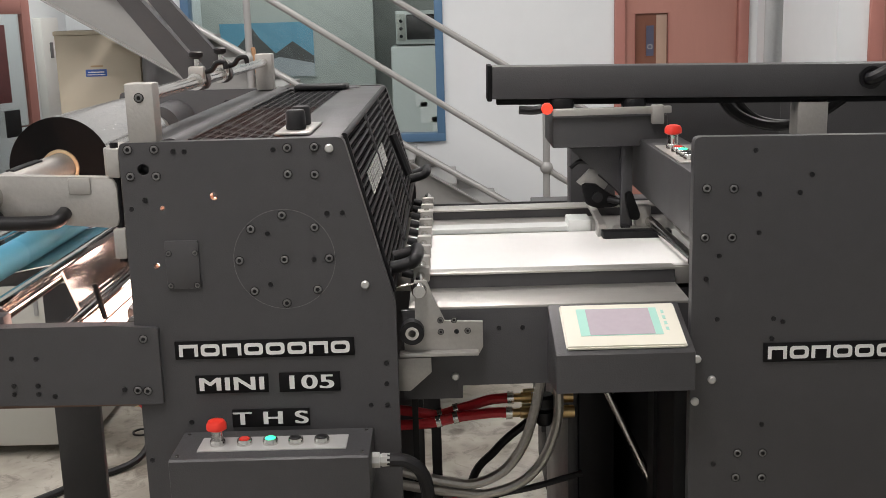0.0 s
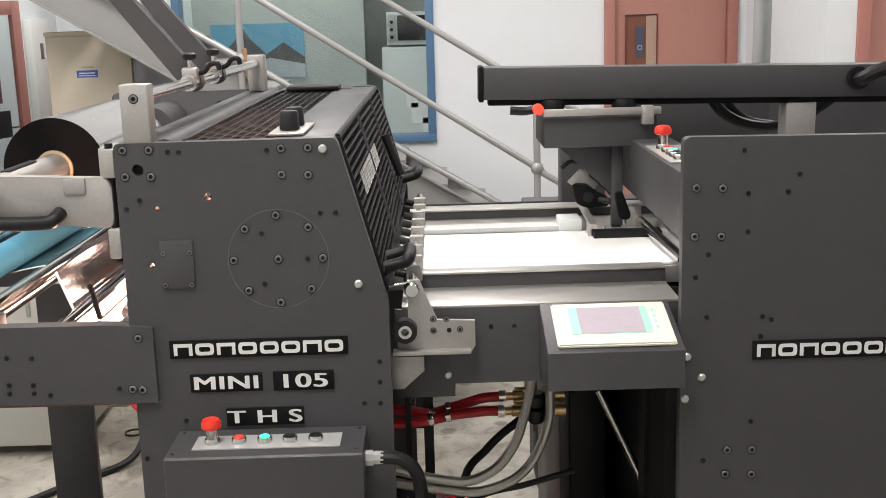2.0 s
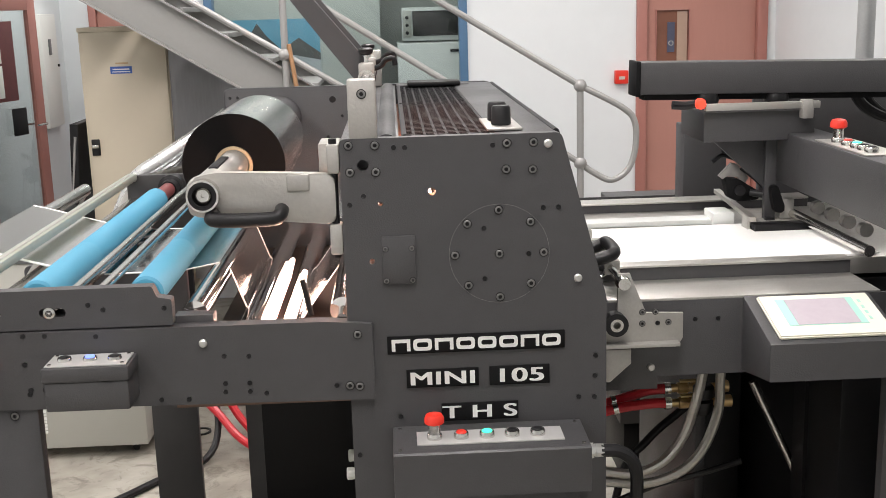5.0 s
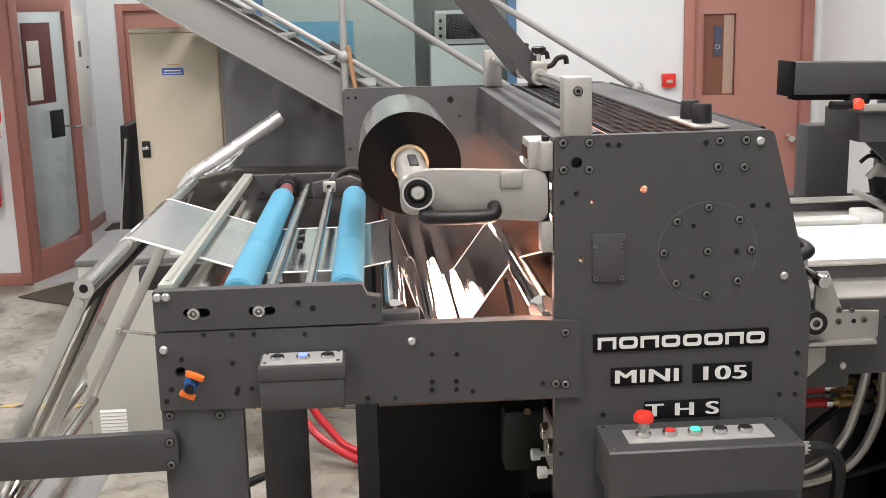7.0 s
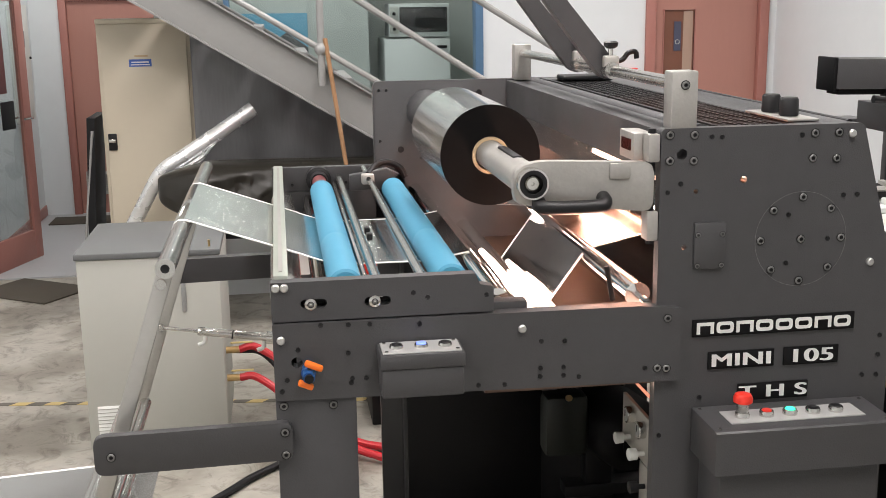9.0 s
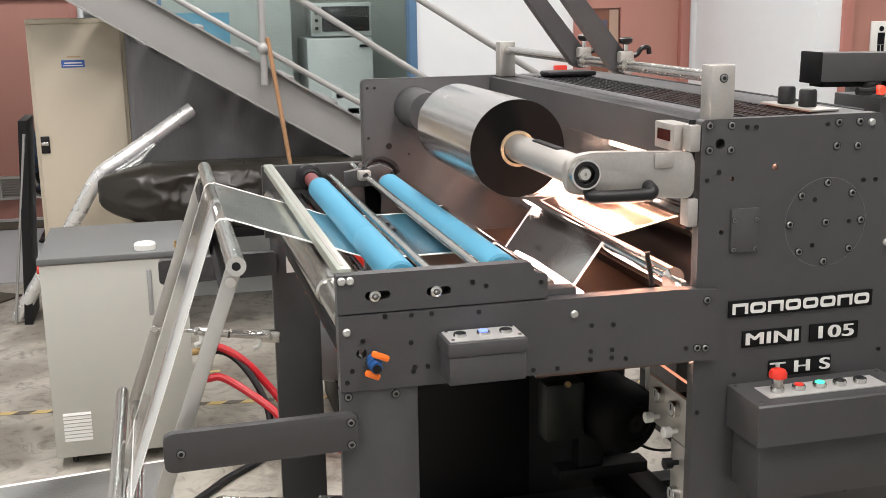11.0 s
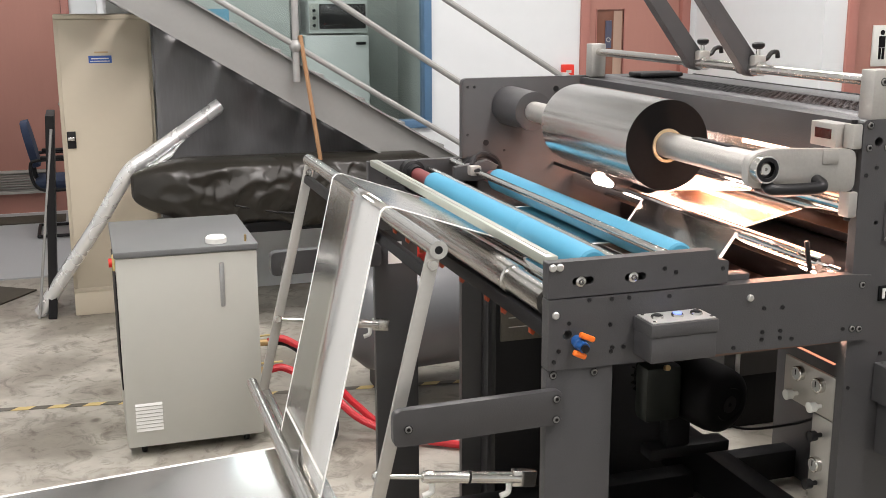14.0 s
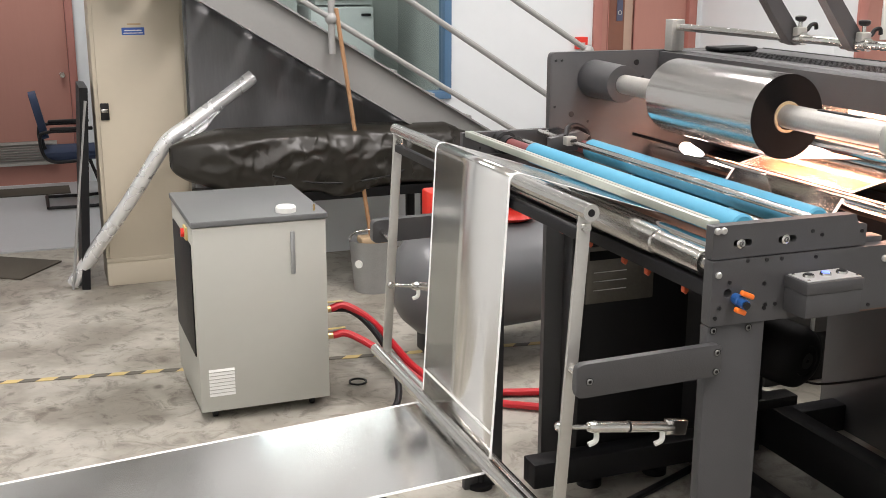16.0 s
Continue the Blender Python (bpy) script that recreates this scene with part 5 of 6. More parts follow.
ROLLWEB = prism([(-0.262, 1.4775), (-0.0, 1.4605), (-0.0, 1.4595), (-0.262, 1.4765)], 0.44, 0.998)
part("unwinding_film", ROLLWEB, FILM, roll, "silver film running off the roll", smooth=0)
hub = part("brake_hub", lathe((-0.278, 1.35, 1.6), (-0.278, YB + 0.001, 1.6), [(0, 0.05), (0.02, 0.066), (0.98, 0.07), (1, 0.07)], seg=40), GREY, HEAD, "grey brake hub")
cb = part("counter_box", box((-0.052, 0.042, 1.63), (-0.01, 0.14, 1.688), 0.003), CAST, HEAD, "small counter with dark red display")
part("counter_window", box((-0.0545, 0.06, 1.65), (-0.0515, 0.12, 1.674)), DKRED, cb, smooth=0)

# ---- delivery frame ----
DF = thing("delivery_frame", (-0.4, 0, 0), "dark grey delivery frame with legs, rails and side brackets", "machine frame")
up_out = [(-0.806, 1.339), (-0.357, 1.339), (-0.357, 1.392), (-0.385, 1.397), (-0.394, 1.42), (-0.806, 1.42)]


def slot(x, z, w=0.017, r=0.0095):
    return [(x + (w if math.cos(a) > 0 else -w) + r * math.cos(a), z + r * math.sin(a)) for a in [(k + 0.5) * math.pi / 8 for k in range(16)]]


part("upper_plate", holed_plate(rounded(up_out, 0.004), [slot(-0.722, 1.374), slot(-0.594, 1.373)], -0.008, 0.022), GREY, DF)
low_out = [(-0.806, 1.176), (0.042, 1.166), (0.042, 1.326), (-0.05, 1.334), (-0.806, 1.336)]
part("lower_plate", holed_plate(rounded(low_out, 0.003), [circle2(-0.76, 1.255, 0.0115)], -0.014, 0.022), GREY, DF)
part("leg", box((-0.806, -0.008, 0.0), (-0.643, 0.024, 1.174), 0.003), GREY, DF)
part("upper_plate", prism(up_out, YB, YB + 0.03, 0.002), GREY, DF)
part("lower_plate", prism(low_out[:1] + [(-0.4, 1.17), (-0.4, 1.337)] + low_out[-1:], YB, YB + 0.03, 0.002), GREY, DF)
part("leg", box((-0.79, YB, 0.0), (-0.63, YB + 0.03, 1.174), 0.003), GREY, DF)
part("paper_tag", box((-0.74, YB - 0.003, 1.05), (-0.69, YB - 0.001, 1.13)), WHITE, DF, "white paper tag", smooth=0)
for x in (-0.72,):
    for y in (0.005, YB + 0.012):
        part("foot", lathe((x, y, 0), (x, y, 0.06), [(0, 0.05), (0.3, 0.05), (0.4, 0.02), (1, 0.016)]), BLACK, DF)
# dark sheet in place of the shade inside the axle slots
part("slot_shade", box((-0.78, 0.0225, 1.35), (-0.54, 0.0265, 1.398)), DARK, DF, smooth=0)
for x in (-0.728, -0.6):
    s = part("axle_nut", lathe((x, 0.01, 1.373), (x, -0.012, 1.373), [(0, 0.012), (0.9, 0.012), (1, 0.008)], seg=16), ROD, DF)
    stud(BOLT_S, x, -0.012, 1.373, s)
for x, z in ((-0.796, 1.409), (-0.779, 1.409), (-0.522, 1.387), (-0.493, 1.376), (-0.372, 1.375)):
    stud(ZBOLT if x < -0.7 else HOLE, x, -0.009, z, DF, name="bolt" if x < -0.7 else "bolt_hole")
for x, z in ((-0.71, 1.331), (-0.655, 1.329), (-0.612, 1.328), (-0.511, 1.323), (-0.757, 1.282), (-0.657, 1.27), (-0.781, 1.22), (-0.792, 1.196), (-0.65, 1.216), (-0.622, 1.215), (-0.653, 1.207),
             (-0.391, 1.184), (-0.336, 1.182), (-0.178, 1.189), (-0.259, 1.271), (-0.209, 1.269), (-0.26, 1.213), (-0.211, 1.212), (-0.261, 1.195), (-0.211, 1.194), (-0.035, 1.199)):
    stud(HOLE, x, -0.015, z, DF, name="bolt_hole")
stud(ZBOLT, -0.79, -0.015, 1.303, DF)
stud(ZBOLT, -0.299, -0.015, 1.3, DF)
for x, z in ((0.012, 1.305), (0.012, 1.195), (-0.008, 1.197)):
    stud(BOLT, x, -0.015, z, DF)
for x, z in ((-0.79, 1.163), (-0.69, 1.16), (-0.73, 0.63), (-0.7, 0.32)):
    stud(BOLT, x, -0.009, z, DF)


for x, z in ((-0.78, 1.408), (-0.74, 1.362), (-0.56, 1.364), (-0.47, 1.408), (-0.4, 1.36)):
    stud(ZBOLT if z > 1.4 else HOLE, x, YB - 0.001, z, DF, name="bolt" if z > 1.4 else "bolt_hole")
for x, z in ((-0.44, 1.67), (-0.415, 1.67), (-0.44, 1.5), (-0.3, 1.44), (-0.12, 1.53), (-0.07, 1.6), (-0.36, 1.4)):
    stud(HOLE, x, YB - 0.001, z, HEAD, name="bolt_hole")
for x, z in ((-0.1, 1.655), (-0.37, 1.47)):
    part("round_hole", cyl((x, YB - 0.0015, z), (x, YB + 0.002, z), 0.011, seg=18), BLACK, HEAD, smooth=0)


def small_box():
    x0, x1, zt = -0.6, -0.431, 1.286
    b = part("button_box", box((x0 + 0.003, -0.098, 1.196), (x1 - 0.003, -0.013, 1.256), 0.004), GREY, DF, "small grey three-button box")
    part("box_lid", box((x0, -0.101, 1.2555), (x1, -0.013, zt), 0.004), GREY, b)
    part("button_plate", box((x0 + 0.006, -0.095, zt + 0.0003), (x1 - 0.006, -0.02, zt + 0.003), 0.0008), ALUPLATE, b, smooth=0)
    for x, mt in ((-0.564, BLACK), (-0.514, BLUELIT), (-0.466, BLACK)):
        button(x, -0.058, zt - 0.003, b, mt, 0, 0.0115)
    for x in (x0 + 0.014, x1 - 0.014):
        for y in (-0.088, -0.03):
            part("screw", cyl((x, y, zt + 0.002), (x, y, zt + 0.005), 0.004, seg=10), ROD, b)


small_box()
va = part("air_valve", lathe((-0.738, -0.012, 1.241), (-0.738, -0.058, 1.236), [(0, 0.013), (0.5, 0.015), (0.55, 0.012), (1, 0.012), (1, 0.007), (0.8, 0.007)]), BLUEP, DF, "blue and orange air valve")
for dz, w in ((0.02, 0.019), (-0.022, 0.016)):
    lv = box((-w, -0.007, dz - 0.006), (w, 0.007, dz + 0.007), 0.004)
    lv.transform(pose(-0.736, -0.046, 1.238, 0, 24, 0))
    part("valve_lever", lv, ORANGE, va, "orange lever")
part("valve_nose", cyl((-0.738, -0.056, 1.236), (-0.738, -0.064, 1.235), 0.009), BLACK, va)
for y0, y1 in ((-0.03, -0.009), (YB - 0.04, YB - 0.002)):
    br = part("side_bracket", prism(rounded([(-1.165, 1.048), (-0.775, 1.055), (-0.775, 1.135), (-1.165, 1.13)], 0.018), y0, y1, 0.003), GREY, DF, "grey pivot bracket arm")
    if y0 < 0:
        for x, z in ((-0.79, 1.115), (-0.79, 1.067), (-1.132, 1.087)):
            stud(BOLT, x, y0 - 0.001, z, br)
    part("pivot_pin", cyl((-1.13, 0.0 if y0 < 0 else y0, 1.087), (-1.13, 0.075 if y0 < 0 else YB - 0.14, 1.087), 0.012), ROD, br)
part("front_bar", box((-0.8, 0.02, 1.405), (-0.77, YB, 1.428), 0.003), PALEBAR, DF, "pale green-white edge bar")
part("bar_scale", box((-0.789, 0.05, 1.428), (-0.781, YB - 0.05, 1.4295)), CAST, DF, smooth=0)
part("tie_roller", lathe((-0.775, 0.02, 1.315), (-0.775, YB, 1.315), [(0, 0.02), (0.02, 0.02), (0.021, 0.032), (0.16, 0.032), (0.161, 0.037), (0.97, 0.037), (0.971, 0.02), (1, 0.02)]), ROD, DF)
part("tie_bar", box((-0.8, 0.02, 1.24), (-0.76, YB, 1.275), 0.003), DARK, DF)
for y in (0.12, 0.3, 0.42, 0.62, 0.8, 1.0, 1.15, 1.3):
    part("air_jet", prism([(-0.793, 1.242), (-0.775, 1.242), (-0.779, 1.224), (-0.785, 1.217), (-0.793, 1.223)], y, y + 0.016, 0.003), JET, DF, "red-orange air jet")
for x, z, r in ((-0.585, 1.385, 0.011), (-0.5, 1.41, 0.0105)):
    part("guide_rod", cyl((x, 0.02, z), (x, YB, z), r), ROD, DF)
part("rod_bracket", prism([(-0.56, 1.37), (-0.45, 1.37), (-0.4, 1.42), (-0.44, 1.44), (-0.56, 1.42)], 1.36, 1.39, 0.006), GREY, DF)
for x, z, r in ((-0.33, 1.335, 0.026), (-0.245, 1.235, 0.03), (-0.165, 1.2, 0.03), (-0.02, 1.33, 0.028), (-0.69, 1.31, 0.025)):
    part("steel_roller", lathe((x, 0.025, z), (x, YB, z), [(0, 0.01), (0.04, 0.01), (0.042, r), (0.965, r), (0.967, 0.01), (1, 0.01)], seg=32), CHROME, DF)
part("rod_clamp", box((-0.525, 1.3, 1.398), (-0.485, 1.335, 1.43), 0.005), CAST, DF, "cast rod clamp")
part("clamp_screw", cyl((-0.505, 1.3, 1.415), (-0.505, 1.275, 1.42), 0.007), BLACK, DF)
part("rod_saddle", tube([(-0.5, 1.36, 1.42), (-0.47, 1.4, 1.445), (-0.43, 1.42, 1.45), (-0.39, 1.42, 1.43), (-0.375, 1.42, 1.4)], 0.011), DARK, DF, "dark curved roller saddle")
for y, z in ((0.62, 1.37), (0.7, 1.37)):
    part("stop_block", box((-0.565, y, z - 0.008), (-0.55, y + 0.03, z + 0.01), 0.003), BLACK, DF)
part("side_rail", box((-0.607, 0.03, 1.352), (-0.597, YB, 1.372), 0.001), ROD, DF)
part("peg", cyl((-0.085, 0.06, 1.33), (-0.1, 0.06, 1.405), 0.006), BLACK, DF)
part("inner_tray", box((-0.36, 0.02, 1.3), (-0.28, 0.06, 1.35), 0.003), GREY, DF)


def blue_roller(x, name_y0):
    th = thing("blue_roller", (x, name_y0, 1.34), "sky-blue rubber covered roller with maroon end", "roller", "blue rollers")
    part("rubber_sleeve", lathe((x, name_y0, 1.382), (x, 1.3, 1.382), [(0, 0.03), (0.004, 0.036), (0.32, 0.036), (0.325, 0.0352), (0.33, 0.036), (0.996, 0.036), (1, 0.03)], seg=40), BLUE, th)
    part("roller_end", cyl((x, 1.3, 1.382), (x, 1.49, 1.382), 0.023), MAROON, th, "maroon roller end")
    part("axle", cyl((x, 0.02, 1.382), (x, YB, 1.382), 0.011), ROD, th)
    part("bearing_flange", lathe((x, 1.49, 1.382), (x, YB - 0.001, 1.382), [(0, 0.028), (0.5, 0.03), (0.55, 0.042), (1, 0.042)]), BLACK, th, "black bearing flange")


blue_roller(-0.652, 0.09)
blue_roller(-0.428, 0.09)

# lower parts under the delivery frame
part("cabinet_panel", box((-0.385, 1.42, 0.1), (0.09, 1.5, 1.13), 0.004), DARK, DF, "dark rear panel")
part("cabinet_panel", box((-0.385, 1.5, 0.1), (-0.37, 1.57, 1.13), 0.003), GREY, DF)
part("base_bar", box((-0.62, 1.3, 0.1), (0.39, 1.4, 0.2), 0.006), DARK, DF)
for x in (-0.3, 0.0):
    part("foot", lathe((x, 1.46, 0), (x, 1.46, 0.11), [(0, 0.05), (0.25, 0.05), (0.35, 0.018), (1, 0.016)]), BLACK, DF)
np_ = part("maker_plate", box((-0.37, 1.41, 0.77), (-0.08, 1.419, 0.99), 0.001), PLATE, DF, "bare metal maker plate")
part("plate_heading", box((-0.36, 1.407, 0.94), (-0.09, 1.4095, 0.975)), BLACKP, np_, smooth=0)
for k in range(3):
    part("plate_line", box((-0.34, 1.4075, 0.89 - k * 0.035), (-0.2, 1.4095, 0.893 - k * 0.035)), SILVERLET, np_, smooth=0)


def motor():
    a, b = Vector((0.19, 1.3, 0.645)), Vector((0.282, 0.93, 0.625))
    th = thing("drive_motor", (0.24, 1.1, 0.5), "black finned electric drive motor under the machine", "motor")
    part("casing", lathe(a, b, [(0, 0.085), (0.03, 0.104), (0.5, 0.104)], seg=36), BLACKP, th)
    part("fan_cover", lathe(a, b, [(0.5, 0.107), (0.52, 0.117), (0.84, 0.117), (0.93, 0.11), (0.98, 0.09), (1, 0.07), (1, 0.06), (0.985, 0.056)], seg=40), BLACKP, th)
    part("fan_grille", ring(b, b + (b - a) * 0.004, 0.03, 0.008), BLACK, th)
    for k in range(24):
        an = k * math.pi / 12
        bm = box((-0.0025, 0.102, 0.01), (0.0025, 0.117, 0.19))
        bm.transform(frame_of(a, b)[0] @ pose(0, 0, 0, 0, 0, math.degrees(an)))
        part("fin", bm, BLACKP, th, smooth=0)
    gb = part("gearbox", box((0.0, 1.0, 0.56), (0.14, 1.09, 0.76), 0.02), GREENM, th, "dark green gearbox")
    part("plug", cyl((0.071, 1.0, 0.757), (0.071, 0.985, 0.762), 0.01), BRASS, gb)
    part("terminal_box", box((0.14, 1.1, 0.72), (0.24, 1.2, 0.77), 0.008), BLACKP, th)
    part("bracket", box((0.17, 1.14, 0.4), (0.26, 1.2, 0.56), 0.004), DARK, th)
    part("bracket_foot", box((0.1, 1.13, 0.36), (0.42, 1.21, 0.4), 0.004), DARK, th)
    part("pipe", cyl((0.35, 1.0, 0.7), (0.35, 1.0, 0.9), 0.008), SIGNW, th, "white plastic pipe")
    part("cable", tube([(0.3, 1.05, 0.53), (0.36, 0.95, 0.52), (0.32, 0.6, 0.68), (0.2, 0.3, 0.85), (0.05, 0.1, 0.93)], 0.0045), BLACK, th)


motor()


def gauge_panel():
    th = thing("pneumatic_panel", (0.01, 0.05, 0.7), "bare steel pneumatic panel with gauges and white knobs", "gauge panel")
    part("panel", box((0.008, 0.05, 0.93), (0.016, 0.26, 1.045), 0.001), STEEL, th)
    part("lower_plate", box((0.008, 0.05, 0.6), (0.016, 0.13, 0.927), 0.001), STEEL, th)
    for y, z in ((0.19, 1.015), (0.105, 1.01), (0.095, 0.797)):
        g = part("gauge", lathe((0.008, y, z), (-0.008, y, z), [(0, 0.02), (0.9, 0.02), (1, 0.018)]), ROD, th)
        part("dial", cyl((-0.0082, y, z), (-0.0088, y, z), 0.0155), GALV, g, "pale dial", smooth=0)
        part("needle", box((-0.0102, y - 0.0012, z - 0.003), (-0.009, y + 0.0012, z + 0.012)), BLACK, g, smooth=0)
    for y, z, mt in ((0.2, 0.955, SIGNW), (0.1, 0.955, SIGNW), (0.09, 0.88, BLACK), (0.095, 0.745, BLACK)):
        part("knob", lathe((0.008, y, z), (-0.03, y, z), [(0, 0.006), (0.45, 0.006), (0.47, 0.013), (0.95, 0.014), (1, 0.011)]), mt, th)


gauge_panel()


# ---- the film web, in rigid lengths ----
W0, W1 = 0.44, 1.0


def web(name, p, q, label, at, film=None):
    """A length of film between two (x, z) points, with white margins."""
    th = thing(name, at, label, "film web")
    d = (Vector(q) - Vector(p)).normalized()
    n = Vector((-d.y, d.x)) * 0.0006
    for y0, y1, mt, nm in ((W0 + 0.013, W1 - 0.013, film or FILM, "film"), (W0, W0 + 0.013, WHITE, "margin"), (W1 - 0.013, W1, WHITE, "margin")):
        part(nm, prism([(p[0] + n.x, p[1] + n.y), (q[0] + n.x, q[1] + n.y), (q[0] - n.x, q[1] - n.y), (p[0] - n.x, p[1] - n.y)], y0, y1), mt, th, "white paper margin" if nm == "margin" else "", smooth=0)
    return th


web("film_web", (0.16, 1.4), (-0.02, 1.3595), "silver film sheet entering over a chrome roller", (0.07, 0.8, 1.38), BRIGHTFILM)
web("film_web", (-0.044, 1.344), (-0.138, 1.215), "silver film sheet with white margins running down", (-0.09, 0.8, 1.27), BRIGHTFILM)
web("film_web", (-0.272, 1.25), (-0.306, 1.345), "silver film sheet with white margins running up", (-0.29, 0.8, 1.3), BRIGHTFILM)
web("film_web", (-0.33, 1.3622), (-0.428, 1.3448), "silver film sheet with white margins passing under a roller", (-0.38, 0.8, 1.35), BRIGHTFILM)
web("film_web", (-0.43, 1.3448), (-0.652, 1.3448), "silver film sheet with white margins between the blue rollers", (-0.54, 0.8, 1.345))
PIV = Vector((-1.13, 0, 1.087))
RT = 0.385
REST = radians(10)


def lean(t):
    """Lean of the dancer in degrees."""
    mean = float(np.interp(t, [0, 6.5, 7, 7.5, 8, 8.5, 9.5, 12, 16], [31, 31.5, 30.5, 28.7, 24.2, 20.6, 20, 13.4, 5.6]))
    return mean + 4.0 * math.cos(2 * math.pi * (t - 12.2) / 0.6)


def dancer():
    """Swinging frame, built leaning by nothing; its origin is the pivot."""
    th = thing("dancer_frame", tuple(PIV), "aluminium swinging dancer frame carrying the film web", "dancer frame")
    for y in (0.062, YB - 0.16):
        a = part("arm", box((-1.145, y, 0.66), (-1.113, y + 0.012, 1.47), 0.003), STEEL, th, "flat aluminium arm")
        part("arm_boss", cyl((-1.13, y - 0.012, 1.43), (-1.13, y + 0.02, 1.43), 0.011), ROD, a)
    part("top_tube", cyl((-1.13, 0.04, 1.468), (-1.13, YB - 0.13, 1.468), 0.02), ROD, th)
    part("tie_bar", box((-1.14, 0.07, 1.395), (-1.118, YB - 0.16, 1.42), 0.002), DARK, th)
    part("tube_end", ring((-1.13, 0.036, 1.468), (-1.13, 0.041, 1.468), 0.0203, 0.009), ROD, th)
    part("tube_plug", cyl((-1.13, 0.0365, 1.468), (-1.13, 0.042, 1.468), 0.0092), BLACK, th)
    for x, z in ((-1.171, 0.69), (-1.118, 0.66)):
        part("bottom_tube", cyl((x, 0.05, z), (x, YB - 0.15, z), 0.019, bev=0.003), ROD, th)
    for y0, y1, mt, nm in ((W0 + 0.013, W1 - 0.013, FILM, "film"), (W0, W0 + 0.013, WHITE, "margin"), (W1 - 0.013, W1, WHITE, "margin")):
        pts = [(-1.115, 1.4885), (-1.13, 1.4895), (-1.143, 1.486), (-1.151, 1.474), (-1.1515, 1.46), (-1.148, 1.1), (-1.1465, 0.7), (-1.1465, 0.655), (-1.135, 0.642)]
        bm = bmesh.new()
        rows = [[bm.verts.new((x, y, z)) for y in (y0, y1)] for x, z in pts]
        for a, b in zip(rows, rows[1:]):
            bm.faces.new((a[0], a[1], b[1], b[0]))
        thick(part(nm, bm, mt, th, "white paper margin" if nm == "margin" else "hanging silver film"), 0.001)
    part("cross_margin", box((-1.1495, W0 + 0.013, 0.76), (-1.1478, W1 - 0.013, 0.768)), WHITE, th, "white seam", smooth=0)
    for y in (0.085, YB - 0.18):
        part("rod_eye", lathe((-1.135, y - 0.012, 0.93), (-1.135, y + 0.012, 0.93), [(0, 0.01), (0.3, 0.013), (0.7, 0.013), (1, 0.01)]), ROD, th)
    return th


DANCER = dancer()
CX, CZ = -0.82, 0.883
CYLINDERS = []
for y in (0.085, YB - 0.18):
    th = thing("air_cylinder", (CX, y, CZ), "small steel pneumatic cylinder with white fittings", "air cylinder", "air cylinders")
    part("barrel", lathe((CX - 0.25, y, CZ), (CX - 0.01, y, CZ), [(0, 0.012), (0.06, 0.016), (0.12, 0.014), (0.46, 0.014), (0.47, 0.0145), (0.5, 0.0145), (0.51, 0.014), (0.9, 0.014), (1, 0.016)]), ROD, th)
    part("band", cyl((CX - 0.14, y, CZ), (CX - 0.135, y, CZ), 0.0155), BLACK, th)
    part("clevis", box((CX - 0.03, y - 0.012, CZ - 0.02), (CX + 0.03, y + 0.012, CZ + 0.02), 0.004), ROD, th)
    for x in (CX - 0.225, CX - 0.035):
        part("fitting", tube([(x, y, CZ - 0.012), (x, y - 0.004, CZ - 0.034), (x - 0.018, y - 0.004, CZ - 0.045)], 0.007), SIGNW, th)
    rod = part("piston_rod", cyl((CX - 0.31, y, CZ), (CX - 0.11, y, CZ), 0.006), ROD, th)
    CYLINDERS.append((th, rod, y))
FEED = web("film_web", (-0.652, 1.3448), (-0.945, 1.3448), "silver film sheet rising from the blue roller", (-0.652, 0, 1.3448))
RISE = web("film_web", (-0.84, 1.4695), (-1.13, 1.4695), "silver film sheet running onto the dancer tube", (-1.13, 0, 1.4695))
TAIL = web("film_web", (-1.16, 0.655), (-3.6, 0.52), "silver film sheet with white margins leaving over the floor", (-1.16, 0.8, 0.65))


# ---- the feed table ----
FT = thing("feed_table", (0.85, 0.1, 1.1), "grey feed table with steel rails carrying paper sheets", "feed table")
part("side_panel", prism([(0.53, 1.12), (0.655, 1.12), (0.655, 1.15), (1.16, 1.15), (1.16, 1.318), (0.53, 1.318)], 0.1, 0.11, 0.001), GREY, FT)
part("front_ledge", box((0.545, 0.1, 1.318), (1.14, 0.262, 1.324), 0.001), STEEL, FT, "ribbed aluminium ledge")
part("front_rail", box((0.545, 0.262, 1.3), (1.14, 0.3, 1.354), 0.002), GREY, FT)
part("rail_cap", box((0.545, 0.258, 1.354), (1.14, 0.302, 1.359), 0.001), STEEL, FT)
part("table_top", box((0.5, 0.3, 1.31), (1.9, 1.02, 1.35), 0.002), STEEL, FT)
part("guide_bar", box((0.545, 0.735, 1.352), (0.96, 0.80, 1.366), 0.002), APPL, FT, "pale guide bar")
part("guide_block", box((0.95, 0.72, 1.352), (1.01, 0.81, 1.385), 0.004), APPL, FT)
part("far_rail", box((0.545, 0.96, 1.32), (1.3, 1.03, 1.373), 0.002), GREY, FT)
part("rail_cap", box((0.545, 0.956, 1.373), (1.3, 1.034, 1.378), 0.001), STEEL, FT)
part("far_panel", box((0.53, 1.4, 1.12), (1.3, 1.41, 1.32), 0.001), GREY, FT)
part("rear_apron", box((0.45, 1.6, 0.74), (0.962, 1.63, 1.12), 0.003), GREY, FT)
pile = thing("paper_sheets", (0.85, 0.5, 1.351), "stack of plain white paper sheets on the feed table", "paper")
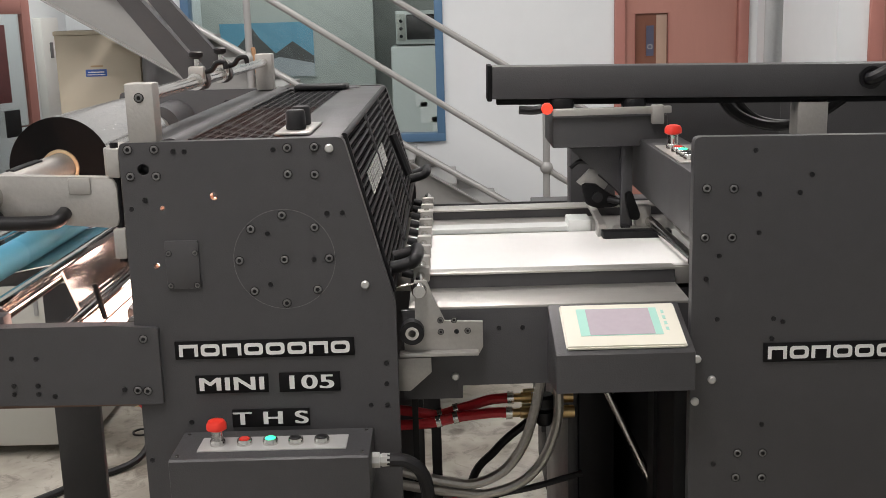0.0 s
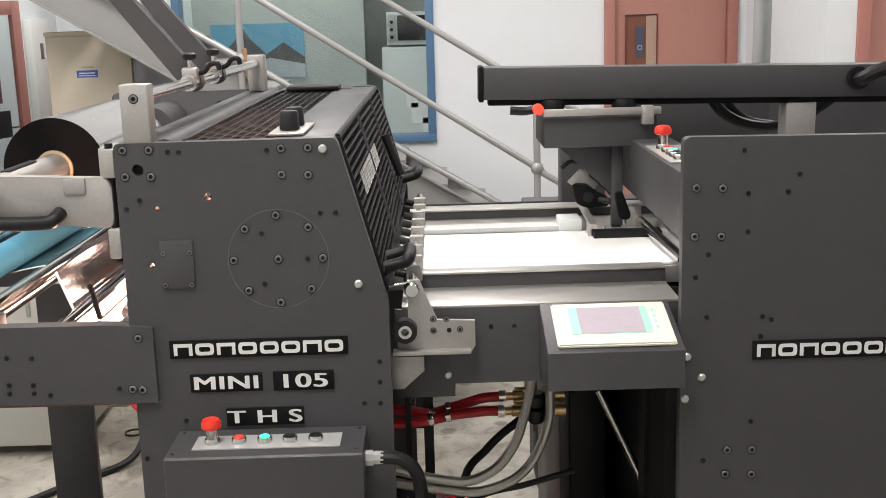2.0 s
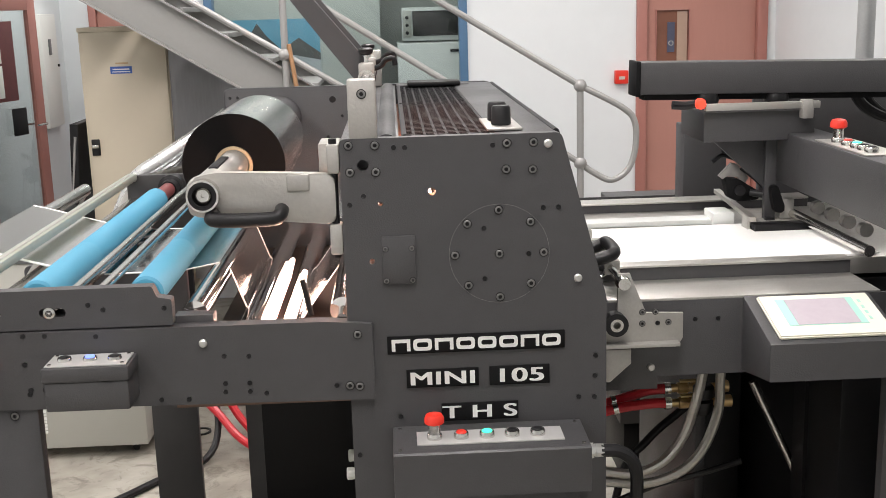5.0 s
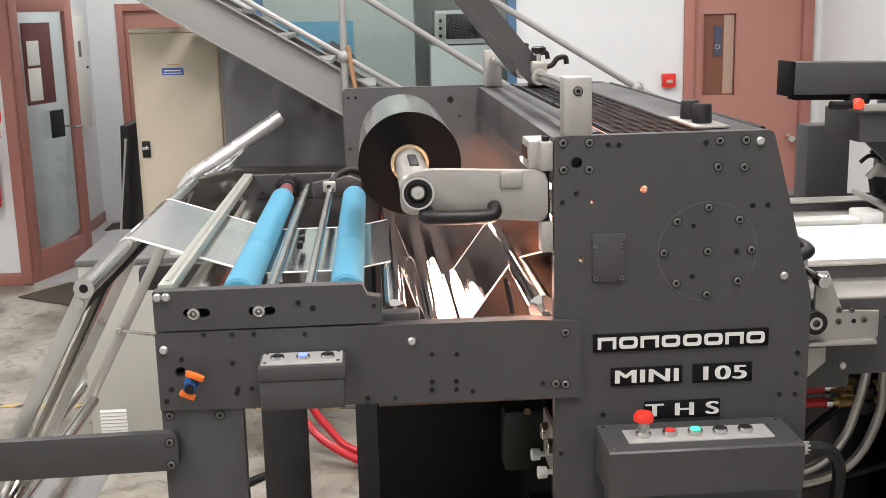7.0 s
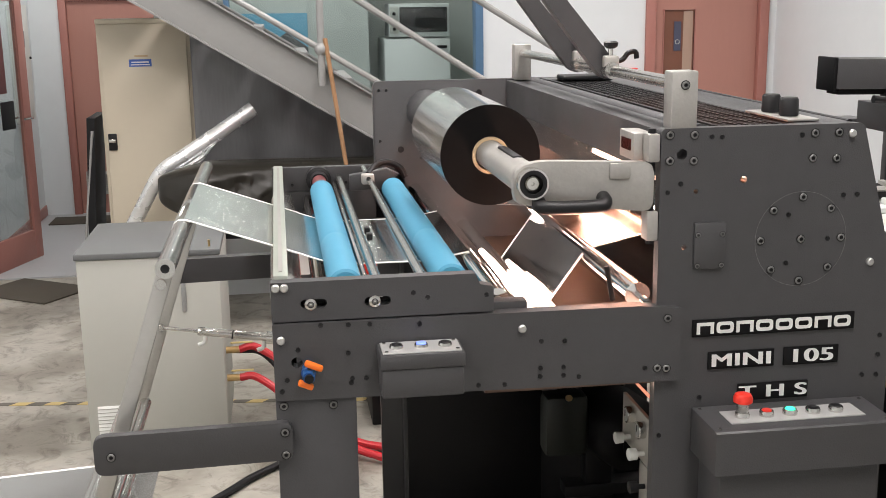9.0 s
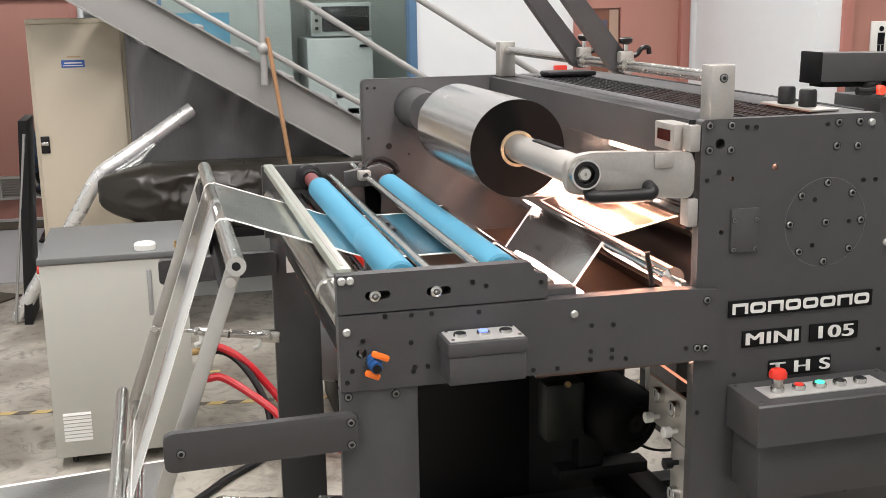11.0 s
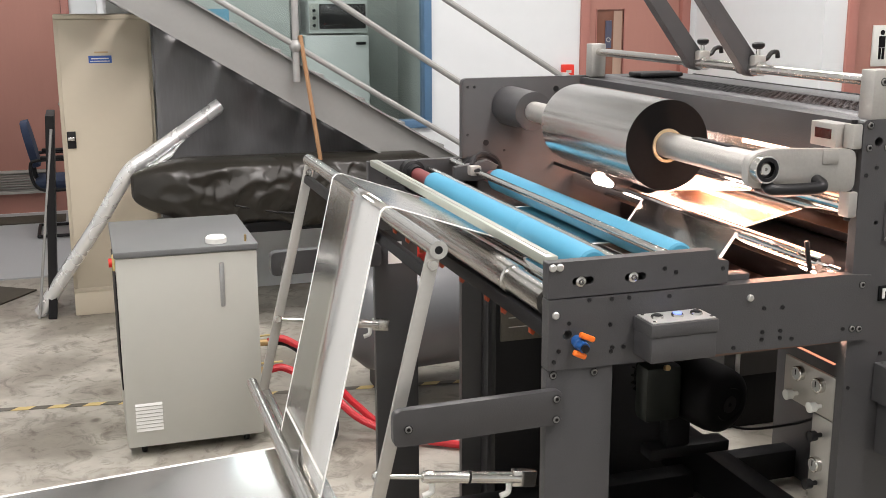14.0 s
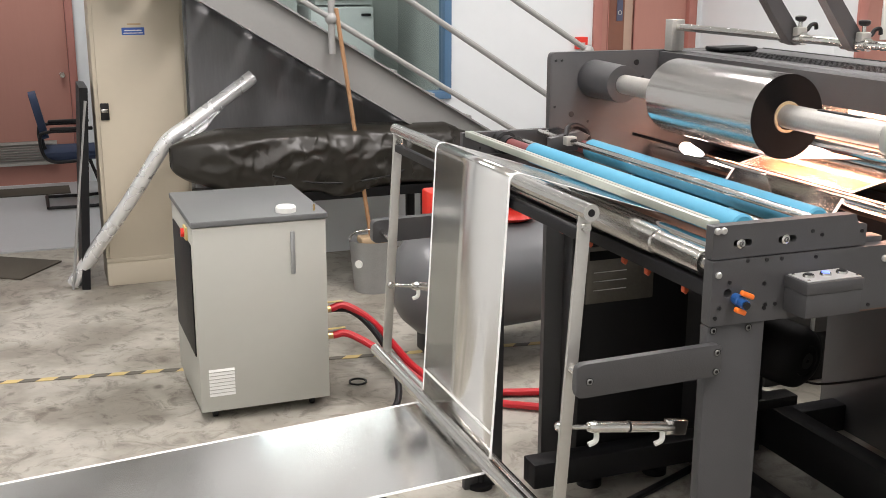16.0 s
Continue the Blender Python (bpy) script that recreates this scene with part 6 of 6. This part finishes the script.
for k in range(4):
    part("sheet", box((0.53 + 0.012 * k, 0.31 + 0.003 * (k % 2), 1.3515 + 0.0012 * k), (1.2 + 0.01 * k, 0.715 - 0.002 * k, 1.3525 + 0.0012 * k)), WHITE, pile, smooth=0)
br = part("bearing_bracket", prism([(0.535, 1.225), (0.69, 1.228), (0.7, 1.245), (0.7, 1.3), (0.62, 1.302), (0.605, 1.34), (0.585, 1.39), (0.56, 1.39), (0.56, 1.3), (0.535, 1.3)], 0.065, 0.075, 0.001), CAST, FT, "machined aluminium bracket")
part("bracket_foot", box((0.525, 0.045, 1.232), (0.69, 0.075, 1.24), 0.001), CAST, br)
part("lower_bracket", prism([(0.52, 1.15), (0.545, 1.15), (0.59, 1.19), (0.59, 1.222), (0.52, 1.222)], 0.07, 0.08, 0.001), CAST, FT)
part("bearing", ring((0.553, 0.04, 1.285), (0.553, 0.07, 1.285), 0.025, 0.014), BLACK, br)
part("bearing_core", ring((0.553, 0.038, 1.285), (0.553, 0.07, 1.285), 0.014, 0.008), ROD, br)
for x, z in ((0.612, 1.28), (0.668, 1.281), (0.612, 1.305), (0.64, 1.305)):
    stud(BOLT_S, x, 0.064, z, br)
stud(HOLE, 0.645, 0.0645, 1.28, br, name="bolt_hole")
for x, z in ((0.735, 1.275), (0.785, 1.275), (0.64, 1.17)):
    stud(ZBOLT if z < 1.2 else HOLE, x, 0.0995, z, FT)
hold = thing("hold_down_rail", (0.57, 0.09, 1.3), "steel rod with sheet hold-down clips and black knobs", "hold-down rail")
part("rod", cyl((0.57, 0.06, 1.372), (0.57, 1.25, 1.372), 0.0095), ROD, hold)
part("rod_end", lathe((0.57, 0.045, 1.372), (0.57, 0.075, 1.372), [(0, 0.013), (0.3, 0.016), (1, 0.016)]), ROD, hold)
for k in range(9):
    y = 0.2 + k * 0.115
    c = part("clip", box((0.555, y - 0.012, 1.358), (0.59, y + 0.012, 1.39), 0.003), CAST, hold)
    part("knob", cyl((0.555, y, 1.372), (0.53, y, 1.378), 0.0095), BLACK, c)
    part("finger", tube([(0.565, y, 1.362), (0.55, y, 1.352), (0.515, y, 1.345)], 0.003), ROD, c)

scr = thing("touch_screen", (0.97, 0.0, 1.19), "cream framed operator touch screen in a grey box", "control panel")
part("housing", prism([(0.098, 1.155), (-0.085, 1.19), (-0.085, 1.268), (-0.08, 1.272), (0.098, 1.322)], 0.838, 1.112, 0.003, axis="x"), GREY, scr)


def scr_face(x, s, off):
    """Place on the sloping face, s from its front edge in metres."""
    d = Vector((0, 0.178, 0.05)).normalized()
    return Vector((x, -0.08, 1.272)) + d * s + Vector((0, -0.05, 0.178)).normalized() * off


def face_plate(x0, x1, s0, s1, o0, o1, bev=0.0):
    bm = bmesh.new()
    vs = [bm.verts.new(scr_face(x, s, o)) for x in (x0, x1) for s in (s0, s1) for o in (o0, o1)]
    for f in ((0, 1, 3, 2), (4, 6, 7, 5), (0, 4, 5, 1), (2, 3, 7, 6), (0, 2, 6, 4), (1, 5, 7, 3)):
        bm.faces.new([vs[i] for i in f])
    if bev:
        bmesh.ops.bevel(bm, geom=list(bm.edges), offset=bev, segments=2, affect="EDGES")
    return bm


part("bezel", face_plate(0.86, 1.098, 0.006, 0.168, 0.0, 0.009, 0.003), CREAM, scr, "cream plastic bezel")
part("bezel_print", face_plate(0.893, 1.058, 0.045, 0.148, 0.0091, 0.0098), TEAL, scr, "teal printed border", smooth=0)
part("display", face_plate(0.912, 1.042, 0.047, 0.146, 0.0099, 0.0105), SCREEN, scr, "dim grey display", smooth=0)
for k in range(4):
    part("writing", face_plate(1.066, 1.072, 0.06 + k * 0.022, 0.072 + k * 0.022, 0.0091, 0.0096), TEAL, scr, smooth=0)

# ---- the feeder ----
FE = thing("feeder_unit", (1.7, 0, 0), "dark grey sheet feeder with side plate and overhead beam", "feeder")
part("side_plate", prism(rounded([(1.12, 0.03), (2.6, 0.03), (2.6, 1.66), (1.12, 1.68)], 0.014), 0.0, 0.028, 0.002), GREY, FE)
part("side_plate", prism([(1.3, 0.03), (2.6, 0.03), (2.6, 1.675), (1.3, 1.675)], 1.4, 1.43, 0.002), GREY, FE)
for x, z in ((1.146, 1.578), (1.199, 1.576), (1.144, 1.479), (1.198, 1.478), (1.221, 1.02), (1.273, 1.019), (1.218, 0.966), (1.273, 0.964)):
    stud(BOLT, x, -0.001, z, FE)
for x, z in ((1.24, 1.651), (1.25, 1.564), (1.33, 1.565), (1.352, 1.6), (1.251, 1.486), (1.173, 1.441), (1.148, 1.394), (1.172, 1.31), (1.286, 1.308), (1.305, 1.301), (1.284, 1.266), (1.269, 1.082), (1.171, 0.997)):
    stud(HOLE, x, -0.001, z, FE, name="bolt_hole")
for x, z in ((1.133, 1.227), (1.164, 1.182), (1.13, 1.136)):
    stud(ZBOLT, x, -0.0015, z, FE)
plaque(1.267, 1.632, 1.217, 1.257, MARKS, FE)
beam = part("overhead_beam", box((0.756, 0.745, 1.706), (2.4, 0.84, 1.79), 0.003), GREY, FE, "grey overhead beam")
beam.matrix_basis = pose(0.756, 0.79, 1.75) @ pose(0, 0, 0, 0, 1.1, 0) @ pose(-0.756, -0.79, -1.75)
part("beam_cap", box((0.744, 0.743, 1.7), (0.757, 0.842, 1.793), 0.003), BLACKP, beam)
part("beam_strip", box((0.77, 0.76, 1.69), (2.1, 0.825, 1.706)), BLACKP, beam, smooth=0)
for x in (0.94, 1.13):
    part("strip_knob", lathe((x, 0.77, 1.675), (x, 0.77, 1.705), [(0, 0.03), (0.5, 0.034), (1, 0.03)]), BLACK, beam)
part("beam_bracket", box((1.56, 0.76, 1.6), (1.64, 0.83, 1.7), 0.004), CAST, beam)
part("beam_post", box((1.57, 0.77, 0.9), (1.63, 0.83, 1.61), 0.003), CAST, FE)
part("loop_cable", tube([(1.37, 0.87, 1.74), (1.385, 0.88, 1.69), (1.42, 0.89, 1.645), (1.477, 0.89, 1.612), (1.551, 0.89, 1.6), (1.623, 0.89, 1.618), (1.681, 0.88, 1.65), (1.74, 0.87, 1.7)], 0.015), BLACK, FE, "looped black cable")
part("loop_cable", tube([(1.42, 0.9, 1.74), (1.438, 0.92, 1.68), (1.465, 0.92, 1.64), (1.51, 0.92, 1.612), (1.59, 0.92, 1.602), (1.67, 0.92, 1.625), (1.76, 0.9, 1.69)], 0.012), BLACK, FE, "looped black cable")
part("beam_cable", tube([(1.738, 0.76, 1.735), (1.738, 0.72, 1.735), (1.76, 0.7, 1.75), (1.85, 0.68, 1.8), (1.95, 0.68, 1.95)], 0.018), BLACK, FE, "black cable leaving the beam")
part("cable_grommet", ring((1.738, 0.745, 1.735), (1.738, 0.738, 1.735), 0.03, 0.02), BLACK, FE)
part("slide_rail", box((0.905, 0.65, 1.666), (1.205, 0.668, 1.684), 0.002), STEEL, FE, "bare slide rail")
part("rail_clamp", box((1.155, 0.642, 1.64), (1.185, 0.668, 1.688), 0.003), CAST, FE)
lev = part("clamp_lever", tube([(0.82, 0.66, 1.684), (0.86, 0.66, 1.682), (0.9, 0.66, 1.69)], 0.011), BLACK, FE)
part("lens", lathe((0.89, 0.66, 1.686), (0.89, 0.64, 1.686), [(0, 0.014), (0.8, 0.014), (1, 0.01)]), REDLIT, lev, "red button")
part("hopper", box((0.906, 0.67, 1.583), (1.2, 0.9, 1.66), 0.003), GREY, FE, "folded grey sheet hopper")
part("gusset", prism([(0.945, 1.583), (1.118, 1.583), (1.118, 1.43), (1.095, 1.445), (1.02, 1.515)], 0.735, 0.75, 0.002), GREY, FE, "grey gusset plate")
part("post", box((1.088, 0.715, 1.345), (1.118, 0.735, 1.583), 0.002), GREY, FE)
part("cross_beam", box((1.13, 0.03, 1.46), (1.24, 0.95, 1.6), 0.006), GREY, FE)
bp = part("button_plate", box((1.135, 0.2, 1.6), (1.225, 0.5, 1.604), 0.001), STEEL, FE, "bare aluminium button plate")
for y, mt, tall in ((0.43, RED, 0.022), (0.37, RED, 0), (0.32, GREENLIT, 0), (0.28, BLACK, 0), (0.24, BLACK, 0)):
    button(1.165, y, 1.604, bp, mt, tall)
part("suction_bar", box((1.026, 0.6, 1.353), (1.2, 0.64, 1.374), 0.002), DARK, FE)
part("suction_foot", box((1.07, 0.645, 1.354), (1.165, 0.73, 1.366), 0.003), CAST, FE)
part("suction_foot", box((1.125, 0.7, 1.366), (1.165, 0.74, 1.42), 0.004), CAST, FE)
part("cross_strip", prism([(0.62, 1.378), (0.95, 1.4), (0.95, 1.412), (0.62, 1.39)], 1.018, 1.036, 0.001, axis="x"), STEEL, FE, "bright steel strip")
part("strip_face", box((1.016, 0.63, 1.354), (1.024, 0.68, 1.39), 0.001), STEEL, FE)
part("suction_arm", prism([(0.978, 1.478), (1.012, 1.512), (1.03, 1.508), (1.062, 1.47), (1.05, 1.452), (1.03, 1.475), (1.0, 1.478), (0.99, 1.468)], 0.77, 0.784, 0.002), CAST, FE, "bright cast suction arm")
part("suction_head", prism(rounded([(0.99, 1.474), (1.03, 1.47), (1.06, 1.45), (1.092, 1.432), (1.088, 1.412), (1.03, 1.408), (1.0, 1.42)], 0.01), 0.755, 0.79, 0.004), BLACKP, FE)
part("suction_nozzle", cyl((1.03, 0.752, 1.44), (1.03, 0.74, 1.44), 0.014), BLACK, FE)
part("suction_nozzle", cyl((1.06, 0.752, 1.432), (1.09, 0.735, 1.428), 0.009), BLACK, FE)
part("black_clip", prism(rounded([(1.095, 1.455), (1.112, 1.462), (1.135, 1.4), (1.13, 1.386), (1.108, 1.388), (1.1, 1.42)], 0.006), 0.685, 0.71, 0.003), BLACKP, FE)
part("wing_nut", box((1.085, 0.69, 1.352), (1.11, 0.712, 1.372), 0.003), BLACK, FE)
part("lever", tube([(0.962, 0.78, 1.515), (0.99, 0.78, 1.532), (1.03, 0.78, 1.52)], 0.006), BLACK, FE)
part("lever", tube([(0.985, 0.77, 1.545), (1.01, 0.77, 1.54), (1.035, 0.77, 1.53)], 0.005), BLACK, FE)
part("air_pipe", tube([(1.04, 0.77, 1.5), (1.075, 0.75, 1.47), (1.1, 0.74, 1.44)], 0.008), BLACK, FE)
part("feed_rod", cyl((1.178, 0.25, 1.374), (1.16, 0.76, 1.38), 0.013), ROD, FE)
for k in range(4):
    part("feed_wheel", cyl((1.212, 0.35 + k * 0.1, 1.402), (1.212, 0.372 + k * 0.1, 1.402), 0.017), CAST, FE)
part("back_column", box((1.02, 1.3, 0.03), (1.16, 1.4, 1.56), 0.004), GREY, FE)
part("back_plate", box((1.16, 1.05, 1.45), (1.6, 1.07, 1.72), 0.003), GREY, FE)
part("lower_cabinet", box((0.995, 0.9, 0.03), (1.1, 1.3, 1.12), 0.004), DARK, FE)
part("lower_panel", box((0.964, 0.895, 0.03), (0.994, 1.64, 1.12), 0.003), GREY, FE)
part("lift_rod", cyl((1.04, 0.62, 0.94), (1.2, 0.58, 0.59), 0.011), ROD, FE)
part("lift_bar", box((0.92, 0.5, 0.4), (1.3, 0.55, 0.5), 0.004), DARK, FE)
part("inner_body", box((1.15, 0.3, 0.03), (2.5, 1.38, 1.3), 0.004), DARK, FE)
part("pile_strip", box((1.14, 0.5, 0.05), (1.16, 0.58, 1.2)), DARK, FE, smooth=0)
cab = thing("electrical_cabinet", (1.3, 2.2, 0), "grey electrical cabinet with dark plinth behind the feeder", "cabinet")
part("body", box((0.98, 2.06, 0.26), (1.6, 2.5, 1.15), 0.004), GREY, cab)
part("plinth", box((1.0, 2.08, 0.0), (1.58, 2.48, 0.259), 0.004), DARK, cab)
single("conduit_pole", cyl((1.75, 1.67, 0), (1.75, 1.67, 4.29), 0.03), GALV, "galvanised conduit pole from floor to ceiling", "pole")

# hoses and cables under the feed table
hs = thing("hose_manifold", (0.85, 0.47, 0.9), "brass valve manifold with red hoses and steel braided hoses", "hoses")
for y, pts in ((0.5, [(0.46, 0.955), (0.536, 0.943), (0.593, 0.934), (0.647, 0.948), (0.69, 0.96), (0.73, 0.971), (0.785, 0.974)]),
               (0.47, [(0.46, 0.92), (0.536, 0.921), (0.589, 0.926), (0.646, 0.938), (0.7, 0.944), (0.743, 0.947), (0.78, 0.945)])):
    part("red_hose", tube([(x, y, z) for x, z in pts], 0.0132), HOSE, hs)
    (xa, za), (xb, zb), (xe, ze) = pts[2], pts[3], pts[-1]
    t = part("hose_tail", cyl((xa, y, za), (xb, y, zb), 0.01), BRASS, hs)
    for u in (0.0, 0.75):
        part("hose_clip", cyl((xa + (xb - xa) * u, y, za + (zb - za) * u), (xa + (xb - xa) * (u + 0.22), y, za + (zb - za) * (u + 0.22)), 0.0155), ROD, t)
    part("hose_clip", cyl((xe - 0.016, y, ze), (xe, y, ze), 0.016), ROD, hs)
    v = part("valve", lathe((xe, y, ze), (0.935, y, ze), [(0, 0.011), (0.12, 0.011), (0.13, 0.015), (0.3, 0.015), (0.31, 0.01), (0.45, 0.017), (0.6, 0.01), (0.8, 0.01), (0.81, 0.016), (1, 0.016)], seg=12), BRASS, hs)
    part("valve_lever", box((xe + 0.024, y - 0.009, ze + 0.016), (xe + 0.07, y + 0.009, ze + 0.021), 0.002), YELLOW, v)
part("regulator", lathe((0.858, 0.45, 0.92), (0.858, 0.45, 1.0), [(0, 0.016), (0.15, 0.024), (0.45, 0.025), (0.5, 0.016), (0.6, 0.027), (0.9, 0.027), (1, 0.02)]), BLACK, hs)
for pts in ([(0.852, 1.16), (0.85, 1.1), (0.846, 1.037), (0.831, 0.965), (0.802, 0.877), (0.752, 0.811), (0.681, 0.78), (0.61, 0.788), (0.554, 0.801), (0.46, 0.83)],
            [(0.89, 1.16), (0.892, 1.1), (0.891, 1.021), (0.887, 0.934), (0.851, 0.838), (0.794, 0.779), (0.708, 0.751), (0.63, 0.758), (0.553, 0.771), (0.46, 0.79)]):
    part("braided_hose", tube([(x, 0.42, z) for x, z in pts], 0.0125), BRAID, hs)
part("black_hose", tube([(0.88, 0.55, 0.94), (0.818, 0.55, 0.885), (0.775, 0.55, 0.85), (0.736, 0.55, 0.81), (0.676, 0.55, 0.73), (0.65, 0.58, 0.5), (0.66, 0.6, 0.016)], 0.011), BLACK, hs)
part("black_hose", tube([(0.95, 0.42, 0.8), (0.911, 0.42, 0.79), (0.82, 0.42, 0.765), (0.737, 0.42, 0.748), (0.6, 0.42, 0.7), (0.5, 0.42, 0.72)], 0.008), BLACK, hs)
part("black_hose", tube([(0.66, 0.2, 1.14), (0.65, 0.3, 1.08), (0.58, 0.35, 1.06), (0.5, 0.35, 1.06)], 0.005), BLACK, hs)
part("strap", box((0.575, 0.5, 0.02), (0.6, 0.505, 1.13)), BLACK, hs, smooth=0)
part("strap", box((0.53, 0.45, 0.02), (0.545, 0.455, 1.13)), BLACK, hs, smooth=0)


# ---- what moves ----
def motions():
    times = [k * 0.1 for k in range(161)]
    rows, feed, rise = [], [], []
    for t in times:
        a = lean(t)
        rows.append((t, pose(PIV.x, PIV.y, PIV.z, 0, a, 0)))
        r = radians(a)
        x, z = PIV.x + 0.381 * math.sin(r), PIV.z + 0.381 * math.cos(r)
        n = math.atan2(z - 1.3448, -0.652 - x)
        x, z = x + 0.0215 * math.sin(n), z + 0.0215 * math.cos(n)
        tilt = math.degrees(math.atan2(z - 1.3448, -0.652 - x))
        feed.append((t, pose(-0.652, 0, 1.3448, 0, tilt, 0)))
        rise.append((t, pose(x, 0, z + 0.0012, 0, tilt, 0)))
    for th, rod, y in CYLINDERS:
        aim, slide = [], []
        for t in times:
            r = radians(lean(t))
            ex, ez = PIV.x - 0.005 * math.cos(r) - 0.157 * math.sin(r), PIV.z + 0.005 * math.sin(r) - 0.157 * math.cos(r)
            aim.append((t, pose(CX, y, CZ, 0, math.degrees(math.atan2(ez - CZ, CX - ex)), 0)))
            slide.append((t, pose(0.31 - math.hypot(ex - CX, ez - CZ), 0, 0)))
        walk(th, aim)
        walk(rod, slide)
    walk(DANCER, rows)
    walk(FEED, feed)
    walk(RISE, rise)


motions()
